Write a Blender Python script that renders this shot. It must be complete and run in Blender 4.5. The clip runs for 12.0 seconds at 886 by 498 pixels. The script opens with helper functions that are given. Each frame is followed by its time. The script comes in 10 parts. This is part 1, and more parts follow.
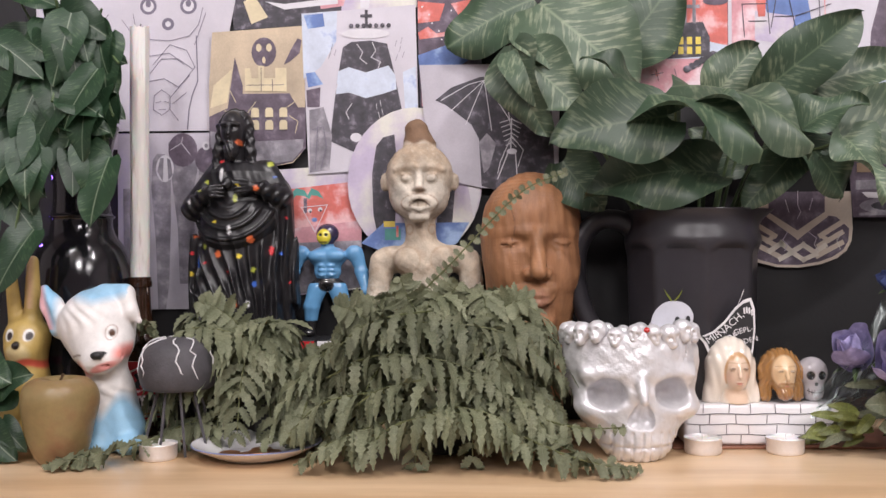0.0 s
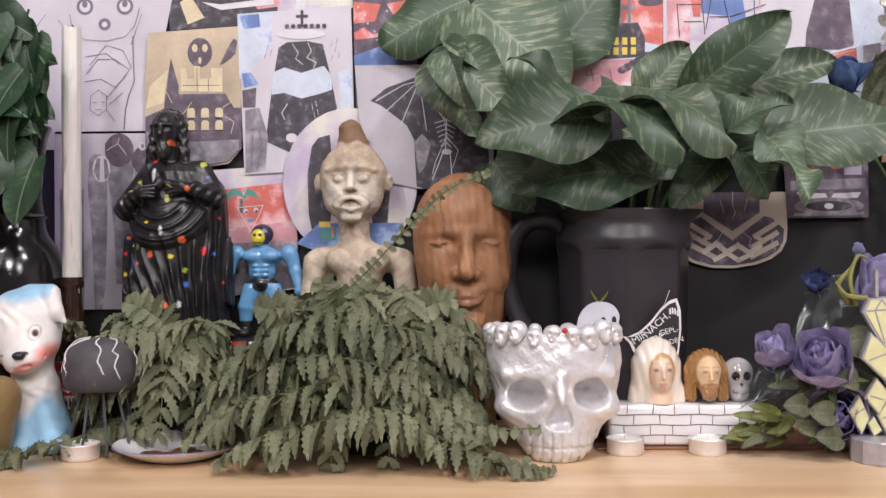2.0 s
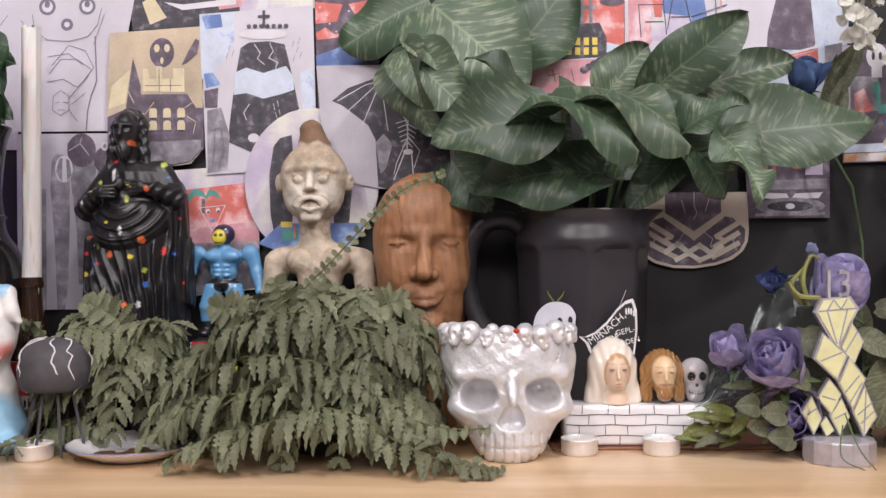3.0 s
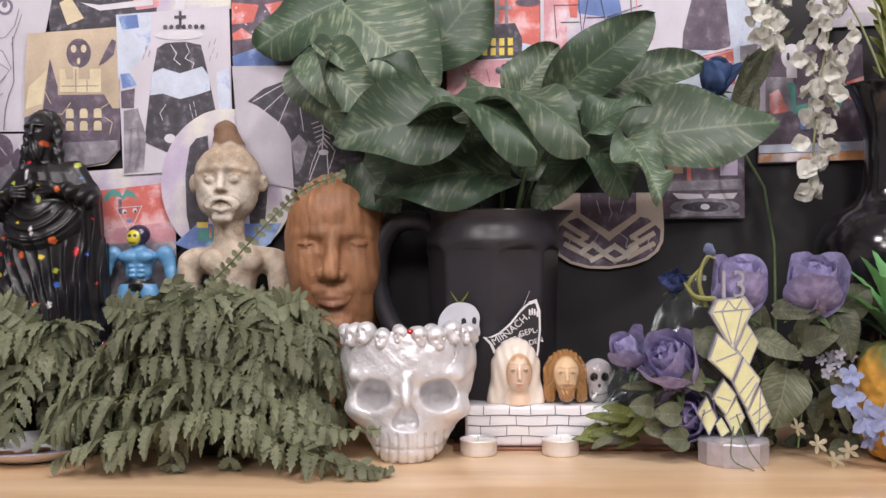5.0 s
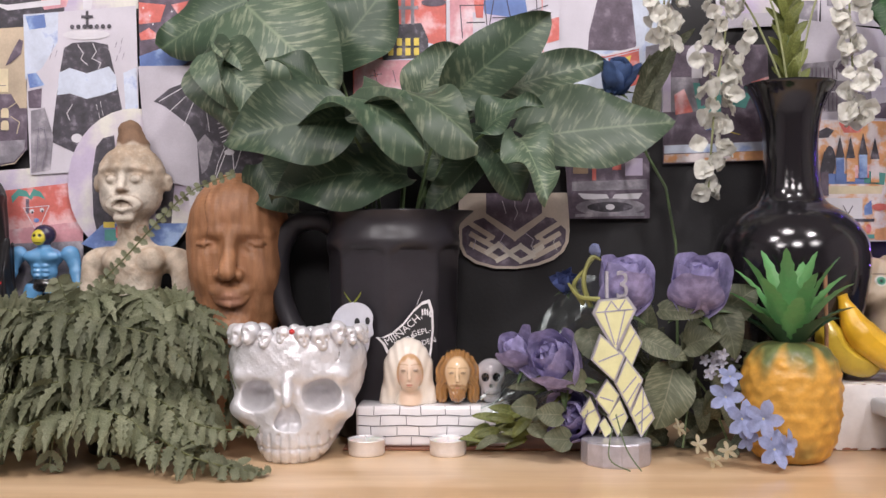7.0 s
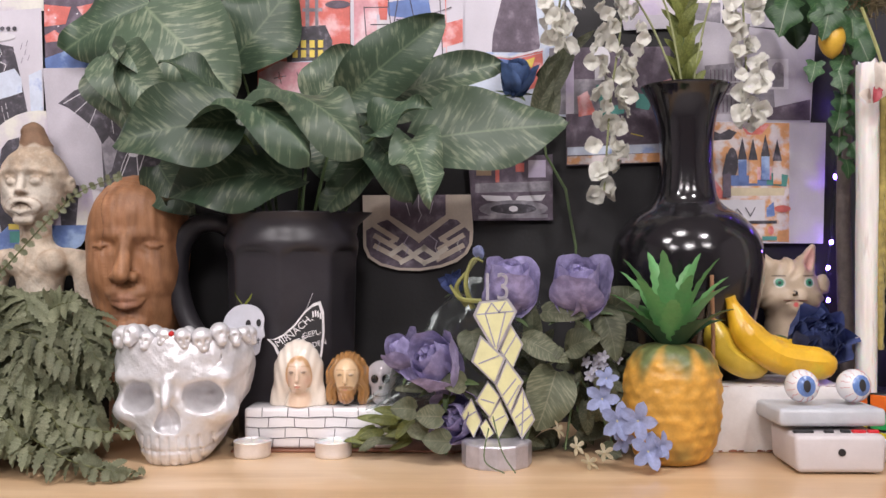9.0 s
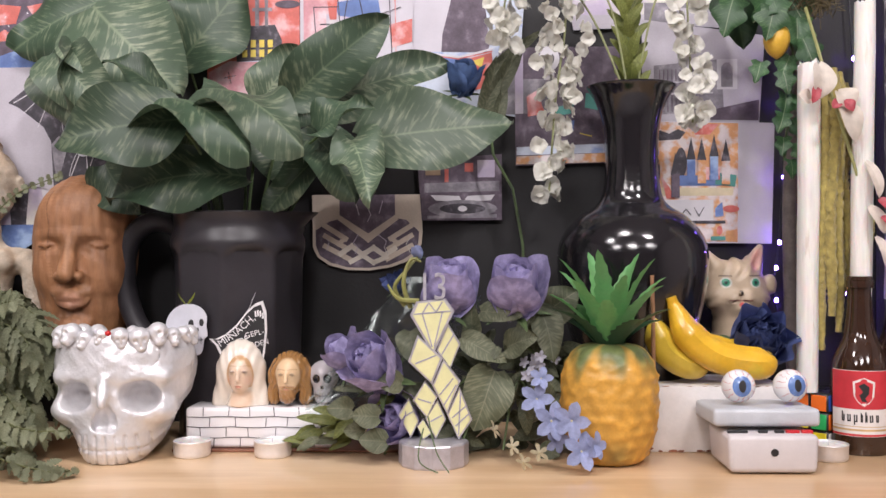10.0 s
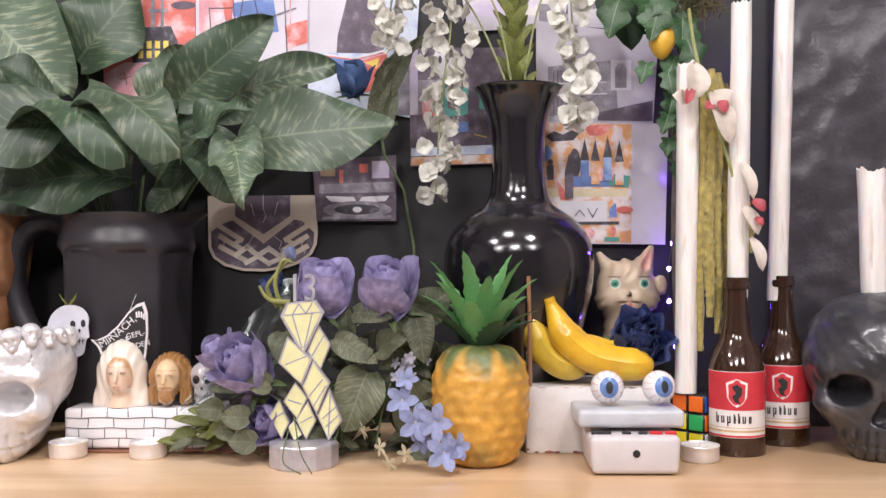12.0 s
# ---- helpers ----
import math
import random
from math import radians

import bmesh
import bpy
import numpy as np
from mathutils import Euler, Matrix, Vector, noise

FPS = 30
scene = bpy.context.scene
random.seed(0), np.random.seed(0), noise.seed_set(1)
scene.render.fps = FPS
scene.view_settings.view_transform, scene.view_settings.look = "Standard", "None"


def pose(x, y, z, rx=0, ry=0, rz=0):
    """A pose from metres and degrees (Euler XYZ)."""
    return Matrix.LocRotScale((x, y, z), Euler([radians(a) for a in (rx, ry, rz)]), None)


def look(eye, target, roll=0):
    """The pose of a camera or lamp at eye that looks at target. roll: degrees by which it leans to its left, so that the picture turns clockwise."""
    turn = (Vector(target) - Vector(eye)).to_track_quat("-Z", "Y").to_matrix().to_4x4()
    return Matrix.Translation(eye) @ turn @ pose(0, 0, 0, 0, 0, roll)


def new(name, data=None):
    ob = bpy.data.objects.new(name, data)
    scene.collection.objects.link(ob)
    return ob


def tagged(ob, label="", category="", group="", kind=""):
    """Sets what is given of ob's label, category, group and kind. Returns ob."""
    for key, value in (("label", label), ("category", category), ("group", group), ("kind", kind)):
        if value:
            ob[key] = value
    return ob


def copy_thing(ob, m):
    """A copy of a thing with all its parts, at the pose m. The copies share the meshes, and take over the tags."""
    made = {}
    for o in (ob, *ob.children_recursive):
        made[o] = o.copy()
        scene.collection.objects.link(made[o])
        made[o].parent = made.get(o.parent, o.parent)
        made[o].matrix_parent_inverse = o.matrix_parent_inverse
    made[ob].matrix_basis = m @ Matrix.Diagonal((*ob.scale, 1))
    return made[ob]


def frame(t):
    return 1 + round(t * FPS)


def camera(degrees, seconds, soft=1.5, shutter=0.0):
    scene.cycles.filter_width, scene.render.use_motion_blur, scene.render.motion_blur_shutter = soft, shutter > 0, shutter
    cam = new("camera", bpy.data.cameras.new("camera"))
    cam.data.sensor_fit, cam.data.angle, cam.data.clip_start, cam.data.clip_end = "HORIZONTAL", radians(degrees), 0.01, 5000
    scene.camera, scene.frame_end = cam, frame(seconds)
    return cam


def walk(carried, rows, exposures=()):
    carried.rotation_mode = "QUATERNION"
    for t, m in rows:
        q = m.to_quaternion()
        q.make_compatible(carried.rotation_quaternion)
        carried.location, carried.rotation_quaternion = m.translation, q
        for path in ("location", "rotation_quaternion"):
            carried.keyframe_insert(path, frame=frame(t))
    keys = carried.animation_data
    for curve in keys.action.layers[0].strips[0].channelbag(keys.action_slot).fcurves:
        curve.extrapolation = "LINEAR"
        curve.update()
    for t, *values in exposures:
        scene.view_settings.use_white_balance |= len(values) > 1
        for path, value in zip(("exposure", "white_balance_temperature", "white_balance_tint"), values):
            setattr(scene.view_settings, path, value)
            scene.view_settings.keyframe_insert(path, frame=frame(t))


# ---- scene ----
cam = camera(49.5, 12.0)
METRES, EYE, TILT, LEAN, TURN = 0.64, 0.205, 0.0, 0.4, 1.6
ROWS = [
    (0.0, 0.0, 0.0, 0.0, 0.0, 0.0, -0.0),
    (0.5, 0.0293, -0.0001, -0.0009, 0.0, 0.01, 0.02),
    (1.0, 0.0537, -0.0001, -0.0004, -0.01, -0.01, 0.0),
    (1.5, 0.0835, -0.0004, 0.0008, 0.01, -0.04, -0.02),
    (2.0, 0.1217, -0.0006, 0.0011, 0.04, -0.01, -0.03),
    (2.5, 0.1597, -0.0008, 0.0015, 0.05, -0.03, -0.03),
    (4.5, 0.3049, -0.001, 0.0034, 0.14, -0.03, -0.05),
    (5.0, 0.3528, -0.0011, 0.0036, 0.14, -0.05, -0.05),
    (5.5, 0.3943, -0.0011, 0.003, 0.13, -0.06, -0.05),
    (6.0, 0.438, -0.001, 0.0036, 0.16, -0.08, -0.09),
    (6.5, 0.4842, -0.0011, 0.0044, 0.18, -0.09, -0.1),
    (7.0, 0.5279, -0.0013, 0.0054, 0.16, -0.1, -0.09),
    (9.0, 0.7087, -0.0016, 0.0066, 0.25, -0.02, -0.08),
    (9.5, 0.752, -0.0016, 0.0067, 0.26, -0.05, -0.1),
    (10.0, 0.8037, -0.0016, 0.0076, 0.29, -0.06, -0.12),
    (10.5, 0.8561, -0.0016, 0.0084, 0.31, -0.06, -0.12),
    (11.0, 0.901, -0.0016, 0.0092, 0.32, -0.09, -0.11),
    (11.5, 0.9479, -0.0014, 0.0095, 0.34, -0.11, -0.11),
    (12.0, 0.9999, -0.0013, 0.0103, 0.36, -0.08, -0.12),
]
walk(cam, [(t, pose(0, 0, EYE, TILT, LEAN, TURN) @ pose(METRES * x, METRES * y, METRES * z, 90 + pitch, roll, yaw)) for t, x, y, z, yaw, pitch, roll in ROWS],
     [(0.0, 0.10), (4.5, 0.05), (7.0, 0.05), (9.5, 0.12), (12.0, 0.32)])

# ---- world and light ----
world = bpy.data.worlds.new("room_air")
world.use_nodes = True
scene.world = world
world.node_tree.nodes["Background"].inputs[0].default_value = (0.75, 0.72, 0.8, 1)
world.node_tree.nodes["Background"].inputs[1].default_value = 0.12


def area_lamp(name, at, target, size, watts, colour):
    data = bpy.data.lights.new(name, "AREA")
    data.shape, data.size, data.energy, data.color = "DISK", size, watts, colour
    ob = new(name, data)
    ob.matrix_world = look(at, target)
    return tagged(ob, "recessed round ceiling spot lamp, lit", "ceiling lamp", "ceiling spots")


WARM = (1.0, 0.945, 0.955)
for at, aim, size, watts in (
    ((1.15, -0.15, 1.62), (0.4, 1.05, 0.1), 0.10, 13.0),
    ((-0.65, -0.25, 1.62), (0.2, 1.05, 0.1), 0.30, 12.0),
    ((0.3, 0.25, 1.62), (0.3, 1.0, 0.1), 0.30, 7.5),
    ((0.3, -1.6, 1.62), (0.3, 1.0, 0.2), 0.60, 27.0),
    ((1.6, -1.5, 1.62), (0.6, 1.0, 0.2), 0.60, 16.0),
    ((-1.0, -1.5, 1.62), (0.0, 1.0, 0.2), 0.60, 17.0),
):
    area_lamp("ceiling_spot", at, aim, size, watts, WARM)


# ---- materials ----
def nodes_of(name):
    m = bpy.data.materials.new(name)
    m.use_nodes = True
    t = m.node_tree
    return m, t, t.nodes["Principled BSDF"]


def mix_colour(t, kind, fac, a, b):
    n = t.nodes.new("ShaderNodeMix")
    n.data_type, n.blend_type = "RGBA", kind
    for sock, v in ((n.inputs[0], fac), (n.inputs[6], a), (n.inputs[7], b)):
        if isinstance(v, bpy.types.NodeSocket):
            t.links.new(v, sock)
        elif isinstance(v, (int, float)):
            sock.default_value = v
        else:
            sock.default_value = (*v[:3], 1)
    return n.outputs[2]


def noise_out(t, scale, detail=4.0, rough=0.55, stretch=None, distort=0.0):
    c = t.nodes.new("ShaderNodeTexCoord")
    n = t.nodes.new("ShaderNodeTexNoise")
    n.inputs["Scale"].default_value, n.inputs["Detail"].default_value = scale, detail
    n.inputs["Roughness"].default_value, n.inputs["Distortion"].default_value = rough, distort
    if stretch:
        mp = t.nodes.new("ShaderNodeMapping")
        mp.inputs["Scale"].default_value = stretch
        t.links.new(c.outputs["Object"], mp.inputs[0])
        t.links.new(mp.outputs[0], n.inputs[0])
    else:
        t.links.new(c.outputs["Object"], n.inputs[0])
    return n.outputs[0]


def ramp(t, src, lo, hi):
    n = t.nodes.new("ShaderNodeMapRange")
    n.inputs[1].default_value, n.inputs[2].default_value = lo, hi
    t.links.new(src, n.inputs[0])
    return n.outputs[0]


def mat(name, colour, rough=0.6, vary=0.25, scale=60.0, fine=500.0, bump=0.15, metal=0.0, coat=0.0,
        second=None, spot=(0.5, 0.7), stretch=None, paint=False, island=0.0, trans=0.0, rnd=0.0, sheen=0.0, sss=0.0):
    """A surface with broad stains, fine grain and relief. paint: the colour lies in the mesh, as a painter put it on."""
    m, t, b = nodes_of(name)
    big = noise_out(t, scale, stretch=stretch)
    small = noise_out(t, fine, 3.0, stretch=stretch)
    if paint:
        at = t.nodes.new("ShaderNodeAttribute")
        at.attribute_name = "paint"
        base = at.outputs[0]
    else:
        base = mix_colour(t, "MIX", 0.0, colour, colour)
    if second:
        base = mix_colour(t, "MIX", ramp(t, big, *spot), base, second)
    dark = mix_colour(t, "MULTIPLY", 1.0, base, (1 - vary, 1 - vary, 1 - vary))
    light = mix_colour(t, "MULTIPLY", 1.0, base, (1 + vary * 0.45,) * 3)
    base = mix_colour(t, "MIX", ramp(t, big, 0.3, 0.7), dark, light)
    base = mix_colour(t, "MIX", ramp(t, small, 0.35, 0.65), mix_colour(t, "MULTIPLY", vary * 0.6, base, (0.5, 0.5, 0.5)), base)
    if island or rnd:
        g = t.nodes.new("ShaderNodeNewGeometry" if island else "ShaderNodeObjectInfo")
        hsv = t.nodes.new("ShaderNodeHueSaturation")
        v = t.nodes.new("ShaderNodeMapRange")
        v.inputs[3].default_value, v.inputs[4].default_value = 1 - (island or rnd), 1 + (island or rnd)
        t.links.new(g.outputs["Random Per Island" if island else "Random"], v.inputs[0])
        t.links.new(v.outputs[0], hsv.inputs["Value"])
        t.links.new(base, hsv.inputs["Color"])
        base = hsv.outputs[0]
    t.links.new(base, b.inputs["Base Color"])
    r = t.nodes.new("ShaderNodeMapRange")
    r.inputs[3].default_value, r.inputs[4].default_value = max(0.02, rough * 0.8), min(1, rough * 1.2)
    t.links.new(big, r.inputs[0])
    t.links.new(r.outputs[0], b.inputs["Roughness"])
    b.inputs["Metallic"].default_value = metal
    b.inputs["Coat Weight"].default_value = coat
    b.inputs["Coat Roughness"].default_value = 0.08
    if sheen:
        b.inputs["Sheen Weight"].default_value = sheen
    if sss:
        b.inputs["Subsurface Weight"].default_value = sss
        b.inputs["Subsurface Scale"].default_value = 0.004
    if bump:
        k = t.nodes.new("ShaderNodeBump")
        k.inputs["Strength"].default_value, k.inputs["Distance"].default_value = bump, 0.002
        t.links.new(small, k.inputs["Height"])
        t.links.new(k.outputs[0], b.inputs["Normal"])
    if trans:
        # thin sheet: part of the light comes through
        tr = t.nodes.new("ShaderNodeBsdfTranslucent")
        t.links.new(base, tr.inputs[0])
        mx = t.nodes.new("ShaderNodeMixShader")
        mx.inputs[0].default_value = trans
        t.links.new(b.outputs[0], mx.inputs[1])
        t.links.new(tr.outputs[0], mx.inputs[2])
        t.links.new(mx.outputs[0], t.nodes["Material Output"].inputs[0])
    return m


def glow(name, colour, strength):
    m, t, b = nodes_of(name)
    b.inputs["Base Color"].default_value = (*colour, 1)
    b.inputs["Emission Color"].default_value = (*colour, 1)
    b.inputs["Emission Strength"].default_value = strength
    return m


def clear(name, colour, rough, ior, weight=1.0):
    m, t, b = nodes_of(name)
    b.inputs["Base Color"].default_value = (*colour, 1)
    b.inputs["Roughness"].default_value = rough
    b.inputs["IOR"].default_value = ior
    b.inputs["Transmission Weight"].default_value = weight
    n = noise_out(t, 90.0)
    k = t.nodes.new("ShaderNodeBump")
    k.inputs["Strength"].default_value, k.inputs["Distance"].default_value = 0.08, 0.002
    t.links.new(n, k.inputs["Height"])
    t.links.new(k.outputs[0], b.inputs["Normal"])
    return m


PAPER = mat("paper", (0.62, 0.59, 0.65), 0.75, 0.12, 14, 700, 0.05)
PAPER_GREY = mat("grey_paper", (0.55, 0.52, 0.58), 0.75, 0.2, 12, 500, 0.05)
PAPER_TAN = mat("tan_paper", (0.60, 0.49, 0.36), 0.8, 0.3, 16, 500, 0.05)
INK_BLACK = mat("black_ink", (0.075, 0.068, 0.085), 0.6, 0.5, 90, 700, 0.04, second=(0.20, 0.18, 0.22), spot=(0.54, 0.72))
INK_PLUM = mat("plum_ink", (0.15, 0.115, 0.155), 0.65, 0.45, 60, 500, 0.04, second=(0.27, 0.23, 0.28), spot=(0.55, 0.75))
INK_GREY = mat("grey_ink", (0.29, 0.27, 0.31), 0.65, 0.4, 55, 400, 0.04, second=(0.42, 0.39, 0.43), spot=(0.5, 0.7))
INK_LINE = mat("pencil_line", (0.20, 0.18, 0.24), 0.7, 0.2, 60, 500, 0.0)
INK_RED = mat("coral_ink", (0.72, 0.18, 0.15), 0.65, 0.3, 30, 300, 0.03, second=(0.76, 0.46, 0.47), spot=(0.5, 0.62))
INK_PINK = mat("pink_ink", (0.74, 0.36, 0.40), 0.65, 0.3, 22, 300, 0.03, second=(0.78, 0.62, 0.66), spot=(0.48, 0.6))
INK_BLUE = mat("blue_ink", (0.16, 0.25, 0.55), 0.65, 0.3, 25, 300, 0.03, second=(0.35, 0.48, 0.72), spot=(0.5, 0.6))
INK_SKY = mat("sky_wash", (0.62, 0.68, 0.80), 0.7, 0.2, 34, 300, 0.03, second=(0.30, 0.38, 0.62), spot=(0.58, 0.68))
INK_LILAC = mat("lilac_wash", (0.58, 0.50, 0.66), 0.7, 0.2, 14, 300, 0.03, second=(0.70, 0.68, 0.62), spot=(0.45, 0.62))
INK_CREAM = mat("cream_ink", (0.72, 0.62, 0.42), 0.7, 0.2, 30, 300, 0.03)
INK_YELLOW = mat("yellow_ink", (0.80, 0.62, 0.12), 0.65, 0.2, 30, 300, 0.03)
INK_ORANGE = mat("orange_ink", (0.80, 0.40, 0.18), 0.65, 0.25, 45, 300, 0.03, second=(0.74, 0.66, 0.66), spot=(0.46, 0.56))
INK_TEAL = mat("teal_ink", (0.10, 0.33, 0.29), 0.65, 0.2, 30, 300, 0.03)
INK_WHITE = mat("white_ink", (0.68, 0.66, 0.70), 0.65, 0.1, 30, 300, 0.03)
BACK_WALL = mat("dark_painted_wall", (0.013, 0.012, 0.014), 0.6, 0.4, 7, 250, 0.1, second=(0.024, 0.022, 0.026), spot=(0.6, 0.8))
ROOM_WALL = mat("room_paint", (0.62, 0.58, 0.60), 0.85, 0.1, 3, 200, 0.05)
TABLE_WOOD = mat("maple_worktop", (0.66, 0.44, 0.25), 0.32, 0.16, 5, 90, 0.03, stretch=(0.35, 3.0, 1.0), coat=0.25,
                 second=(0.72, 0.52, 0.33), spot=(0.45, 0.62))
BLACK_GLAZE = mat("black_ceramic_glaze", (0.010, 0.009, 0.011), 0.11, 0.3, 30, 420, 0.10, coat=0.6)
BLACK_SATIN = mat("black_satin_ceramic", (0.034, 0.031, 0.036), 0.34, 0.25, 20, 500, 0.04)
WAX = mat("white_candle_wax", (0.80, 0.77, 0.74), 0.5, 0.14, 130, 300, 0.22, sss=0.3, stretch=(1, 1, 0.10), second=(0.50, 0.41, 0.36), spot=(0.60, 0.74))
TIN = mat("tealight_tin", (0.84, 0.82, 0.83), 0.42, 0.1, 90, 500, 0.08, metal=0.6)
BROWN_GLASS = mat("brown_bottle_glass", (0.040, 0.018, 0.010), 0.07, 0.3, 60, 500, 0.02, coat=0.5)
LABEL_RED = mat("red_label", (0.58, 0.035, 0.05), 0.5, 0.15, 60, 500, 0.02)
LABEL_WHITE = mat("white_label", (0.78, 0.74, 0.72), 0.5, 0.08, 60, 500, 0.02)
LABEL_GOLD = mat("gold_print", (0.62, 0.42, 0.20), 0.4, 0.2, 60, 500, 0.02)
PRINT_BLACK = mat("black_print", (0.02, 0.02, 0.022), 0.5, 0.1, 60, 500, 0.0)
CHALK = mat("white_paint_lines", (0.78, 0.76, 0.78), 0.7, 0.15, 90, 600, 0.06)
CHINA = mat("white_china", (0.80, 0.78, 0.80), 0.14, 0.05, 20, 400, 0.0, coat=0.5)
PAINTED = mat("painted_figure", (1, 1, 1), 0.42, 0.14, 70, 700, 0.05, paint=True)
PAINTED_GLOSS = mat("glossy_painted_figure", (1, 1, 1), 0.22, 0.14, 60, 500, 0.03, paint=True, coat=0.55)
PAINTED_WORN = mat("worn_painted_wood", (1, 1, 1), 0.75, 0.35, 55, 420, 0.35, paint=True)


# ---- mesh helpers ----
def link_mesh(name, bm, material, smooth=True):
    me = bpy.data.meshes.new(name)
    bm.to_mesh(me)
    bm.free()
    for m in material if isinstance(material, (list, tuple)) else [material]:
        me.materials.append(m)
    if smooth:
        me.polygons.foreach_set("use_smooth", [True] * len(me.polygons))
        me.set_sharp_from_angle(angle=radians(42))
    return new(name, me)


def thing(name, label, category, at=(0, 0, 0), group="", kind="", turn=0.0):
    ob = new(name)
    ob.matrix_basis = pose(*at, 0, 0, turn)
    ob.empty_display_size = 0.01
    return tagged(ob, label, category, group, kind)


def part(name, bm, material, parent, label="", smooth=True):
    ob = link_mesh(name, bm, material, smooth)
    ob.parent = parent
    return tagged(ob, label)


def lathe(profile, n=48, bm=None, at=(0, 0, 0), wobble=0.0, facets=0):
    """A turned body about z from (radius, height) pairs."""
    bm = bm or bmesh.new()
    rings = []
    for r, z in profile:
        if r < 1e-6:
            rings.append([bm.verts.new((at[0], at[1], at[2] + z))])
        else:
            ring = []
            for i in range(n):
                a = math.tau * i / n
                k = 1 + wobble * noise.noise((math.cos(a) * 2, math.sin(a) * 2, z * 40))
                ring.append(bm.verts.new((at[0] + r * k * math.cos(a), at[1] + r * k * math.sin(a), at[2] + z)))
            rings.append(ring)
    for a, b in zip(rings, rings[1:]):
        if len(a) == 1 and len(b) == 1:
            continue
        for i in range(n):
            j = (i + 1) % n
            if len(a) == 1:
                bm.faces.new((a[0], b[j], b[i]))
            elif len(b) == 1:
                bm.faces.new((a[i], a[j], b[0]))
            else:
                bm.faces.new((a[i], a[j], b[j], b[i]))
    bm.normal_update()
    return bm


def smooth_profile(pts, n=6):
    """A rounded profile through the given (radius, height) pairs."""
    out = []
    p = [pts[0], *pts, pts[-1]]
    for i in range(1, len(p) - 2):
        for k in range(n):
            t = k / n
            out.append(tuple(0.5 * (2 * b + (c - a) * t + (2 * a - 5 * b + 4 * c - d) * t * t + (3 * b - a - 3 * c + d) * t ** 3)
                             for a, b, c, d in zip(p[i - 1], p[i], p[i + 1], p[i + 2])))
    return out + [pts[-1]]


def spline(pts, n=6):
    out = []
    p = [Vector(q) for q in pts]
    p = [p[0], *p, p[-1]]
    for i in range(1, len(p) - 2):
        a, b, c, d = p[i - 1:i + 3]
        for k in range(n):
            t = k / n
            out.append(0.5 * (2 * b + (c - a) * t + (2 * a - 5 * b + 4 * c - d) * t * t + (3 * b - a - 3 * c + d) * t ** 3))
    return out + [p[-1]]


def tube(pts, radius, n=8, bm=None, end=None, flat=1.0):
    """A round cord along pts; radius runs to end."""
    bm = bm or bmesh.new()
    pts = [Vector(p) for p in pts]
    end = radius if end is None else end
    rings, side = [], None
    for i, p in enumerate(pts):
        d = (pts[min(i + 1, len(pts) - 1)] - pts[max(i - 1, 0)]).normalized()
        if side is None:
            side = d.orthogonal().normalized()
        side = (side - d * side.dot(d)).normalized()
        up = d.cross(side)
        r = radius + (end - radius) * i / max(1, len(pts) - 1)
        rings.append([bm.verts.new(p + side * (r * math.cos(math.tau * k / n)) + up * (r * flat * math.sin(math.tau * k / n))) for k in range(n)])
    for a, b in zip(rings, rings[1:]):
        for k in range(n):
            bm.faces.new((a[k], a[(k + 1) % n], b[(k + 1) % n], b[k]))
    for ring in (rings[0][::-1], rings[-1]):
        bm.faces.new(ring)
    return bm


def block(lo, hi, bevel=0.001, bm=None, segments=2):
    bm = bm or bmesh.new()
    made = bmesh.ops.create_cube(bm, size=1.0)["verts"]
    for v in made:
        v.co = Vector([lo[i] + (v.co[i] + 0.5) * (hi[i] - lo[i]) for i in range(3)])
    if bevel:
        edges = list({e for v in made for e in v.link_edges})
        bmesh.ops.bevel(bm, geom=edges, offset=bevel, segments=segments, affect="EDGES", profile=0.5)
    return bm


def slab(points, y0, y1, bm=None):
    """A flat shape in x, z with thickness from y0 (front) to y1."""
    bm = bm or bmesh.new()
    f = [bm.verts.new((x, y0, z)) for x, z in points]
    b = [bm.verts.new((x, y1, z)) for x, z in points]
    n = len(points)
    area = sum(points[i][0] * points[(i + 1) % n][1] - points[(i + 1) % n][0] * points[i][1] for i in range(n))
    if area < 0:
        f, b = f[::-1], b[::-1]
    bm.faces.new(f)
    bm.faces.new(b[::-1])
    for i in range(n):
        j = (i + 1) % n
        bm.faces.new((f[j], f[i], b[i], b[j]))
    return bm


# ---- implicit bodies, for carved, cast and moulded figures ----
def ell(P, c, r, tilt=0.0, lean=0.0):
    """Distance to an ellipsoid; tilt turns it about y (in the front view), lean about x, in degrees."""
    x, y, z = P[0] - c[0], P[1] - c[1], P[2] - c[2]
    if tilt:
        a = radians(tilt)
        x, z = x * math.cos(a) - z * math.sin(a), x * math.sin(a) + z * math.cos(a)
    if lean:
        a = radians(lean)
        y, z = y * math.cos(a) - z * math.sin(a), y * math.sin(a) + z * math.cos(a)
    k0 = np.sqrt((x / r[0]) ** 2 + (y / r[1]) ** 2 + (z / r[2]) ** 2) + 1e-9
    k1 = np.sqrt((x / r[0] ** 2) ** 2 + (y / r[1] ** 2) ** 2 + (z / r[2] ** 2) ** 2) + 1e-9
    return k0 * (k0 - 1) / k1


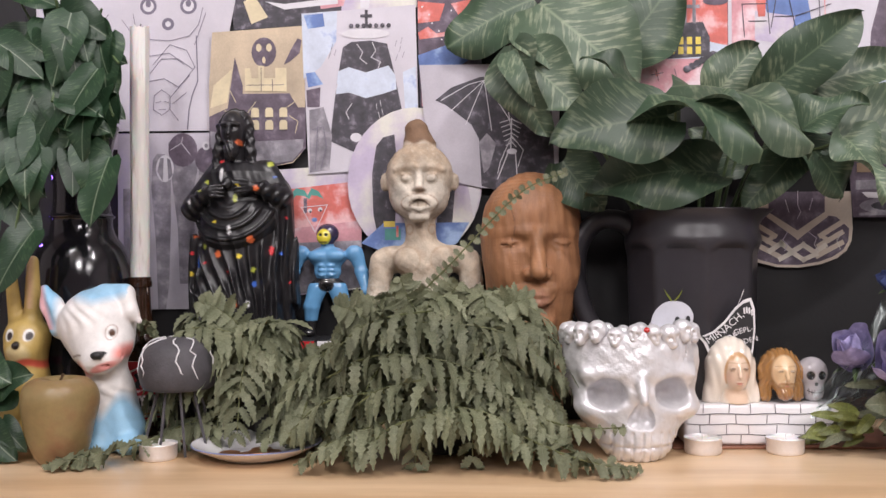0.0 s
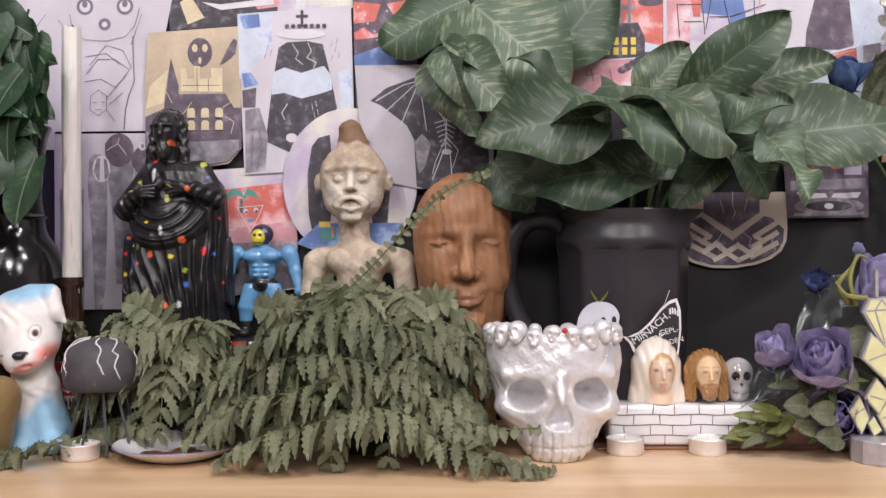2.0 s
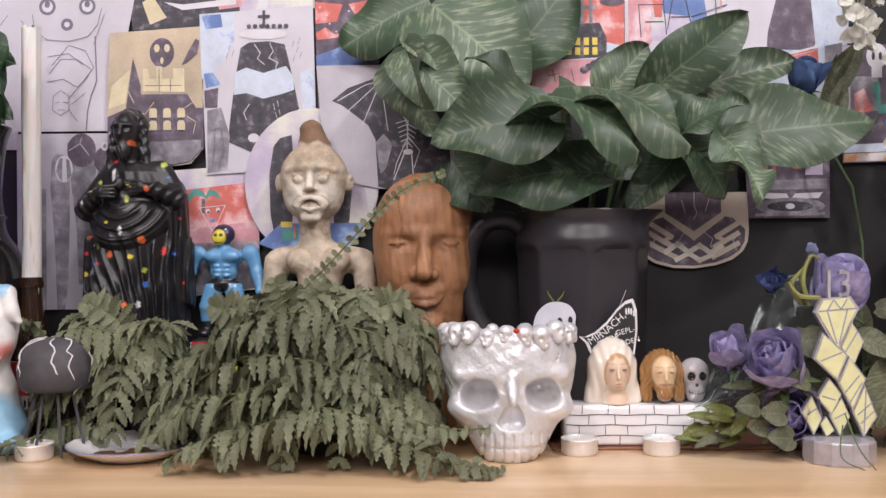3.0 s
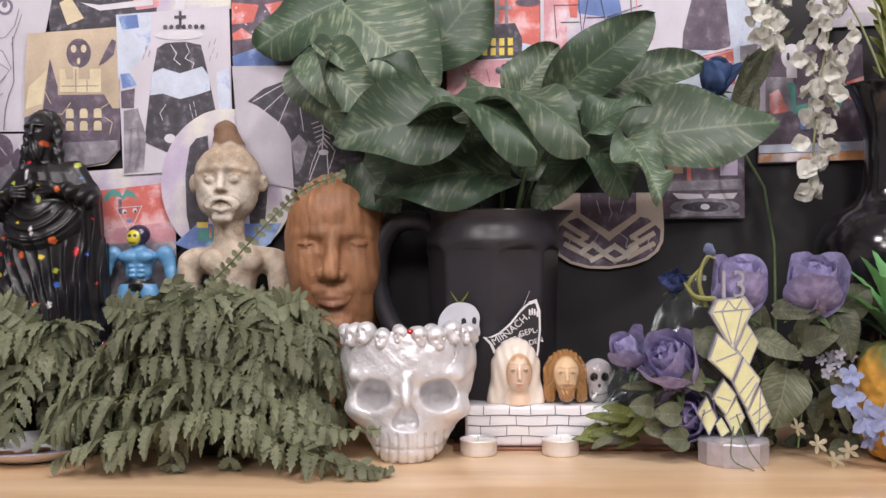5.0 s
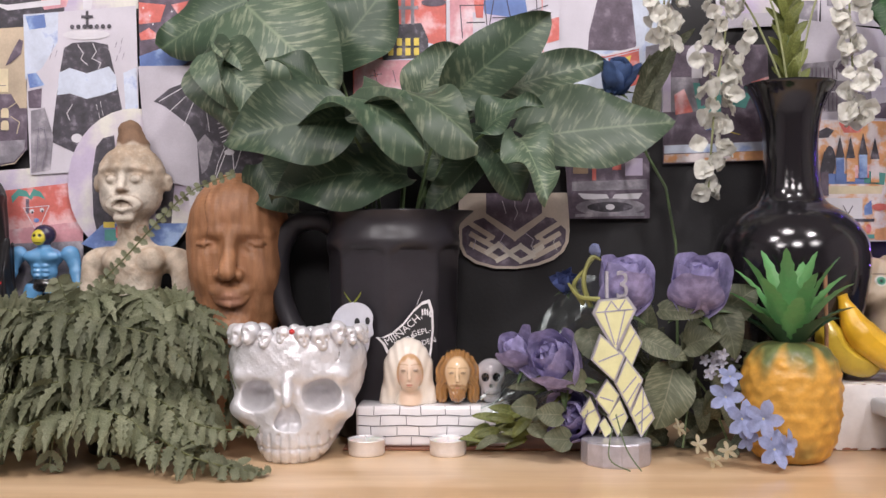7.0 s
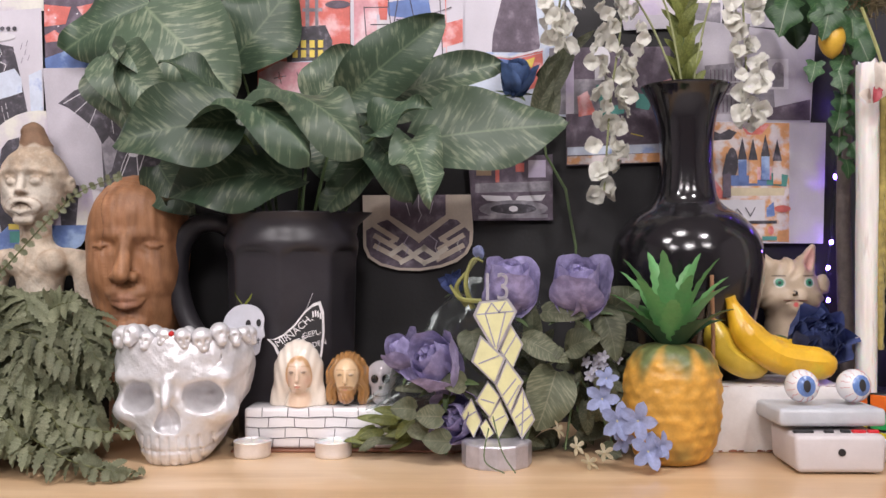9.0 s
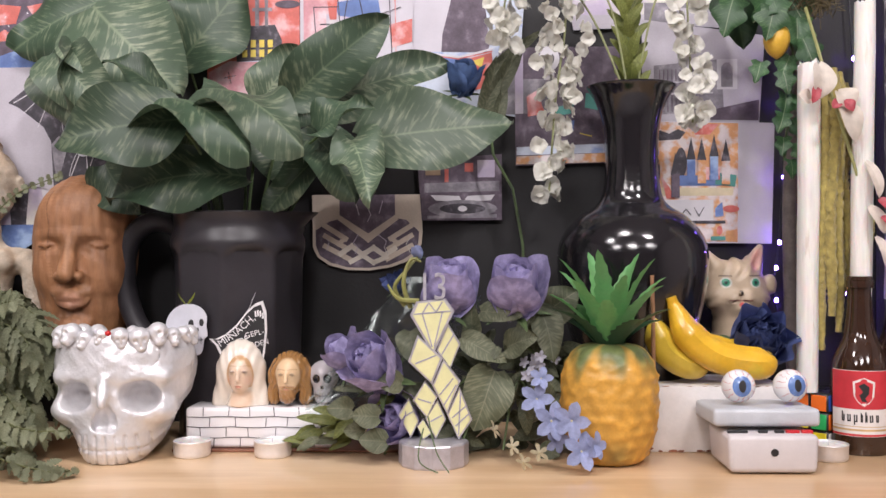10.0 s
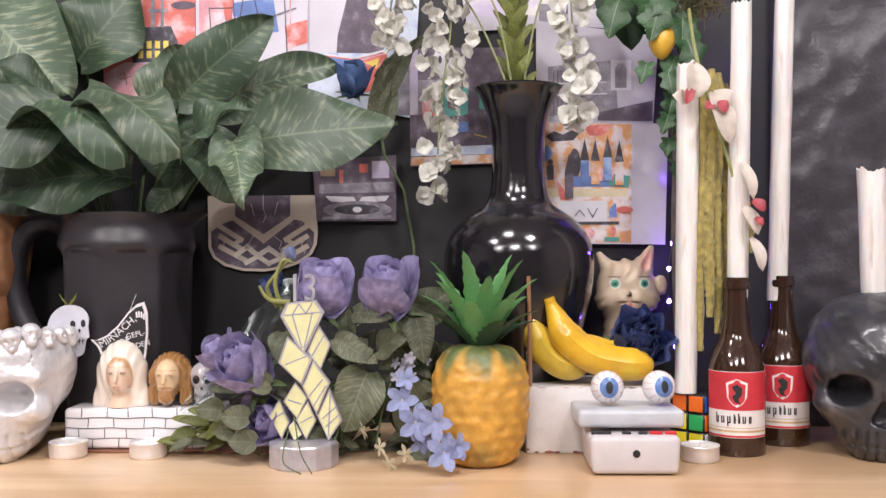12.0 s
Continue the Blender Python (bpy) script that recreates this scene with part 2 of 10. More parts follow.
def cap(P, a, b, ra, rb=None):
    """Distance to a tapered rod with round ends."""
    rb = ra if rb is None else rb
    d = [b[i] - a[i] for i in range(3)]
    L = sum(q * q for q in d) + 1e-12
    h = np.clip(sum((P[i] - a[i]) * d[i] for i in range(3)) / L, 0, 1)
    return np.sqrt(sum((P[i] - a[i] - d[i] * h) ** 2 for i in range(3))) - (ra + (rb - ra) * h)


def join(k, *ds):
    """Smooth union."""
    out = ds[0]
    for d in ds[1:]:
        h = np.clip(0.5 + 0.5 * (d - out) / k, 0, 1)
        out = d + (out - d) * h - k * h * (1 - h)
    return out


def cut(k, a, b):
    """Smooth a without b."""
    return -join(k, -a, b)


def ripple(P, size, depth, seed=0.0):
    """Cheap uneven relief made of crossed waves."""
    x, y, z = (q / size for q in P)
    return depth * (np.sin(x * 2.1 + 1.3 * np.sin(z * 1.7 + seed)) * np.sin(z * 2.3 + 1.1 * np.sin(y * 1.9 + seed)) + 0.5 * np.sin(x * 5.1 + z * 4.3 + seed) * np.sin(y * 4.7 - z * 3.9))


def body(name, fn, lo, hi, step, material, paint=None, parent=None, label=""):
    """The skin of an implicit body, as one mesh; paint gives its colours."""
    ax = [np.arange(lo[i], hi[i] + step, step) for i in range(3)]
    P = np.meshgrid(*ax, indexing="ij")
    v = np.asarray(fn(P), dtype=float)
    ins = v < 0
    n0, n1, n2 = (s - 1 for s in v.shape)
    cnt = np.zeros((n0, n1, n2))
    acc = [np.zeros((n0, n1, n2)) for _ in range(3)]
    base = np.meshgrid(np.arange(n0), np.arange(n1), np.arange(n2), indexing="ij")
    corner = [(a, b, c) for a in (0, 1) for b in (0, 1) for c in (0, 1)]
    sub = lambda q, o: q[o[0]:o[0] + n0, o[1]:o[1] + n1, o[2]:o[2] + n2]
    for a in corner:
        for axis in range(3):
            if a[axis]:
                continue
            b = tuple(a[i] + (i == axis) for i in range(3))
            va, vb = sub(v, a), sub(v, b)
            cross = (va < 0) != (vb < 0)
            t = np.where(cross, va / np.where(cross, va - vb, 1), 0)
            cnt += cross
            for i in range(3):
                acc[i] += np.where(cross, base[i] + a[i] + (t if i == axis else 0), 0)
    on = cnt > 0
    ids = -np.ones(on.shape, dtype=int)
    ids[on] = np.arange(on.sum())
    co = np.stack([lo[i] + step * acc[i][on] / cnt[on] for i in range(3)], 1)
    faces = []
    for axis in range(3):
        u, w = (axis + 1) % 3, (axis + 2) % 3
        lo_s, hi_s = [slice(1, -1)] * 3, [slice(1, -1)] * 3
        lo_s[axis], hi_s[axis] = slice(0, -1), slice(1, None)
        a, b = ins[tuple(lo_s)], ins[tuple(hi_s)]
        idx = np.argwhere(a != b)
        flip = a[tuple(idx.T)]
        off = np.ones(3, dtype=int)
        off[axis] = 0
        g = idx + off
        quad = []
        for du, dw in ((-1, -1), (0, -1), (0, 0), (-1, 0)):
            h = g.copy()
            h[:, u] += du
            h[:, w] += dw
            quad.append(ids[h[:, 0], h[:, 1], h[:, 2]])
        q = np.stack(quad, 1)
        q[~flip] = q[~flip][:, ::-1]
        faces.append(q)
    faces = np.concatenate(faces)
    faces = faces[(faces >= 0).all(1)]
    me = bpy.data.meshes.new(name)
    me.from_pydata(co.tolist(), [], faces.tolist())
    me.materials.append(material)
    me.polygons.foreach_set("use_smooth", [True] * len(me.polygons))
    if paint:
        c = np.ones((len(co), 4))
        c[:, :3] = paint(co[:, 0], co[:, 1], co[:, 2])
        me.color_attributes.new("paint", "FLOAT_COLOR", "POINT").data.foreach_set("color", c.ravel())
    ob = new(name, me)
    if parent:
        ob.parent = parent
    return tagged(ob, label)


class Coat:
    """Colours laid over one another on a figure."""

    def __init__(self, x, colour):
        self.c = np.tile(np.array(colour, dtype=float), (len(x), 1))

    def on(self, mask, colour):
        k = np.clip(mask, 0, 1)[:, None]
        self.c = self.c * (1 - k) + np.array(colour) * k
        return self


def near(d, soft=0.0015):
    """1 inside a shape, 0 outside, with a soft brush edge."""
    return np.clip(0.5 - d / soft, 0, 1)

# ---- the place: table, dark wall behind, the room round it ----
def wall(name, lo, hi, material, label):
    ob = link_mesh(name, block(lo, hi, 0), material, False)
    return tagged(ob, label, "wall", kind="structure")


wall("wall_back", (-2.2, 1.157, -0.9), (1.0, 1.26, 1.7), BACK_WALL, "matt black painted wall behind the display")
CRINKLED = mat("crinkled_black_foil", (0.065, 0.06, 0.07), 0.32, 0.45, 9, 220, 0.35, second=(0.10, 0.095, 0.11), spot=(0.5, 0.75))
bm = bmesh.new()
NX, NZ = 180, 320
grid = []
for j in range(NZ + 1):
    row = []
    for i in range(NX + 1):
        x, z = 0.985 + 0.9 * i / NX, -0.9 + 2.6 * j / NZ
        q = Vector((x * 7, z * 9, 0.3))
        fold = 0.004 * noise.noise(q * 0.6) + 0.0035 * (1 - abs(noise.noise(q * 1.6 + Vector((0, 0, 4))))) ** 9 + 0.0022 * (1 - abs(noise.noise(q * 4.1))) ** 7 + 0.0006 * noise.noise(q * 12)
        row.append(bm.verts.new((x, 1.135 - fold, z)))
    grid.append(row)
for a, b in zip(grid, grid[1:]):
    for i in range(NX):
        bm.faces.new((a[i], a[i + 1], b[i + 1], b[i]))
edge = [r[0] for r in grid]
back = [bm.verts.new((v.co.x, 1.26, v.co.z)) for v in edge]
for i in range(NZ):
    bm.faces.new((edge[i + 1], back[i + 1], back[i], edge[i]))
tagged(link_mesh("wall_crinkled", bm, CRINKLED), "crinkled glossy black foil covered wall panel", "wall", kind="structure")
wall("wall_left", (-2.3, -3.0, -0.9), (-2.2, 1.26, 1.7), ROOM_WALL, "plain light wall of the room")
wall("wall_right", (2.6, -3.0, -0.9), (2.7, 1.26, 1.7), ROOM_WALL, "plain light wall of the room")
wall("wall_right_back", (1.885, 1.157, -0.9), (2.6, 1.26, 1.7), BACK_WALL, "matt black painted wall behind the display")
wall("wall_front", (-2.3, -3.1, -0.9), (2.7, -3.0, 1.7), ROOM_WALL, "plain light wall of the room")
tagged(link_mesh("floor", block((-2.3, -3.1, -1.0), (2.7, 1.26, -0.9), 0), ROOM_WALL, False), "plain light floor", "floor", kind="structure")
tagged(link_mesh("ceiling", block((-2.3, -3.1, 1.7), (2.7, 1.26, 1.8), 0), ROOM_WALL, False), "plain light ceiling", "ceiling", kind="structure")
counter = thing("counter", "light maple worktop with a smooth varnished surface", "counter", kind="structure")
part("worktop", block((-1.6, 0.70, -0.04), (1.85, 1.156, 0.0), 0.003), TABLE_WOOD, counter)
part("front_board", block((-1.55, 0.74, -0.9), (1.8, 0.76, -0.041), 0.002), TABLE_WOOD, counter)


# ---- pitcher, vases, bottles, candles ----
def turned(name, label, category, at, profile, material, n=64, group=""):
    ob = link_mesh(name, lathe(profile, n), material)
    ob.matrix_basis = pose(*at)
    return tagged(ob, label, category, group)


def pitcher(at):
    """Faceted jug: ten flat panels under arched tops, a plain collar, a lip and a loop handle."""
    t = thing("pitcher", "large matt black ceramic pitcher with faceted sides holding artificial leaves", "pitcher", at)
    bm = bmesh.new()
    N, levels = 160, []
    prof = [(0.062, 0.0), (0.066, 0.004)] + [(0.0690 + 0.0055 * k / 60, 0.010 + k * 0.0034) for k in range(61)]
    prof += [(0.0738, 0.2180), (0.0722, 0.2225), (0.0708, 0.2275), (0.0700, 0.2330), (0.0706, 0.2380), (0.0722, 0.2425), (0.0735, 0.2455), (0.0728, 0.2470), (0.0700, 0.2455), (0.0660, 0.238), (0.066, 0.19), (0.062, 0.02), (0.0, 0.015)]
    for r, z in prof:
        ring = []
        for i in range(N):
            a = math.tau * i / N
            k = r
            ph = ((a / math.tau * 8) % 1) - 0.5
            if r > 0.0665 and z < 0.2175:
                arch = 0.2085 - 0.009 * (ph * 2) ** 4
                f = max(0.0, min(1.0, (arch - z) / 0.0035)) * min(1, z / 0.012)
                flat = min(r * math.cos(math.pi / 8) / math.cos(ph * math.tau / 8), r * 0.988)
                k = r + (flat * 0.992 - r) * f
            if z > 0.2265 and r > 0.064:
                d = math.atan2(math.sin(a - 0.0), math.cos(a - 0.0))
                lift = (z - 0.2265) / 0.020
                k += 0.017 * lift * math.exp(-(d / 0.36) ** 2)
            ring.append(bm.verts.new((k * math.cos(a), k * math.sin(a), z)) if r > 0 else None)
        levels.append(ring if r > 0 else [bm.verts.new((0, 0, z))])
    for a, b in zip(levels, levels[1:]):
        for i in range(N):
            j = (i + 1) % N
            bm.faces.new((a[i], a[j], b[j], b[i]) if len(b) > 1 else (a[i], a[j], b[0]))
    bm.faces.new(levels[0][::-1])
    part("jug", bm, BLACK_SATIN, t)
    pts = spline([(-0.062, 0, 0.222), (-0.082, 0, 0.236), (-0.108, 0, 0.233), (-0.126, 0, 0.208), (-0.129, 0, 0.172), (-0.121, 0, 0.135), (-0.102, 0, 0.106), (-0.062, 0, 0.090)], 8)
    part("handle", tube(pts, 0.0098, 14, flat=1.3), BLACK_SATIN, t)
    return t


PITCHER_AT = (0.249, 1.085, 0.0)
pitcher(PITCHER_AT)

VASE = smooth_profile([(0.0, 0.0), (0.052, 0.0), (0.056, 0.006), (0.054, 0.03), (0.060, 0.08), (0.073, 0.13), (0.0815, 0.175), (0.079, 0.212), (0.061, 0.238),
                       (0.036, 0.256), (0.0295, 0.285), (0.029, 0.315), (0.032, 0.345), (0.040, 0.368), (0.048, 0.3805), (0.0475, 0.3825), (0.043, 0.380), (0.034, 0.362), (0.027, 0.33), (0.026, 0.30), (0.0, 0.29)], 5)
turned("vase", "tall shiny black glazed bottle vase holding white blossom", "vase", (0.6865, 1.074, 0.0), VASE, BLACK_GLAZE)
turned("vase", "shiny black glazed vase under trailing ivy leaves", "vase", (-0.437, 1.071, 0.0),
       smooth_profile([(0.0, 0.0), (0.045, 0.0), (0.05, 0.01), (0.055, 0.06), (0.056, 0.13), (0.055, 0.175), (0.048, 0.205), (0.036, 0.225), (0.033, 0.24), (0.036, 0.244), (0.032, 0.249),
                       (0.030, 0.27), (0.032, 0.30), (0.036, 0.33), (0.041, 0.345), (0.036, 0.343), (0.028, 0.32), (0.0, 0.31)], 5), BLACK_GLAZE)


def candle(at, height, radius, label, lean=(0, 0), taper=0.95, group=""):
    """Dripped dinner candle with a wick."""
    t = thing("candle", label, "candle", at, group)
    bm = bmesh.new()
    rings, N, S = [], 28, 40
    seed = at[0] * 31
    for s in range(S + 1):
        z = height * s / S
        ring = []
        for i in range(N):
            a = math.tau * i / N
            run = noise.noise((math.cos(a) * 2.2 + seed, math.sin(a) * 2.2, z * 7)) * 0.10 + noise.noise((math.cos(a) * 5 + seed, math.sin(a) * 5, z * 22)) * 0.05
            r = radius * (1 + (taper - 1) * s / S) * (1 + run)
            zz = z + (0.006 * noise.noise((math.cos(a) * 3, math.sin(a) * 3, seed)) if s == S else 0)
            ring.append(bm.verts.new((r * math.cos(a) + lean[0] * z, r * math.sin(a) + lean[1] * z, zz)))
        rings.append(ring)
    for a, b in zip(rings, rings[1:]):
        for i in range(N):
            bm.faces.new((a[i], a[(i + 1) % N], b[(i + 1) % N], b[i]))
    bm.faces.new(rings[0][::-1])
    c = bm.verts.new((lean[0] * height, lean[1] * height, height - 0.004))
    for i in range(N):
        bm.faces.new((rings[-1][i], rings[-1][(i + 1) % N], c))
    part("wax", bm, WAX, t)
    top = Vector((lean[0] * height, lean[1] * height, height - 0.005))
    part("wick", tube([top, top + Vector((0.0005, 0, 0.006)), top + Vector((0.002, 0, 0.010))], 0.0007, 6), PRINT_BLACK, t, "short burnt black wick")
    return t


BOTTLE = smooth_profile([(0.0, 0.004), (0.020, 0.002), (0.0265, 0.0), (0.0285, 0.004), (0.0285, 0.03), (0.0285, 0.06), (0.0282, 0.082), (0.024, 0.098), (0.016, 0.116), (0.0128, 0.135), (0.0115, 0.155), (0.0112, 0.164)], 5) + \
    [(0.0132, 0.1645), (0.0136, 0.168), (0.0132, 0.1715), (0.0124, 0.172), (0.0124, 0.1755), (0.0118, 0.176), (0.0092, 0.1758), (0.009, 0.15)]


def wrap(bm, pts, radius, z0, spin=0.0):
    """A flat shape (arc metres, height) laid round a cylinder."""
    vs = [bm.verts.new((radius * math.sin(x / radius + spin), -radius * math.cos(x / radius + spin), z0 + z)) for x, z in pts]
    bm.faces.new(vs)


def wrapped_strip(x0, x1, zlo, zhi, radius, bm=None, n=24):
    bm = bm or bmesh.new()
    for i in range(n):
        a, b = x0 + (x1 - x0) * i / n, x0 + (x1 - x0) * (i + 1) / n
        wrap(bm, [(a, zlo), (b, zlo), (b, zhi), (a, zhi)], radius, 0)
    bmesh.ops.remove_doubles(bm, verts=bm.verts, dist=1e-6)
    return bm


def word_strokes(text, size):
    """Outline mesh of a word in the built-in font, in x, y, as vertices and faces."""
    cu = bpy.data.curves.new("word", "FONT")
    cu.body, cu.size, cu.align_x, cu.resolution_u = text, size, "CENTER", 3
    ob = bpy.data.objects.new("word", cu)
    me = bpy.data.meshes.new_from_object(ob)
    out = ([v.co.copy() for v in me.vertices], [tuple(p.vertices) for p in me.polygons])
    bpy.data.objects.remove(ob)
    bpy.data.meshes.remove(me)
    return out


def beer_bottle(at, turn, label, group="beer bottles"):
    t = thing("beer_bottle", label, "bottle", at, group, turn=turn)
    part("glass", lathe(BOTTLE, 40), BROWN_GLASS, t)
    R = 0.0289
    part("label", wrapped_strip(-0.034, 0.034, 0.019, 0.084, R), LABEL_WHITE, t, "white paper band of the bottle label")
    part("red_field", wrapped_strip(-0.034, 0.034, 0.046, 0.0835, R + 0.0002), LABEL_RED, t, "red upper field of the label")
    part("red_foot", wrapped_strip(-0.034, 0.034, 0.0195, 0.0215, R + 0.0002), LABEL_RED, t, "thin red line at the label foot")
    bm = wrapped_strip(-0.034, 0.034, 0.0245, 0.0265, R + 0.0002)
    wrapped_strip(-0.034, 0.034, 0.0285, 0.0292, R + 0.0002, bm)
    part("gold_line", bm, LABEL_GOLD, t, "gold lines on the label")
    # crest: white shield with a dark animal-free swirl shape
    shield = [(-0.0105, 0.020), (-0.004, 0.0225), (0, 0.024), (0.004, 0.0225), (0.0105, 0.020), (0.0095, 0.006), (0.005, -0.001), (0, -0.004), (-0.005, -0.001), (-0.0095, 0.006)]
    bm = bmesh.new()
    wrap(bm, shield, R + 0.0004, 0.053)
    part("shield", bm, LABEL_WHITE, t, "white heraldic shield on the label", False)
    bm = bmesh.new()
    wrap(bm, [(x * 0.8, 0.010 + (z - 0.010) * 0.82) for x, z in shield], R + 0.0006, 0.053)
    part("shield_field", bm, LABEL_RED, t, "red field of the shield", False)
    bm = bmesh.new()
    wrap(bm, [(-0.005, 0.016), (0.000, 0.019), (0.005, 0.015), (0.0045, 0.008), (0.001, 0.004), (0.003, 0.000), (-0.002, 0.001), (-0.0045, 0.007), (-0.001, 0.010)], R + 0.0008, 0.053)
    part("shield_charge", bm, PRINT_BLACK, t, "black figure in the shield", False)
    # the name of the drink: plain dark strokes of its height and length
    bm = bmesh.new()
    x = -0.0215
    for wdt, tall, drop in ((0.0030, 0.010, 0.0), (0.0034, 0.007, 0.0), (0.0034, 0.007, -0.003), (0.0014, 0.009, 0.0), (0.0014, 0.010, 0.0), (0.0034, 0.007, 0.0), (0.0026, 0.007, 0.0)):
        for a, b, c, d in ((x, x + 0.0013, drop, tall), (x + wdt * 0.62, x + wdt * 0.62 + 0.0013, 0, min(tall, 0.007)), (x, x + wdt, 0.0, 0.0012)):
            wrap(bm, [(a, c), (b, c), (b, d), (a, d)], R + 0.0004, 0.0335)
        x += wdt + 0.0028
    part("lettering", bm, PRINT_BLACK, t, "dark blackletter-like lettering strokes", False)
    return t


beer_bottle((0.9015, 0.995, 0.0), -14, "brown glass beer bottle with red label used as candle holder")
beer_bottle((0.9625, 1.045, 0.0), -16, "brown glass beer bottle with red label used as candle holder")
beer_bottle((-0.3725, 1.075, 0.0), 14, "brown glass beer bottle with candle, half hidden by a dark ball")
candle((0.9025, 0.995, 0.150), 0.302, 0.0102, "long white dripped candle stuck in a beer bottle", (0.020, 0), 1.0, "candles in bottles")
candle((0.9575, 1.045, 0.150), 0.318, 0.0100, "long white dripped candle stuck in a beer bottle", (0.030, 0), 1.0, "candles in bottles")
candle((-0.3725, 1.075, 0.150), 0.306, 0.0106, "long white candle stuck in a beer bottle", (0.004, 0), 1.02, "candles in bottles")
candle((0.854, 1.010, 0.0575), 0.335, 0.0108, "long white dripped candle standing on a puzzle cube", (0.012, 0), 1.05)
candle((1.043, 1.0, 0.135), 0.148, 0.0135, "thick white candle on a black skull", (-0.03, 0), 1.05)


def tealight(at, label="small white tealight in a tin cup"):
    t = thing("tealight", label, "tealight", at, "tealights")
    part("cup", lathe([(0.0, 0.0005), (0.0165, 0.0), (0.0178, 0.0012), (0.0182, 0.004), (0.0184, 0.0145), (0.0189, 0.0152), (0.0184, 0.0158), (0.0179, 0.0150), (0.0178, 0.011), (0.0, 0.011)], 40), TIN, t)
    part("wax", lathe([(0.0, 0.0135), (0.004, 0.0131), (0.0150, 0.0131), (0.0177, 0.0138), (0.0177, 0.0115)], 32), WAX, t)
    part("wick", tube([(0, 0, 0.013), (0.0004, 0, 0.017), (0.0015, 0, 0.020)], 0.0006, 6), CHALK, t)
    return t


light = tealight((-0.3085, 0.940, 0.0))
for x, y in ((0.2310, 0.965), (0.3123, 0.965), (0.8556, 0.955)):
    copy_thing(light, pose(x, y, 0.0, 0, 0, x * 900))

# ---- figures ----
PEARL = mat("pearl_white_paint", (0.76, 0.75, 0.77), 0.30, 0.12, 50, 240, 0.45, metal=0.3, coat=0.3)
SMOKE_BLACK = mat("dusty_black_cast", (0.045, 0.045, 0.052), 0.3, 0.5, 25, 300, 0.15, coat=0.3, second=(0.20, 0.18, 0.18), spot=(0.62, 0.8))


def skull_shape(P, hollow):
    x, y, z = P
    S = (np.abs(x), y, z)
    deep = 0.064 if hollow else 0.076
    d = join(0.02, ell(P, (0, -0.006, 0.090), (0.0690, deep, 0.066)), ell(P, (0, -0.030, 0.050), (0.052, 0.040, 0.036)))
    d = join(0.018, d, ell(P, (0, -0.040, 0.020), (0.034, 0.034, 0.030)), ell(P, (0, -0.006, 0.032), (0.040, 0.044, 0.034)))
    d = join(0.010, d, cap(P, (0, -0.050, 0.112), (0, -0.052, 0.090), 0.018))
    d = join(0.012, d, ell(S, (0.046, -0.043, 0.050), (0.014, 0.017, 0.011)))
    d = join(0.010, d, cap(S, (0.012, -0.062, 0.0850), (0.050, -0.050, 0.0830), 0.0050, 0.0055))
    d = cut(0.0035, d, ell(S, (0.0320, -0.0700, 0.0655), (0.0190, 0.0400, 0.0150), 10))
    d = join(0.005, d, cap(P, (0, -0.071, 0.082), (0, -0.080, 0.060), 0.0055, 0.0045))
    d = cut(0.002, d, cap(S, (0.0050, -0.066, 0.0385), (0.0008, -0.074, 0.0560), 0.0085, 0.0040))
    # two rows of teeth
    jaw = np.clip((0.0310 - z) / 0.003, 0, 1) * np.clip((-0.03 - y) / 0.01, 0, 1)
    gap = np.clip(1.15 - 2.2 * np.abs(np.sin(x / 0.0090 * math.pi)), 0, 1)
    d = d + 0.0026 * jaw * gap + 0.0014 * jaw * np.exp(-((z - 0.0150) / 0.0014) ** 2)
    d = d + ripple(P, 0.020, 0.0008) + ripple(P, 0.007, 0.00025, 2)
    d = np.maximum(d, -z)
    if hollow:
        seam = np.abs(x - 0.044 + (z - 0.10) * -0.5 + 0.0015 * np.sin(z * 300)) - 0.0003
        d = np.maximum(d, -np.maximum(seam, np.maximum(np.abs(z - 0.106) - 0.012, y + 0.02)))
        d = np.maximum(d, z - (0.124 + 0.002 * np.sin(x * 300) - 0.10 * np.clip(y + 0.03, 0, 1)))
        d = cut(0.003, d, ell(P, (0, -0.006, 0.125), (0.060, deep - 0.009, 0.06)))
    return d


pot = thing("skull_planter", "pearly white skull planter with a rim of tiny skulls", "planter", (0.160, 0.985, 0.0), turn=2)
body("skull", lambda P: skull_shape(P, True), (-0.08, -0.1, -0.003), (0.08, 0.09, 0.132), 0.0013, PEARL, parent=pot)


def mini(P):
    x, y, z = P
    S = (np.abs(x), y, z)
    d = join(0.003, ell(P, (0, 0, 0.002), (0.0088, 0.009, 0.0086)), ell(P, (0, -0.004, -0.006), (0.005, 0.005, 0.0045)))
    d = cut(0.0012, d, ell(S, (0.0035, -0.009, 0.0005), (0.0024, 0.004, 0.0024)))
    return cut(0.001, d, ell(P, (0, -0.0095, -0.0045), (0.0011, 0.003, 0.0014)))


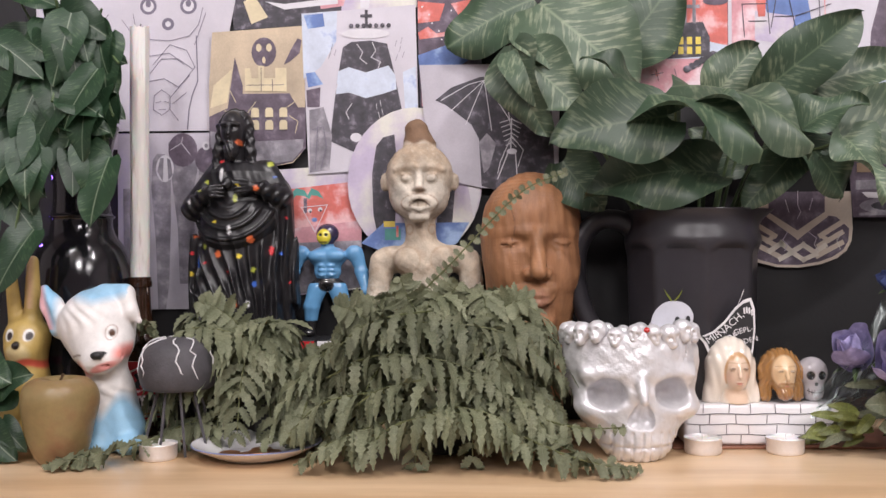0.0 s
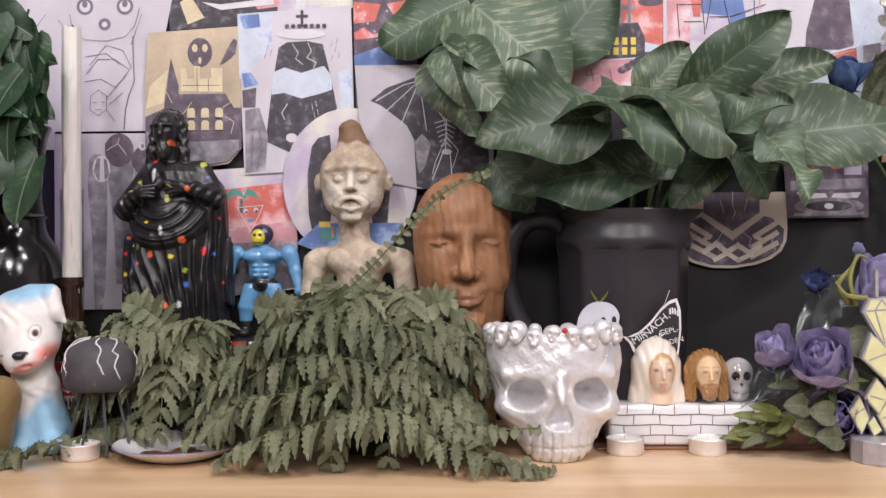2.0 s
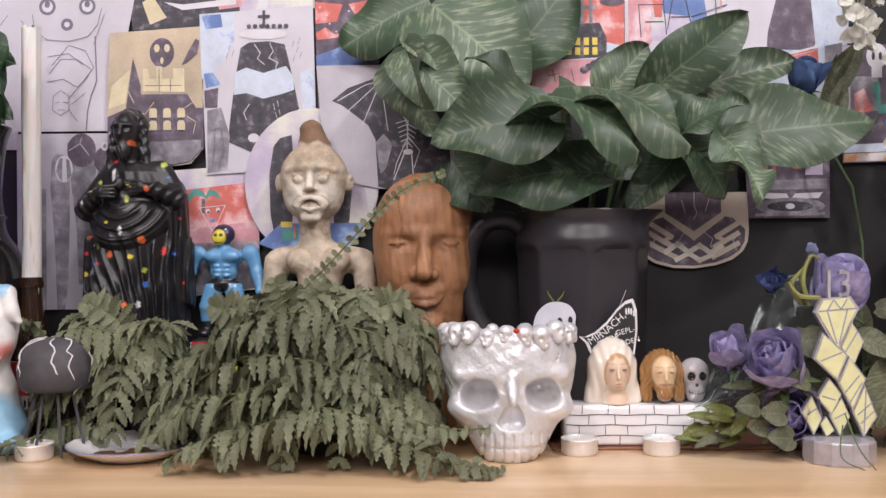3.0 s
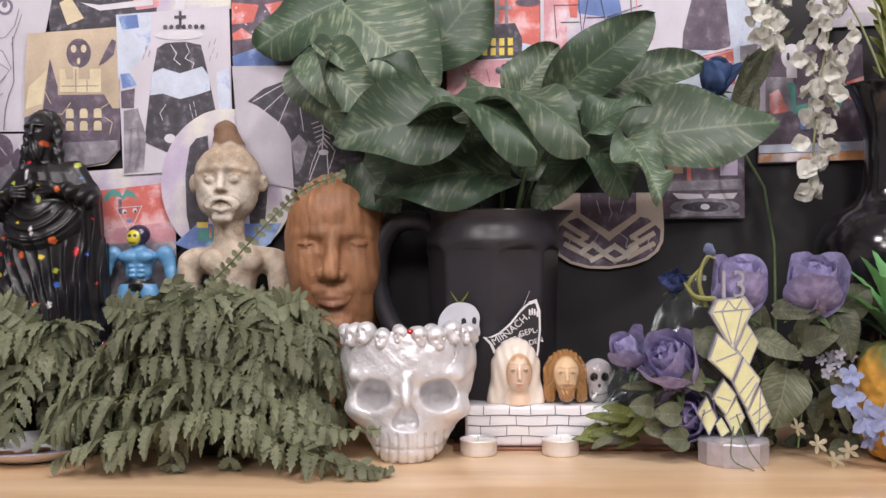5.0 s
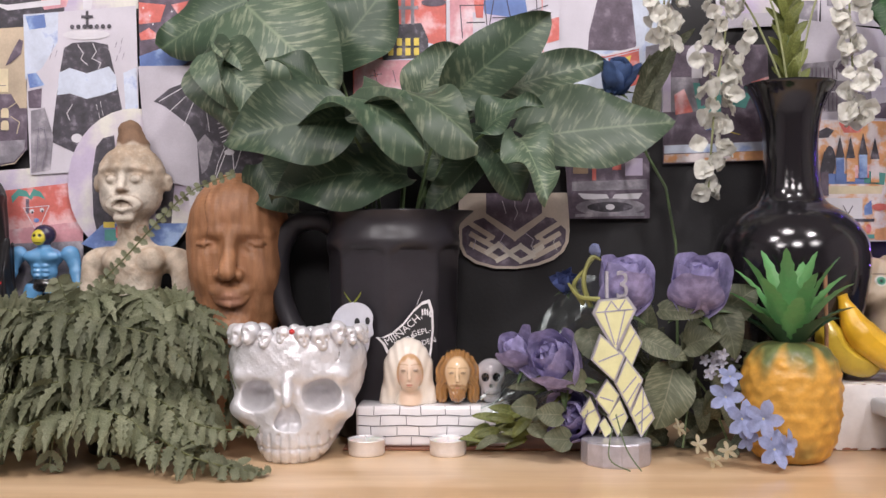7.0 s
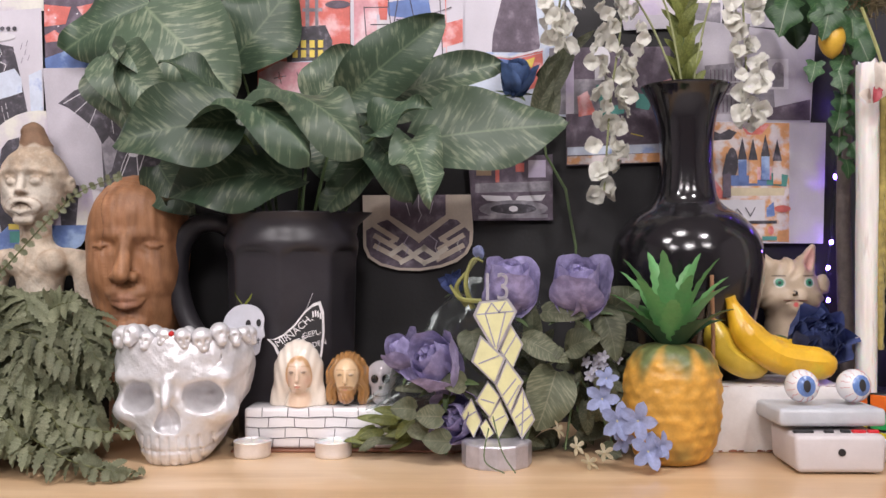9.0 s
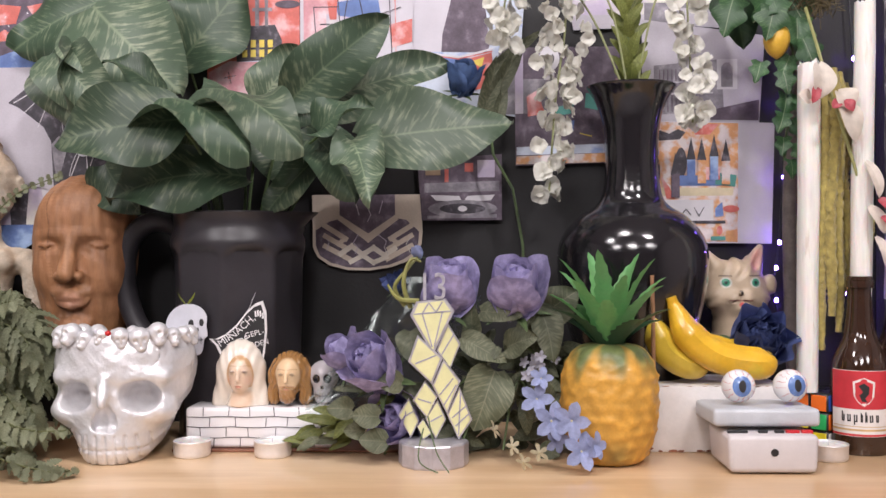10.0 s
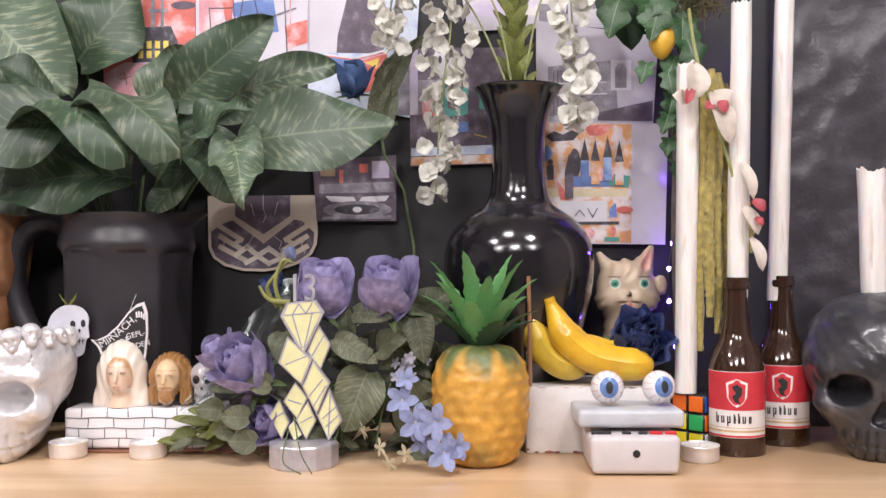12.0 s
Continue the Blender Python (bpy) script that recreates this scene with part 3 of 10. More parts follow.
first = None
for i in range(22):
    a = math.tau * i / 22 + 0.05
    m = pose(0.063 * math.cos(a), -0.006 + 0.057 * math.sin(a), 0.1215 - 0.10 * max(0.0, 0.024 + 0.057 * math.sin(a)) + 0.0025 * math.sin(i * 2.4), -12 * math.sin(i), 14 * math.sin(i * 1.7), math.degrees(a) + 90 + 12 * math.sin(i * 3.1)) @ Matrix.Scale(1.0 + 0.16 * math.sin(i * 5), 4)
    if first is None:
        first = body("mini_skull", mini, (-0.012, -0.013, -0.014), (0.012, 0.012, 0.014), 0.0012, PEARL, parent=pot)
        ob = first
    else:
        ob = new("mini_skull", first.data)
        ob.parent = pot
    ob.matrix_basis = m
RED_BEAD = mat("red_bead", (0.6, 0.03, 0.03), 0.25, 0.1)
part("bead", lathe([(0, -0.003), (0.0025, -0.0015), (0.003, 0), (0.0025, 0.0015), (0, 0.003)], 12, at=(0.004, -0.0725, 0.127)), RED_BEAD, pot, "small red bead")

dark_skull = thing("skull", "glossy dark grey skull carrying a white candle", "skull", (1.046, 1.01, 0.0), turn=-14)
body("cast", lambda P: skull_shape(tuple(q / 1.04 for q in P), False) * 1.04, (-0.085, -0.1, -0.003), (0.085, 0.095, 0.168), 0.0018, SMOKE_BLACK, parent=dark_skull)


def place(ob, at, turn=0, label="", category="", group=""):
    ob.matrix_basis = pose(*at, 0, 0, turn)
    return tagged(ob, label, category, group)


# carved head of reddish wood
def carved_head(P):
    x, y, z = P
    S = (np.abs(x), y, z)
    d = join(0.03, ell(P, (0, 0, 0.226), (0.0575, 0.052, 0.066)), ell(P, (0, -0.003, 0.165), (0.0515, 0.047, 0.075)))
    d = join(0.02, d, cap(P, (0, 0.008, 0.0), (0, 0.008, 0.12), 0.036))
    # flattened front planes of forehead and cheeks
    d = join(0.012, d, ell(P, (0, -0.030, 0.245), (0.040, 0.021, 0.030)))
    d = join(0.012, d, ell(S, (0.028, -0.030, 0.182), (0.020, 0.018, 0.026)))
    # brow, sockets, heavy closed lids
    d = join(0.006, d, cap(S, (0.006, -0.051, 0.2225), (0.040, -0.034, 0.2225), 0.0065, 0.0050))
    d = cut(0.006, d, ell(S, (0.0265, -0.0565, 0.2115), (0.0165, 0.0120, 0.0075)))
    d = join(0.002, d, ell(S, (0.0265, -0.0420, 0.2110), (0.0125, 0.0072, 0.0056)))
    d = cut(0.0010, d, cap(S, (0.0150, -0.0500, 0.2100), (0.0380, -0.0425, 0.2085), 0.0013))
    d = cut(0.0010, d, cap(S, (0.0145, -0.0520, 0.2155), (0.0385, -0.0430, 0.2150), 0.0010))
    # long straight nose with broad wings
    d = join(0.004, d, cap(P, (0, -0.050, 0.219), (0, -0.067, 0.180), 0.0065, 0.0092))
    d = join(0.004, d, ell(S, (0.0105, -0.0560, 0.1770), (0.0062, 0.0085, 0.0062)))
    d = cut(0.002, d, ell(S, (0.0065, -0.0660, 0.1705), (0.0034, 0.0060, 0.0020)))
    # cheek creases, moustache plane, thick lips, chin
    d = cut(0.004, d, cap(S, (0.0180, -0.0560, 0.1750), (0.0270, -0.0505, 0.1540), 0.0024, 0.0016))
    d = join(0.006, d, ell(P, (0, -0.0475, 0.1590), (0.021, 0.0105, 0.0085)))
    d = cut(0.002, d, cap(P, (0, -0.0620, 0.1680), (0, -0.0610, 0.1600), 0.0024, 0.0020))
    d = join(0.0025, d, cap(S, (0.002, -0.0560, 0.1545), (0.0175, -0.0490, 0.1515), 0.0050, 0.0022))
    d = join(0.0025, d, cap(S, (0.0, -0.0560, 0.1450), (0.0155, -0.0490, 0.1480), 0.0056, 0.0026))
    d = cut(0.0008, d, cap(S, (0.0, -0.0625, 0.1502), (0.0190, -0.0520, 0.1500), 0.0015))
    d = cut(0.005, d, cap(S, (0.0, -0.0600, 0.1350), (0.012, -0.0560, 0.1360), 0.0040))
    d = join(0.010, d, ell(P, (0, -0.042, 0.122), (0.020, 0.013, 0.011)))
    crack = np.abs(x + 0.026 + 0.0020 * np.sin(z * 130) + 0.0010 * np.sin(z * 430)) + 0.0002
    d = np.maximum(d, -np.maximum(crack, np.maximum(np.abs(z - 0.238) - 0.032, y + 0.03)))
    return d + ripple(P, 0.02, 0.0004) + 0.0002 * np.sin(z / 0.004 * math.tau + 3 * np.sin(x * 90)) + 0.00025 * np.sin(x * 700 + 4 * np.sin(z * 30))


TERRACOTTA = mat("reddish_carved_wood", (1, 1, 1), 0.5, 0.28, 40, 260, 0.15, paint=True, stretch=(3.0, 3.0, 0.5))


def carved_paint(x, y, z):
    c = Coat(x, (0.39, 0.185, 0.088))
    c.on(0.35 * np.clip(np.sin(x * 90 + np.sin(z * 40) * 2), 0, 1), (0.50, 0.25, 0.12))
    grain = np.sin(x * 420 + 3 * np.sin(z * 34) + 2 * np.sin(z * 11 + x * 50))
    c.on(0.30 * np.clip(grain * 1.5 - 0.5, 0, 1), (0.28, 0.11, 0.045))
    c.on(0.8 * near(np.abs(x + 0.026 + 0.0020 * np.sin(z * 130)) - 0.0004, 0.0008) * (np.abs(z - 0.236) < 0.036), (0.09, 0.04, 0.02))
    worn = np.sin(x * 210 + 2 * np.sin(z * 190)) * np.sin(z * 170 + 2 * np.sin(x * 230))
    c.on(0.55 * np.clip(1.15 - np.hypot(x / 0.040, (z - 0.142) / 0.028), 0, 1) * np.clip(worn * 1.4 + 0.6, 0, 1) * (y < 0), (0.20, 0.085, 0.045))
    c.on(0.5 * near(np.hypot(x * 0.8, (z - 0.1490)) - 0.0105, 0.006) * (y < -0.03), (0.44, 0.22, 0.15))
    return c.c


place(body("wooden_bust", carved_head, (-0.070, -0.085, 0.0), (0.070, 0.065, 0.302), 0.0017, TERRACOTTA, carved_paint), (0.0705, 1.100, 0.0), 3,
      "reddish brown carved wooden head with closed eyes and a crack", "sculpture")


# pale carved figure with a topknot
def pale_figure(P):
    x, y, z = P
    hx = x + 0.0005
    P = (hx, y, z)
    S = (np.abs(hx), y, z)
    d = join(0.014, ell(P, (0, 0, 0.290), (0.0385, 0.034, 0.038)), ell(P, (0, -0.005, 0.262), (0.0330, 0.0305, 0.0240)))
    d = join(0.003, d, cap(P, (0.0, 0.004, 0.326), (-0.003, 0.004, 0.343), 0.0195, 0.0135))
    d = join(0.004, d, ell(S, (0.0405, 0.004, 0.283), (0.0055, 0.006, 0.0105)))
    d = cut(0.001, d, ell(S, (0.0445, -0.001, 0.283), (0.0022, 0.003, 0.0055)))
    # heavy brow, hollow face plane, small bulging eyes
    d = join(0.004, d, cap(S, (0.004, -0.0335, 0.2985), (0.0260, -0.0240, 0.2960), 0.0040, 0.0030))
    d = cut(0.006, d, ell(S, (0.0150, -0.0385, 0.2840), (0.0130, 0.0090, 0.0110)))
    d = join(0.0012, d, ell(S, (0.0140, -0.0285, 0.2850), (0.0056, 0.0050, 0.0046)))
    d = join(0.0010, d, cap(S, (0.0085, -0.0310, 0.2895), (0.0200, -0.0285, 0.2895), 0.0014))
    # short wedge nose
    d = join(0.003, d, cap(P, (0, -0.0310, 0.2980), (0, -0.0395, 0.2745), 0.0032, 0.0050))
    d = join(0.002, d, ell(S, (0.0048, -0.0365, 0.2730), (0.0030, 0.0040, 0.0030)))
    # broad parted lips with a row of teeth
    d = join(0.006, d, ell(P, (0, -0.0270, 0.2570), (0.0205, 0.0120, 0.0130)))
    d = join(0.0012, d, cap(S, (0, -0.0400, 0.2630), (0.0195, -0.0310, 0.2570), 0.0027, 0.0020))
    d = join(0.0012, d, cap(S, (0, -0.0390, 0.2500), (0.0195, -0.0310, 0.2560), 0.0030, 0.0020))
    d = cut(0.0008, d, ell(P, (0, -0.0400, 0.2567), (0.0155, 0.0045, 0.0040)))
    d = join(0.006, d, ell(P, (0, -0.0300, 0.2410), (0.0120, 0.0080, 0.0060)))
    bx = x - 0.006
    B, T = (bx, y, z), (np.abs(bx), y, z)
    d = join(0.006, d, cap(P, (0.003, 0.001, 0.20), (0, 0, 0.245), 0.0185, 0.0170))
    d = join(0.010, d, cap(T, (0.0, 0.0, 0.196), (0.040, 0.002, 0.193), 0.0165, 0.0155))
    d = join(0.006, d, cap(T, (0.050, 0.002, 0.190), (0.0575, -0.002, 0.140), 0.0150, 0.0120))
    d = join(0.006, d, cap(T, (0.0575, -0.002, 0.140), (0.040, -0.030, 0.085), 0.0120, 0.010))
    d = join(0.005, d, ell(T, (0.0210, -0.0150, 0.193), (0.0145, 0.0130, 0.0140)))
    d = join(0.008, d, cap(B, (0, 0, 0.185), (0, 0.0, 0.150), 0.0290, 0.0225), cap(B, (0, 0, 0.150), (0, 0.0, 0.09), 0.0225, 0.030))
    d = join(0.012, d, cap(B, (0, 0, 0.09), (0, 0.0, 0.0), 0.038, 0.042))
    return np.maximum(d, -z) + ripple(P, 0.012, 0.0005) + ripple(P, 0.0045, 0.00022, 1)


def pale_paint(x, y, z):
    c = Coat(x, (0.60, 0.50, 0.39))
    blot = np.sin(x * 160 + 2 * np.sin(z * 120)) * np.sin(z * 140 + 2 * np.sin(x * 170 + 1))
    flake = np.sin(x * 520 + 3 * np.sin(z * 300)) * np.sin(z * 480 + 3 * np.sin(x * 420 + 2))
    front = (y < -0.012)
    c.on(0.35 * np.clip(blot * 1.6 - 0.5, 0, 1), (0.36, 0.24, 0.15))
    c.on(0.65 * near(z - 0.1700 - 0.006 * np.sin(x * 170), 0.012) * np.clip(flake * 1.5 + 0.6, 0, 1), (0.74, 0.68, 0.58))
    c.on(0.55 * np.clip((z - 0.298 - 0.005 * np.sin(x * 200) - 0.003 * np.sin(x * 520)) / 0.010, 0, 1) * np.clip(1.2 - flake, 0, 1) * (z < 0.3255), (0.44, 0.31, 0.20))
    c.on(np.clip((z - 0.3265 - 0.002 * np.sin(x * 300)) / 0.003, 0, 1), (0.23, 0.135, 0.08))
    face = near(np.hypot(x / 0.034, (z - 0.266) / 0.030) - 0.95 + 0.10 * flake, 0.25) * front
    c.on(0.75 * face, (0.72, 0.66, 0.57))
    c.on(0.45 * near(np.hypot(np.abs(x) - 0.017, (z - 0.293) * 2.2) - 0.011, 0.006) * front, (0.42, 0.30, 0.20))
    eye = np.hypot((np.abs(x) - 0.0140) / 0.0058, (z - 0.2850) / 0.0048)
    c.on(0.6 * near(np.abs(eye - 1.15) - 0.16, 0.2) * front, (0.36, 0.27, 0.19))
    c.on(0.5 * near(np.hypot(np.abs(x) - 0.0140, z - 0.2850) - 0.0014, 0.001) * front, (0.40, 0.32, 0.25))
    c.on(0.8 * near(np.hypot(x / 1.6, (z - 0.2712)) - 0.0036, 0.002) * (y < -0.034), (0.25, 0.15, 0.09))
    inside = np.hypot(x / 0.0135, (z - 0.2567) / 0.0042)
    c.on(near(inside - 1.0, 0.25) * (y < -0.026), (0.52, 0.44, 0.35))
    c.on(near(np.maximum(np.abs(z - 0.2600 + 0.9 * np.abs(x) * np.abs(x) / 0.02) - 0.0013, np.abs(x) - 0.0120), 0.001) * (y < -0.026), (0.08, 0.05, 0.035))
    teeth = np.maximum(np.abs(np.mod(x + 0.05, 0.0046) - 0.0023) - 0.0004, np.abs(z - 0.2560) - 0.0032)
    c.on(0.6 * near(teeth, 0.0006) * (np.abs(x) < 0.011) * (y < -0.026), (0.20, 0.13, 0.09))
    lips = np.hypot(x / 0.0195, (z - 0.2567) / 0.0105)
    c.on(0.7 * near(np.abs(lips - 1.06) - 0.05, 0.08) * (y < -0.022), (0.33, 0.22, 0.15))
    for u, v in ((0.014, 0.228), (-0.012, 0.228)):
        c.on(0.6 * near(np.abs(np.hypot((x - u) * 1.3, z - v) - 0.0055) - 0.0010, 0.0014) * (y < 0), (0.38, 0.22, 0.13))
    ring = np.abs(np.hypot(np.abs(x - 0.006) - 0.0210, z - 0.193) - 0.0150) - 0.0012
    c.on(0.45 * near(ring, 0.002) * (y < -0.008), (0.40, 0.27, 0.17))
    return c.c


place(body("carved_figure", pale_figure, (-0.08, -0.055, 0.0), (0.08, 0.045, 0.37), 0.0018, PAINTED_WORN, pale_paint), (-0.0575, 1.115, 0.0), 2,
      "pale worn carved wooden figure with a dark topknot", "sculpture")


# robed statue, black with drops of bright paint
def robed(P):
    x, y, z = P
    front = np.clip((0.004 - y) / 0.012, 0, 1)
    zs = (0.0, 0.10, 0.15, 0.20, 0.235, 0.265, 0.295, 0.31)
    wide = np.interp(z, zs, (0.060, 0.057, 0.054, 0.050, 0.043, 0.040, 0.034, 0.020))
    deep = np.interp(z, zs, (0.044, 0.041, 0.039, 0.036, 0.033, 0.031, 0.026, 0.016))
    d = (np.hypot(x / wide, y / deep) - 1) * 0.034
    d = np.maximum(d, np.maximum(z - 0.305, -z))
    # long falling folds that lean in from the hip
    lean = x + 0.30 * (z - 0.22) * np.clip((0.03 - x) / 0.03, -0.3, 1.3)
    low = np.clip((0.232 - z) / 0.03, 0, 1)
    fold = 0.0050 * np.abs(np.sin(lean * 190 + 0.8 * np.sin(z * 40))) + 0.0007 * np.sin(lean * 430 + 2 * np.sin(z * 55))
    d = d + (fold - 0.0030) * low
    # bib of cloth hanging in bows over the belly
    r = np.hypot((x + 0.010) * 0.95, z - 0.268)
    swag = np.clip((0.062 - r) / 0.006, 0, 1) * np.clip((0.262 - z) / 0.012, 0, 1) * front
    d = d - 0.0050 * swag - 0.0030 * swag * np.clip(np.sin(r * 520 + 0.5), 0, 1)
    # chest gathers
    d = d + 0.0010 * np.sin(x * 420 + z * 150) * np.clip((z - 0.262) / 0.01, 0, 1) * front
    S = (np.abs(x), y, z)
    d = join(0.010, d, cap(P, (-0.028, 0.0, 0.296), (-0.054, -0.006, 0.257), 0.0125, 0.0135))
    d = join(0.010, d, cap(P, (0.029, 0.0, 0.297), (0.046, -0.004, 0.268), 0.0130, 0.0135))
    # sleeve and cloak hanging from the elbows, in narrow pleats
    pleat = 0.0022 * np.sin(x * 560 + 1.5 * np.sin(z * 45)) + 0.0012 * np.sin(y * 500 + z * 60)
    d = join(0.006, d, cap(P, (0.045, -0.002, 0.266), (0.054, 0.004, 0.150), 0.0145, 0.0130) + pleat)
    d = join(0.006, d, cap(P, (0.036, 0.008, 0.250), (0.046, 0.008, 0.080), 0.0150, 0.0170) + pleat)
    d = join(0.005, d, cap(P, (-0.052, 0.002, 0.215), (-0.056, 0.004, 0.090), 0.0090, 0.0120) + pleat)
    # forearms, hands and fingers laid on the chest
    d = join(0.004, d, cap(P, (-0.056, -0.010, 0.252), (-0.036, -0.032, 0.268), 0.0120, 0.0080) + 0.0012 * np.sin(x * 500 + z * 400))
    d = join(0.004, d, cap(P, (0.048, -0.012, 0.266), (0.030, -0.034, 0.275), 0.0125, 0.0085) + 0.0012 * np.sin(x * 500 - z * 400))
    d = join(0.002, d, cap(P, (-0.036, -0.034, 0.268), (-0.028, -0.038, 0.272), 0.0062, 0.0055), cap(P, (0.028, -0.036, 0.275), (0.018, -0.038, 0.277), 0.0062, 0.0055))
    for k in range(4):
        d = join(0.0012, d, cap(P, (-0.027, -0.041, 0.2765 - 0.0034 * k), (-0.012, -0.040, 0.2785 - 0.0042 * k), 0.0021, 0.0015))
        d = join(0.0012, d, cap(P, (0.018, -0.041, 0.2825 - 0.0034 * k), (0.001, -0.040, 0.2845 - 0.0048 * k), 0.0021, 0.0015))
    d = join(0.003, d, ell(P, (-0.009, -0.033, 0.281), (0.0062, 0.006, 0.0075)))
    # head, beard and long hair
    hx = x + 0.007
    H, A = (hx, y, z), (np.abs(hx), y, z)
    d = join(0.006, d, cap(H, (0, -0.002, 0.295), (0, -0.006, 0.325), 0.012))
    face = ell(H, (0, -0.013, 0.343), (0.0140, 0.019, 0.0225))
    face = cut(0.002, face, ell(A, (0.0062, -0.033, 0.3445), (0.0045, 0.005, 0.0032)))
    face = join(0.002, face, cap(H, (0, -0.031, 0.349), (0, -0.0365, 0.337), 0.0018, 0.0030))
    face = join(0.002, face, cap(A, (0.002, -0.0325, 0.3485), (0.0105, -0.027, 0.348), 0.0018))
    d = join(0.004, d, face, ell(H, (0, -0.024, 0.319), (0.0085, 0.0085, 0.0125)) + 0.0007 * np.sin(hx * 1500 + z * 500))
    hair = join(0.005, ell(H, (0, 0.002, 0.350), (0.0200, 0.0210, 0.0200)), cap(A, (0.0165, -0.004, 0.347), (0.0185, -0.006, 0.318), 0.0052, 0.0060), cap(A, (0.0185, -0.006, 0.318), (0.0225, -0.010, 0.297), 0.0060, 0.0042))
    hair = hair + 0.0010 * np.sin(z * 520 + hx * 200) * np.sin(hx * 700 + 1)
    return join(0.002, d, np.maximum(hair, np.where(np.abs(hx) < 0.0125, -(y + 0.006), -(y + 0.022))))


DROPS = ((0.0015, 0.3280, 1, 0.9, 1.2), (-0.0205, 0.3075, 2, 1.0, 0.6), (0.0350, 0.3040, 4, 1.1, 1.0), (0.0410, 0.2890, 5, 0.7, 0.6), (-0.0365, 0.2835, 4, 0.7, 1.1), (-0.0400, 0.2730, 4, 0.8, 0.7),
         (-0.0545, 0.2610, 0, 0.7, 1.5), (0.0030, 0.2785, 3, 0.7, 0.6), (0.0255, 0.2745, 1, 1.1, 1.0), (-0.0010, 0.2640, 4, 0.8, 1.9), (-0.0240, 0.2375, 3, 0.8, 0.6), (-0.0060, 0.2280, 0, 0.7, 2.6),
         (0.0175, 0.2175, 1, 1.2, 1.2), (-0.0205, 0.2010, 1, 1.2, 1.1), (0.0045, 0.1985, 3, 0.9, 1.0), (0.0380, 0.2045, 2, 0.9, 1.9), (-0.0385, 0.2100, 4, 0.9, 1.3), (-0.0470, 0.1910, 5, 0.9, 2.2),
         (-0.0380, 0.1910, 2, 0.6, 0.9), (-0.0575, 0.2020, 2, 0.7, 1.0), (-0.0585, 0.1780, 3, 0.7, 1.2), (0.0210, 0.1670, 5, 0.8, 1.3), (-0.0015, 0.1440, 1, 1.1, 1.1), (0.0135, 0.1445, 0, 1.0, 1.4),
         (0.0200, 0.1830, 4, 0.6, 1.6), (-0.0080, 0.1810, 2, 0.5, 0.7), (0.0480, 0.2010, 5, 0.5, 1.4), (0.0540, 0.2420, 2, 0.5, 1.0), (0.0570, 0.1680, 2, 0.5, 1.0), (-0.0430, 0.1450, 2, 1.0, 1.2), (-0.0250, 0.1510, 5, 0.7, 1.6), (-0.0540, 0.2210, 1, 0.6, 1.0))
DROP_COLOURS = ((0.75, 0.74, 0.75), (0.75, 0.16, 0.05), (0.70, 0.04, 0.05), (0.78, 0.60, 0.05), (0.50, 0.55, 0.08), (0.06, 0.16, 0.60))


def robed_paint(x, y, z):
    c = Coat(x, (0.013, 0.012, 0.014))
    for i, (u, v, k, size, tall) in enumerate(DROPS):
        edge = np.hypot(x - u + 0.0006 * np.sin(z * 1500 + i), (z - v) / tall) - 0.0030 * size
        c.on(near(edge, 0.0009) * (y < 0.01), DROP_COLOURS[k])
    c.on(near(np.hypot((x + 0.0185) * 1.9, (z - 0.2915) * 0.62) - 0.0048, 0.0012) * (y < 0), DROP_COLOURS[0])
    return c.c


place(body("robed_statue", robed, (-0.08, -0.062, 0.0), (0.08, 0.045, 0.378), 0.0013, mat("black_spattered_paint", (1, 1, 1), 0.36, 0.25, 50, 400, 0.05, paint=True, coat=0.08), robed_paint),
      (-0.2640, 1.110, 0.0), 0, "glossy black robed statue spattered with bright paint drops", "statue")


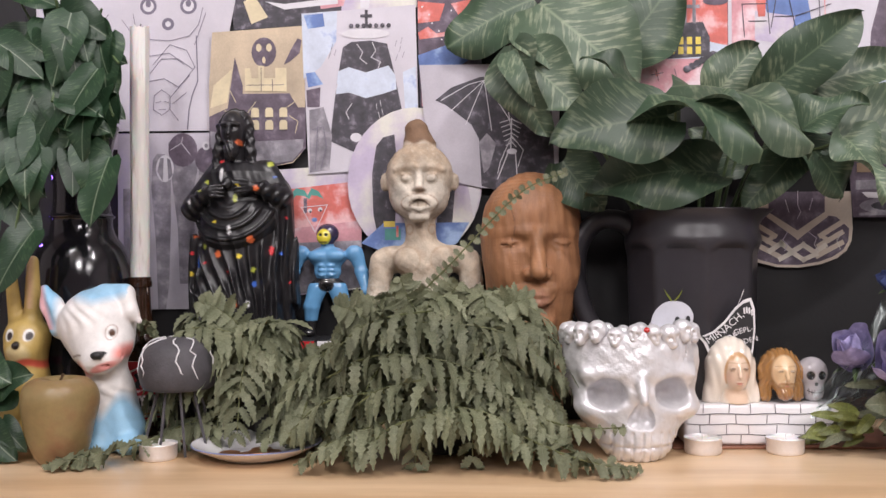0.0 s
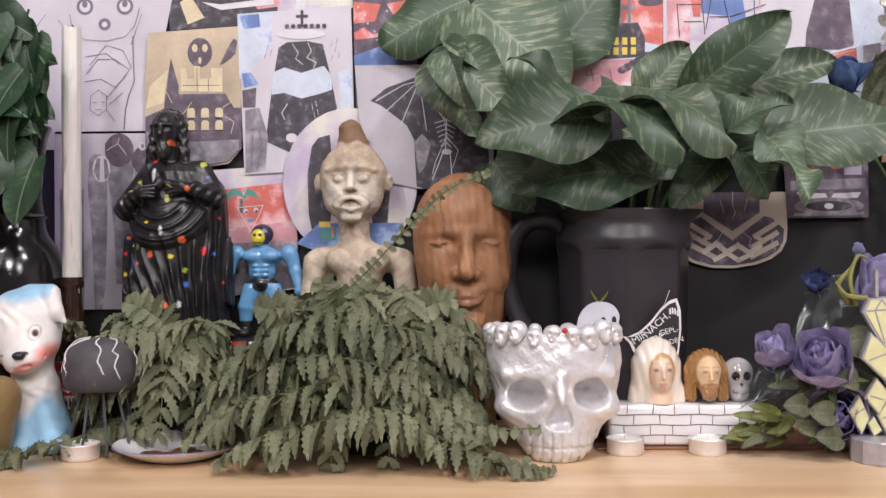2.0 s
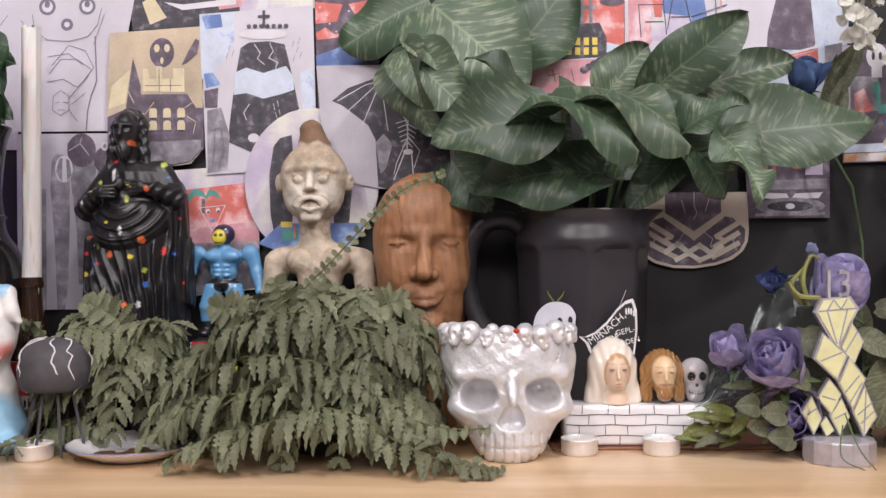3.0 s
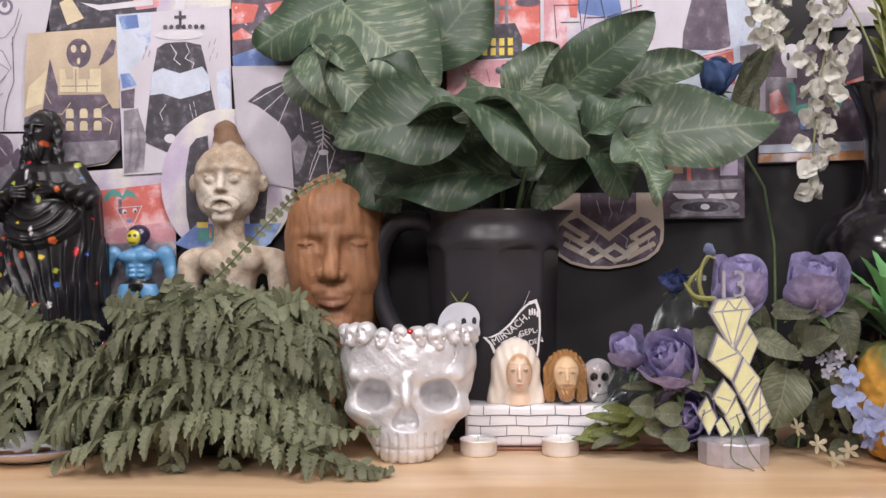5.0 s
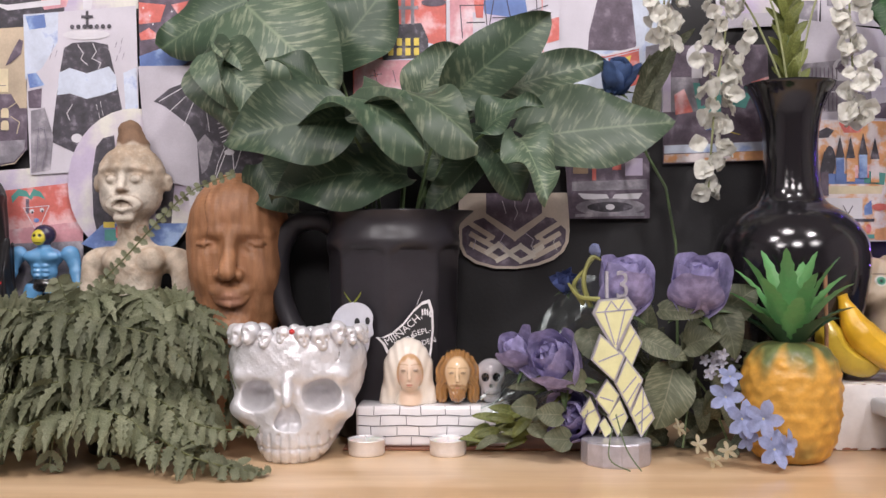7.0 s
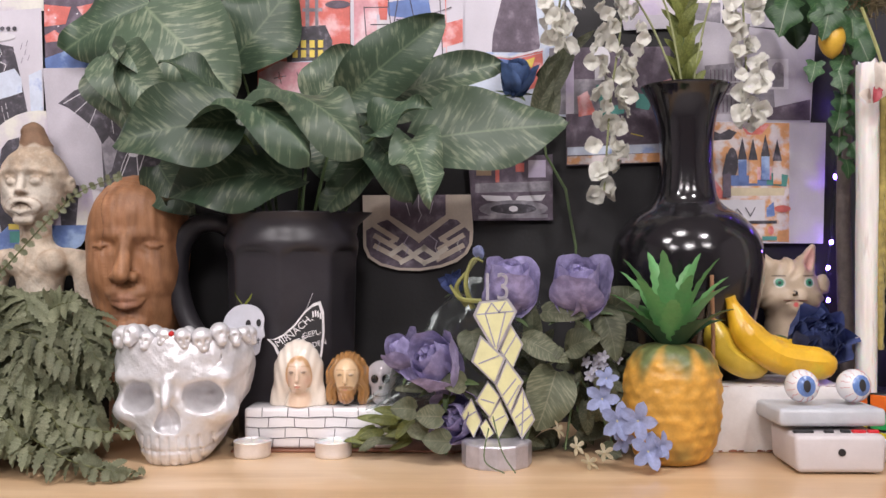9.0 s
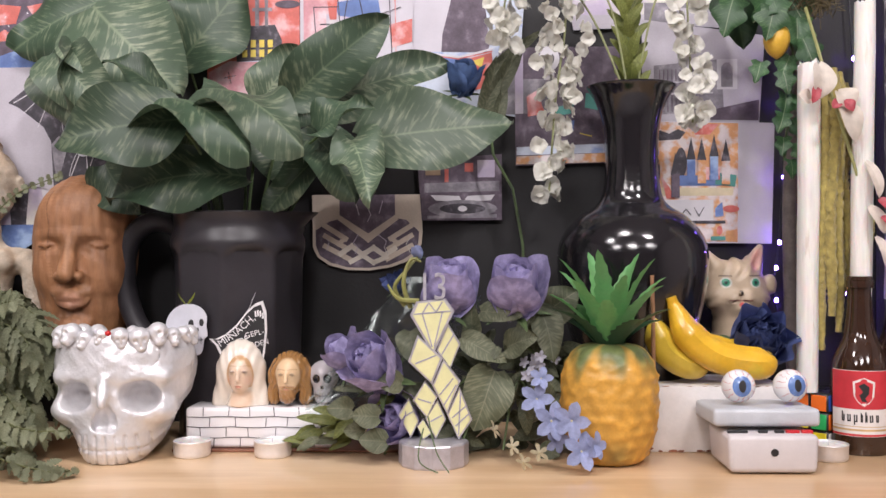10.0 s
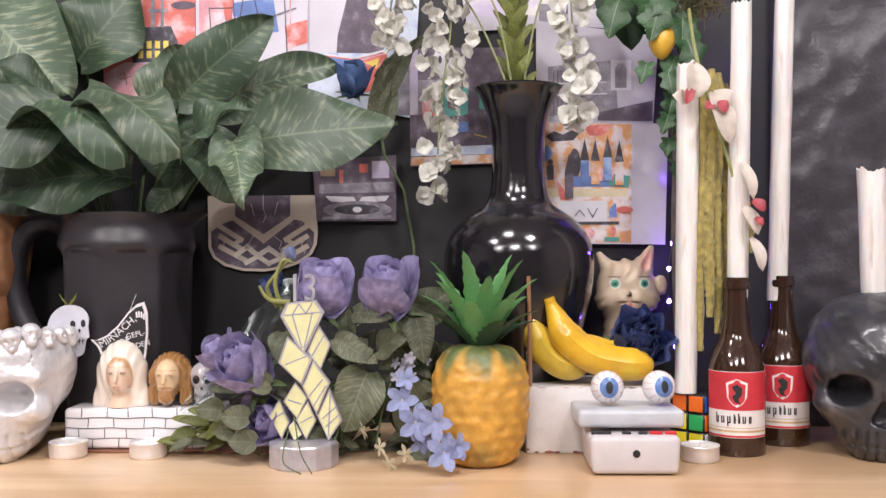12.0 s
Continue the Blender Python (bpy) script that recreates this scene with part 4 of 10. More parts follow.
# muscular blue toy figure on a puzzle cube
def toy(P):
    x, y, z = P
    x = x / 1.25
    P = (x, y, z)
    S = (np.abs(x), y, z)
    d = join(0.006, ell(P, (0, 0, 0.093), (0.0185, 0.011, 0.013)), ell(P, (0, 0, 0.076), (0.0130, 0.009, 0.012)))
    d = join(0.003, d, ell(S, (0.0085, -0.0075, 0.0945), (0.0092, 0.006, 0.0068)))
    for k in range(3):
        d = join(0.0015, d, ell(S, (0.0042, -0.0078, 0.083 - 0.0055 * k), (0.0038, 0.003, 0.0026)))
    d = join(0.003, d, ell(S, (0.0255, 0, 0.0975), (0.0085, 0.0085, 0.0095)))
    d = join(0.003, d, cap(S, (0.028, 0, 0.092), (0.0325, -0.002, 0.077), 0.0072, 0.0055))
    d = join(0.003, d, cap(S, (0.0325, -0.002, 0.075), (0.0365, -0.007, 0.058), 0.0065, 0.0042))
    d = join(0.002, d, ell(S, (0.037, -0.008, 0.053), (0.0048, 0.005, 0.0055)))
    d = join(0.004, d, ell(P, (0, 0, 0.0625), (0.0140, 0.010, 0.0065)))
    d = join(0.003, d, cap(S, (0.0095, -0.001, 0.056), (0.0150, -0.004, 0.036), 0.0095, 0.0075))
    d = join(0.003, d, cap(S, (0.0150, -0.003, 0.034), (0.0165, 0.0, 0.012), 0.0078, 0.0055))
    d = join(0.002, d, ell(S, (0.0168, -0.004, 0.0045), (0.0065, 0.0105, 0.0055)))
    d = join(0.002, d, cap(P, (0, 0, 0.104), (0, -0.002, 0.115), 0.006))
    d = join(0.002, d, ell(P, (0, 0.001, 0.1205), (0.0108, 0.0115, 0.0118)))
    d = join(0.0015, d, ell(P, (-0.002, -0.0085, 0.1165), (0.0068, 0.0055, 0.0092)))
    d = cut(0.001, d, ell((np.abs(x + 0.002), y, z), (0.0028, -0.0145, 0.119), (0.002, 0.003, 0.002)))
    return np.maximum(d, -z)


def toy_paint(x, y, z):
    x = x / 1.25
    c = Coat(x, (0.125, 0.32, 0.56))
    c.on(near(0.108 - z, 0.001), (0.035, 0.025, 0.065))
    face = near(np.hypot((x + 0.002) / 0.7, z - 0.1165) - 0.0095, 0.0012) * (y < -0.0075)
    c.on(face, (0.68, 0.58, 0.05))
    c.on(near(np.hypot(np.abs(x + 0.002) - 0.0028, z - 0.119) - 0.0018, 0.0008) * (y < -0.006), (0.02, 0.02, 0.02))
    c.on(near(np.maximum(np.abs(x + 0.002) - 0.0035, np.abs(z - 0.1105) - 0.0006), 0.0006) * (y < -0.008), (0.02, 0.02, 0.02))
    c.on(near(np.abs(z - 0.0655) - 0.0030, 0.001) * (np.abs(x) < 0.0165), (0.018, 0.017, 0.018))
    c.on(near(np.hypot(x, (z - 0.060)) - 0.0075, 0.001) * (np.abs(x) < 0.012), (0.018, 0.017, 0.018))
    c.on(near(z - 0.0185, 0.001), (0.02, 0.019, 0.02))
    return c.c


place(body("toy_figure", toy, (-0.058, -0.02, 0.0), (0.058, 0.016, 0.135), 0.0011, PAINTED_GLOSS, toy_paint), (-0.1675, 1.128, 0.1035), -4,
      "muscular blue plastic toy figure with a yellow skull face", "toy figure")

STICKERS = [mat("sticker_" + n, c, 0.35, 0.08, 60, 500, 0.0) for n, c in
            (("orange", (0.80, 0.16, 0.02)), ("white", (0.78, 0.77, 0.78)), ("yellow", (0.78, 0.68, 0.03)), ("green", (0.03, 0.42, 0.12)), ("red", (0.58, 0.02, 0.03)), ("blue", (0.03, 0.10, 0.45)))]
CUBE_BLACK = mat("black_cube_plastic", (0.02, 0.02, 0.022), 0.35, 0.1)


def puzzle_cube(at, turn, faces, label):
    """Nine stickers on each upright face and the top, on a black grooved block."""
    t = thing("puzzle_cube", label, "puzzle cube", at, "puzzle cubes", turn=turn)
    h, c = 0.0285, 0.019
    bm = bmesh.new()
    for i in range(3):
        for j in range(3):
            for k in range(3):
                lo = (-h + c * i + 0.0003, -h + c * j + 0.0003, c * k + 0.0003)
                block(lo, tuple(q + c - 0.0006 for q in lo), 0.0012, bm, 1)
    part("block", bm, CUBE_BLACK, t)
    for f, colours in enumerate(faces):
        for n, col in enumerate(colours):
            u, v = n % 3, 2 - n // 3
            x, z = -h + c * u + 0.0016, c * v + 0.0016
            bm = block((x, -h - 0.0006, z), (x + 0.0158, -h + 0.0002, z + 0.0158), 0.0004, segments=1)
            bmesh.ops.rotate(bm, verts=bm.verts, cent=(0, 0, 0), matrix=Matrix.Rotation(f * math.pi / 2, 3, "Z"))
            part("sticker", bm, STICKERS[col], t)
    return t


puzzle_cube((0.868, 1.031, 0.0), -45, ((1, 0, 0, 2, 2, 3, 2, 2, 2), (5, 1, 4, 0, 3, 2, 1, 5, 0), (4,) * 9, (5, 5, 1, 0, 4, 5, 5, 5, 4)), "scrambled plastic puzzle cube under a white candle")
puzzle_cube((-0.167, 1.112, 0.0461), 3, ((4, 1, 0, 3, 0, 2, 0, 4, 1), (2, 1, 4, 0, 3, 2, 1, 5, 0), (4,) * 9, (5, 5, 1, 0, 4, 5, 5, 5, 4)), "scrambled plastic puzzle cube under a toy figure")
tagged(link_mesh("plinth", block((-0.21, 1.075, 0.0), (-0.125, 1.150, 0.046), 0.002), BLACK_SATIN), "low black plinth under a puzzle cube", "plinth")


# dog, rabbit and cat squeaky toys
def dog(P):
    x, y, z = P
    d = join(0.016, ell(P, (-0.002, 0, 0.130), (0.039, 0.038, 0.037), -20), ell(P, (0.010, -0.014, 0.106), (0.029, 0.027, 0.022), -20))
    d = join(0.010, d, ell(P, (0.017, -0.036, 0.096), (0.021, 0.014, 0.0125), -18))
    # pointed ear with a hollow, folded ear hanging down
    d = join(0.006, d, cap(P, (-0.040, 0.0, 0.126), (-0.050, 0.0, 0.150), 0.0115, 0.0105), cap(P, (-0.050, 0.0, 0.150), (-0.057, 0.0, 0.1665), 0.0105, 0.0045))
    d = cut(0.003, d, cap(P, (-0.0475, -0.015, 0.130), (-0.0575, -0.010, 0.160), 0.0065, 0.0035))
    d = join(0.006, d, cap(P, (0.006, 0.002, 0.161), (0.028, -0.004, 0.162), 0.0105, 0.0095))
    d = join(0.004, d, cap(P, (0.030, -0.006, 0.160), (0.036, -0.010, 0.143), 0.0092, 0.0080), cap(P, (0.036, -0.010, 0.143), (0.0450, -0.010, 0.1335), 0.0078, 0.0030))
    d = join(0.010, d, cap(P, (0.006, 0.0, 0.095), (0.010, 0.0, 0.062), 0.0205, 0.0215))
    d = join(0.012, d, cap(P, (0.012, 0.0, 0.058), (0.022, 0.0, 0.020), 0.0225, 0.0255))
    d = join(0.006, d, ell(P, (0.010, -0.024, 0.008), (0.013, 0.016, 0.010)), ell(P, (0.038, -0.020, 0.009), (0.014, 0.017, 0.011)))
    d = join(0.006, d, cap(P, (0.008, -0.018, 0.045), (0.010, -0.024, 0.012), 0.0095))
    d = join(0.0015, d, ell(P, (0.0165, -0.0505, 0.1025), (0.0062, 0.0050, 0.0042)))
    # eye hollows, smile, cheek corner
    d = cut(0.003, d, ell(P, (0.0245, -0.040, 0.1245), (0.0065, 0.0080, 0.0070)))
    d = join(0.001, d, ell(P, (0.0245, -0.0280, 0.1240), (0.0050, 0.0060, 0.0062)))
    d = cut(0.002, d, cap(P, (-0.0150, -0.040, 0.1000), (-0.0040, -0.044, 0.1020), 0.0016))
    d = cut(0.002, cut(0.002, d, cap(P, (-0.004, -0.044, 0.0870), (0.018, -0.051, 0.0885), 0.0018)), cap(P, (0.018, -0.051, 0.0885), (0.037, -0.034, 0.1010), 0.0018))
    locks = np.sin(x * 420 + z * 250 + 3 * np.sin(z * 130)) * np.clip((z - 0.115) / 0.012, 0, 1) * np.clip(1.2 - np.hypot(x + 0.006, z - 0.138) / 0.026, 0, 1)
    chest = np.sin(x * 300 + 3 * np.sin(z * 200)) * np.clip(1 - np.abs(z - 0.062) / 0.014, 0, 1)
    return np.maximum(d + (0.0009 * locks + 0.0009 * chest) * (y < 0), -z)


def dog_paint(x, y, z):
    c = Coat(x, (0.80, 0.77, 0.75))
    blue = (0.25, 0.53, 0.76)
    c.on(np.clip((0.056 - z - 0.010 * np.sin(x * 160)) / 0.016, 0, 0.88), blue)
    c.on(0.85 * np.clip((z - 0.1480 - 0.25 * np.abs(x - 0.004) + 0.25 * (x < -0.03) * (-0.03 - x)) / 0.010, 0, 1) * (x < 0.034), blue)
    c.on(0.9 * near(0.0415 + x, 0.008) * (z > 0.118), blue)
    inner = np.clip(1.3 - np.abs((x + 0.0555) + (z - 0.147) * 0.30) / 0.0060, 0, 1) * (y < 0.0) * (x < -0.042) * (z > 0.124)
    c.on(0.85 * inner, (0.78, 0.38, 0.38))
    c.on(near(np.maximum(np.abs(x - 0.0165) * 0.75 + (0.1010 - z) * 0.6, np.abs(z - 0.1030) - 0.0) - 0.0046, 0.001) * (y < -0.046), (0.015, 0.014, 0.016))
    for u, v, r in ((-0.0065, 0.0855, 0.0080), (0.0385, 0.1040, 0.0080)):
        c.on(0.85 * np.clip(1.5 - np.hypot(x - u, z - v) / r, 0, 1) * (y < -0.01), (0.82, 0.22, 0.18))
    lip = np.hypot((x - 0.021) / 0.0135, (z - 0.0905 - 0.35 * (x - 0.021)) / 0.0042)
    c.on(0.8 * near(lip - 1, 0.35) * (y < -0.030), (0.80, 0.24, 0.22))
    c.on(near(np.hypot(x - 0.0245, (z - 0.1240) * 0.72) - 0.0048, 0.001) * (y < -0.02), (0.82, 0.8, 0.78))
    c.on(near(np.hypot(x - 0.0255, (z - 0.1235) * 0.75) - 0.0029, 0.001) * (y < -0.02), (0.10, 0.05, 0.03))
    c.on(0.6 * near(np.abs(np.hypot(x - 0.0245, (z - 0.1240) * 0.72) - 0.0052) - 0.0004, 0.0006) * (y < -0.015), (0.30, 0.17, 0.12))
    wink = np.abs(z - 0.1008 - 0.2 * (x + 0.0095) + 20 * (x + 0.0095) ** 2) - 0.0009
    c.on(0.9 * near(wink, 0.001) * (np.abs(x + 0.0095) < 0.0060) * (y < -0.02), (0.14, 0.08, 0.05))
    return c.c


place(body("toy_dog", dog, (-0.08, -0.062, 0.0), (0.06, 0.05, 0.176), 0.0014, PAINTED, dog_paint), (-0.384, 0.985, 0.0), 0,
      "white and pale blue vinyl toy dog winking with a pink smile", "toy")


def rabbit(P):
    x, y, z = P
    S = (np.abs(x), y, z)
    d = join(0.010, ell(P, (0, 0, 0.115), (0.024, 0.022, 0.023)), ell(P, (0, -0.014, 0.104), (0.016, 0.014, 0.011)))
    d = join(0.005, d, cap(P, (-0.012, 0, 0.135), (-0.019, 0, 0.195), 0.008, 0.005))
    d = join(0.005, d, cap(P, (0.006, 0, 0.135), (0.006, 0, 0.195), 0.0095, 0.006))
    d = join(0.012, d, cap(P, (0, 0, 0.09), (0, 0, 0.03), 0.020, 0.030))
    d = join(0.002, d, ell(P, (0, -0.028, 0.109), (0.004, 0.003, 0.003)))
    return np.maximum(d, -z)


def rabbit_paint(x, y, z):
    c = Coat(x, (0.50, 0.35, 0.11))
    c.on(0.7 * near(np.hypot(x / 1.2, z - 0.100) - 0.010, 0.004) * (y < -0.01), (0.74, 0.62, 0.36))
    c.on(0.6 * np.clip(1 - np.abs(x - 0.006) / 0.005, 0, 1) * (z > 0.145) * (y < 0), (0.72, 0.45, 0.35))
    for u in (-0.010, 0.010):
        c.on(near(np.hypot(x - u, (z - 0.119) * 0.8) - 0.0050, 0.001) * (y < 0), (0.8, 0.78, 0.75))
        c.on(near(np.hypot(x - u - 0.001, (z - 0.118) * 0.8) - 0.0034, 0.001) * (y < 0), (0.03, 0.02, 0.02))
    c.on(near(np.hypot(x, z - 0.109) - 0.0042, 0.001) * (y < -0.02), (0.02, 0.015, 0.015))
    c.on(near(np.abs(z - 0.089 - 0.002 * np.sin(x * 200)) - 0.004, 0.003), (0.58, 0.10, 0.06))
    return c.c


place(body("toy_rabbit", rabbit, (-0.035, -0.04, 0.0), (0.035, 0.035, 0.205), 0.0013, PAINTED, rabbit_paint), (-0.4665, 1.0, 0.0), 0,
      "yellow vinyl toy rabbit with long ears", "toy")


def cat(P):
    x, y, z = P
    S = (np.abs(x), y, z)
    d = join(0.012, ell(P, (0, 0, 0.163), (0.033, 0.026, 0.030)), ell(S, (0.018, -0.010, 0.147), (0.018, 0.017, 0.014)))
    d = join(0.004, d, cap(P, (0.019, 0, 0.184), (0.028, 0, 0.205), 0.0125, 0.0040))
    d = cut(0.002, d, cap(P, (0.0215, -0.013, 0.186), (0.0285, -0.006, 0.203), 0.0060, 0.0025))
    d = join(0.004, d, cap(P, (-0.020, 0, 0.182), (-0.030, 0, 0.198), 0.010, 0.004))
    d = join(0.004, d, ell(P, (0.038, -0.004, 0.163), (0.008, 0.006, 0.012)))
    d = join(0.006, d, ell(S, (0.0065, -0.024, 0.148), (0.0085, 0.0080, 0.0075)), ell(P, (0, -0.022, 0.138), (0.0080, 0.0080, 0.0060)))
    d = join(0.002, d, ell(P, (0.0, -0.0315, 0.1545), (0.0030, 0.0025, 0.0022)))
    d = cut(0.002, d, ell(S, (0.0160, -0.0290, 0.1650), (0.0070, 0.0060, 0.0055)))
    d = join(0.001, d, ell(S, (0.0160, -0.0190, 0.1650), (0.0055, 0.0050, 0.0045)))
    d = cut(0.0012, d, cap(S, (0.001, -0.0330, 0.1455), (0.0120, -0.0270, 0.1440), 0.0012))
    d = join(0.012, d, cap(P, (0, 0, 0.13), (-0.004, 0, 0.02), 0.024, 0.030))
    locks = np.sin(x * 420 + 2 * np.sin(z * 160)) * np.clip((z - 0.168) / 0.008, 0, 1) * np.clip(1.2 - np.abs(x) / 0.022, 0, 1)
    fur = np.sin(np.abs(x) * 350 + z * 500) * np.clip((np.abs(x) - 0.022) / 0.006, 0, 1) * np.clip((0.160 - z) / 0.006, 0, 1)
    return np.maximum(d + 0.0014 * locks + 0.0009 * fur, -z)


def cat_paint(x, y, z):
    c = Coat(x, (0.54, 0.42, 0.30))
    c.on(0.8 * near(np.hypot((x - 0.022) + (z - 0.19) * -0.3, (z - 0.191) * 0.5) - 0.0065, 0.003) * (y < 0), (0.74, 0.36, 0.33))
    for u in (-0.015, 0.018):
        c.on(near(np.hypot(x - u, (z - 0.166) * 1.1) - 0.0062, 0.001) * (y < 0), (0.75, 0.74, 0.70))
        c.on(near(np.hypot(x - u, (z - 0.166)) - 0.0046, 0.001) * (y < 0), (0.05, 0.30, 0.18))
        c.on(near(np.hypot(x - u, z - 0.166) - 0.0020, 0.001) * (y < 0), (0.01, 0.02, 0.02))
        c.on(near(np.abs(z - 0.1735 + 4 * (x - u) ** 2) - 0.0006, 0.001) * (np.abs(x - u) < 0.007) * (y < 0), (0.12, 0.08, 0.06))
    c.on(near(np.hypot(x - 0.001, z - 0.155) - 0.0022, 0.001) * (y < -0.02), (0.03, 0.02, 0.02))
    m = np.abs(z - 0.146 - 7 * (np.abs(x - 0.001) - 0.006) ** 2) - 0.0007
    c.on(near(m, 0.001) * (np.abs(x) < 0.013) * (y < -0.015), (0.30, 0.12, 0.09))
    c.on(near(np.hypot(x - 0.001, (z - 0.1415)) - 0.0028, 0.001) * (y < -0.015), (0.66, 0.10, 0.10))
    return c.c


place(body("toy_cat", cat, (-0.045, -0.038, 0.0), (0.055, 0.04, 0.21), 0.0013, PAINTED, cat_paint), (0.811, 1.122, 0.0), -2,
      "cream vinyl toy cat with green eyes and pink ear", "toy")


# three glazed heads on a brick-pattern dish
def lady(P):
    x, y, z = P
    fx = x - 0.003
    F, S = (fx, y, z), (np.abs(x), y, z)
    A = (np.abs(fx), y, z)
    veil = join(0.012, ell(P, (0, 0.004, 0.0405), (0.0230, 0.0215, 0.0275)), cap(S, (0.011, 0.003, 0.036), (0.0215, 0.0, 0.003), 0.0120, 0.0090))
    veil = veil + 0.0004 * np.sin(np.abs(x) * 700 - z * 160)
    hair = ell(F, (0, -0.003, 0.0360), (0.0150, 0.0165, 0.0200)) + 0.0004 * np.sin(fx * 1600 + z * 600)
    face = join(0.006, ell(F, (0, -0.006, 0.0375), (0.0138, 0.0175, 0.0165)), ell(F, (0, -0.010, 0.0235), (0.0108, 0.0130, 0.0120)))
    face = cut(0.002, face, ell(A, (0.0062, -0.0262, 0.0365), (0.0042, 0.0034, 0.0022)))
    face = join(0.0012, face, ell(A, (0.0062, -0.0212, 0.0362), (0.0034, 0.0020, 0.0016)))
    face = join(0.002, face, cap(F, (0, -0.0225, 0.0395), (0, -0.0262, 0.0285), 0.0013, 0.0022))
    face = join(0.001, face, ell(F, (0, -0.0232, 0.0228), (0.0036, 0.0020, 0.0010)), ell(F, (0, -0.0228, 0.0205), (0.0030, 0.0020, 0.0011)))
    d = join(0.0015, veil, hair, face)
    d = join(0.004, d, cap(F, (0, -0.004, 0.014), (0, -0.004, 0.0), 0.0105, 0.0165))
    return np.maximum(d, -z)


def lady_paint(x, y, z):
    fx = x - 0.003
    c = Coat(x, (0.78, 0.70, 0.61))
    r = np.hypot(fx / 0.0120, (z - 0.0305) / 0.0180)
    c.on(near(np.hypot(fx / 0.0136, (z - 0.0325) / 0.0205) - 1, 0.06) * (z > 0.020) * (y < -0.006), (0.55, 0.33, 0.17))
    c.on(near(r - 1 + 0.05 * np.sin(fx * 900), 0.14) * (y < -0.006), (0.76, 0.57, 0.43))
    c.on(near(np.hypot(fx, z - 0.008) - 0.0120, 0.004) * (y < -0.008), (0.72, 0.53, 0.39))
    for u in (-0.0062, 0.0062):
        c.on(0.8 * near(np.hypot((fx - u) * 0.5, z - 0.0365) - 0.0013, 0.0007) * (y < -0.012), (0.13, 0.08, 0.06))
        c.on(0.6 * near(np.abs(z - 0.0425 + 26 * (fx - u) ** 2) - 0.0004, 0.0006) * (np.abs(fx - u) < 0.0048) * (y < -0.01), (0.34, 0.19, 0.10))
        c.on(0.25 * np.clip(1.3 - np.hypot(fx - 1.5 * u, z - 0.0275) / 0.005, 0, 1) * (y < -0.01), (0.76, 0.34, 0.26))
    c.on(0.8 * near(np.hypot(fx * 0.42, z - 0.0217) - 0.0013, 0.0007) * (y < -0.018), (0.60, 0.20, 0.15))
    return c.c


def bearded(P):
    x, y, z = P
    S = (np.abs(x), y, z)
    hair = join(0.006, ell(P, (0, 0.003, 0.0345), (0.0205, 0.0195, 0.0210)), cap(S, (0.0150, 0.001, 0.030), (0.0160, -0.002, 0.006), 0.0080, 0.0066))
    d = hair + 0.0006 * np.sin(np.abs(x) * 1200 + z * 300 + 2 * np.sin(z * 300))
    face = join(0.005, ell(P, (0, -0.007, 0.0330), (0.0132, 0.0160, 0.0165)), ell(P, (0, -0.010, 0.0185), (0.0108, 0.0120, 0.0115)))
    face = cut(0.002, face, ell(S, (0.0056, -0.0255, 0.0335), (0.0040, 0.0034, 0.0021)))
    face = join(0.001, face, ell(S, (0.0056, -0.0205, 0.0332), (0.0032, 0.0020, 0.0015)))
    face = join(0.002, face, cap(P, (0, -0.0215, 0.0370), (0, -0.0255, 0.0265), 0.0013, 0.0023))
    beard = join(0.003, ell(P, (0, -0.0150, 0.0110), (0.0085, 0.0080, 0.0085)), cap(S, (0.001, -0.0225, 0.0215), (0.0075, -0.0185, 0.0185), 0.0016, 0.0012)) + 0.0004 * np.sin(x * 1700 + z * 500)
    d = join(0.0015, d, face, beard)
    return np.maximum(d, -z)


def bearded_paint(x, y, z):
    c = Coat(x, (0.33, 0.165, 0.055))
    c.on(0.5 * np.clip(np.sin(np.abs(x) * 1200 + z * 300) * 1.4, 0, 1), (0.28, 0.14, 0.05))
    c.on(near(np.hypot(x / 0.0125, (z - 0.0325) / 0.0165) - 1, 0.15) * (y < -0.006), (0.74, 0.52, 0.31))
    c.on(0.85 * near(np.hypot(x / 1.05, (z - 0.0105) * 0.85) - 0.0080, 0.003) * (y < -0.010), (0.36, 0.18, 0.07))
    c.on(0.8 * near(np.abs(z - 0.0212 + 22 * x ** 2) - 0.0012, 0.001) * (np.abs(x) < 0.0078) * (y < -0.01), (0.34, 0.17, 0.07))
    c.on(0.8 * near(np.hypot(x * 0.45, z - 0.0185) - 0.0010, 0.0006) * (y < -0.015), (0.60, 0.26, 0.19))
    for u in (-0.0056, 0.0056):
        c.on(0.75 * near(np.hypot((x - u) * 0.5, z - 0.0335) - 0.0012, 0.0007) * (y < -0.012), (0.12, 0.08, 0.05))
        c.on(0.7 * near(np.abs(z - 0.0385 + 26 * (x - u) ** 2) - 0.0004, 0.0006) * (np.abs(x - u) < 0.0046) * (y < -0.01), (0.34, 0.18, 0.07))
    return c.c


def little_skull(P):
    x, y, z = P
    S = (np.abs(x), y, z)
    d = join(0.006, ell(P, (0, 0, 0.029), (0.0160, 0.0165, 0.0165)), ell(P, (0, -0.004, 0.010), (0.0105, 0.011, 0.011)))
    d = cut(0.002, d, ell(S, (0.0058, -0.0170, 0.0275), (0.0040, 0.0040, 0.0050)))
    return np.maximum(d, -z)


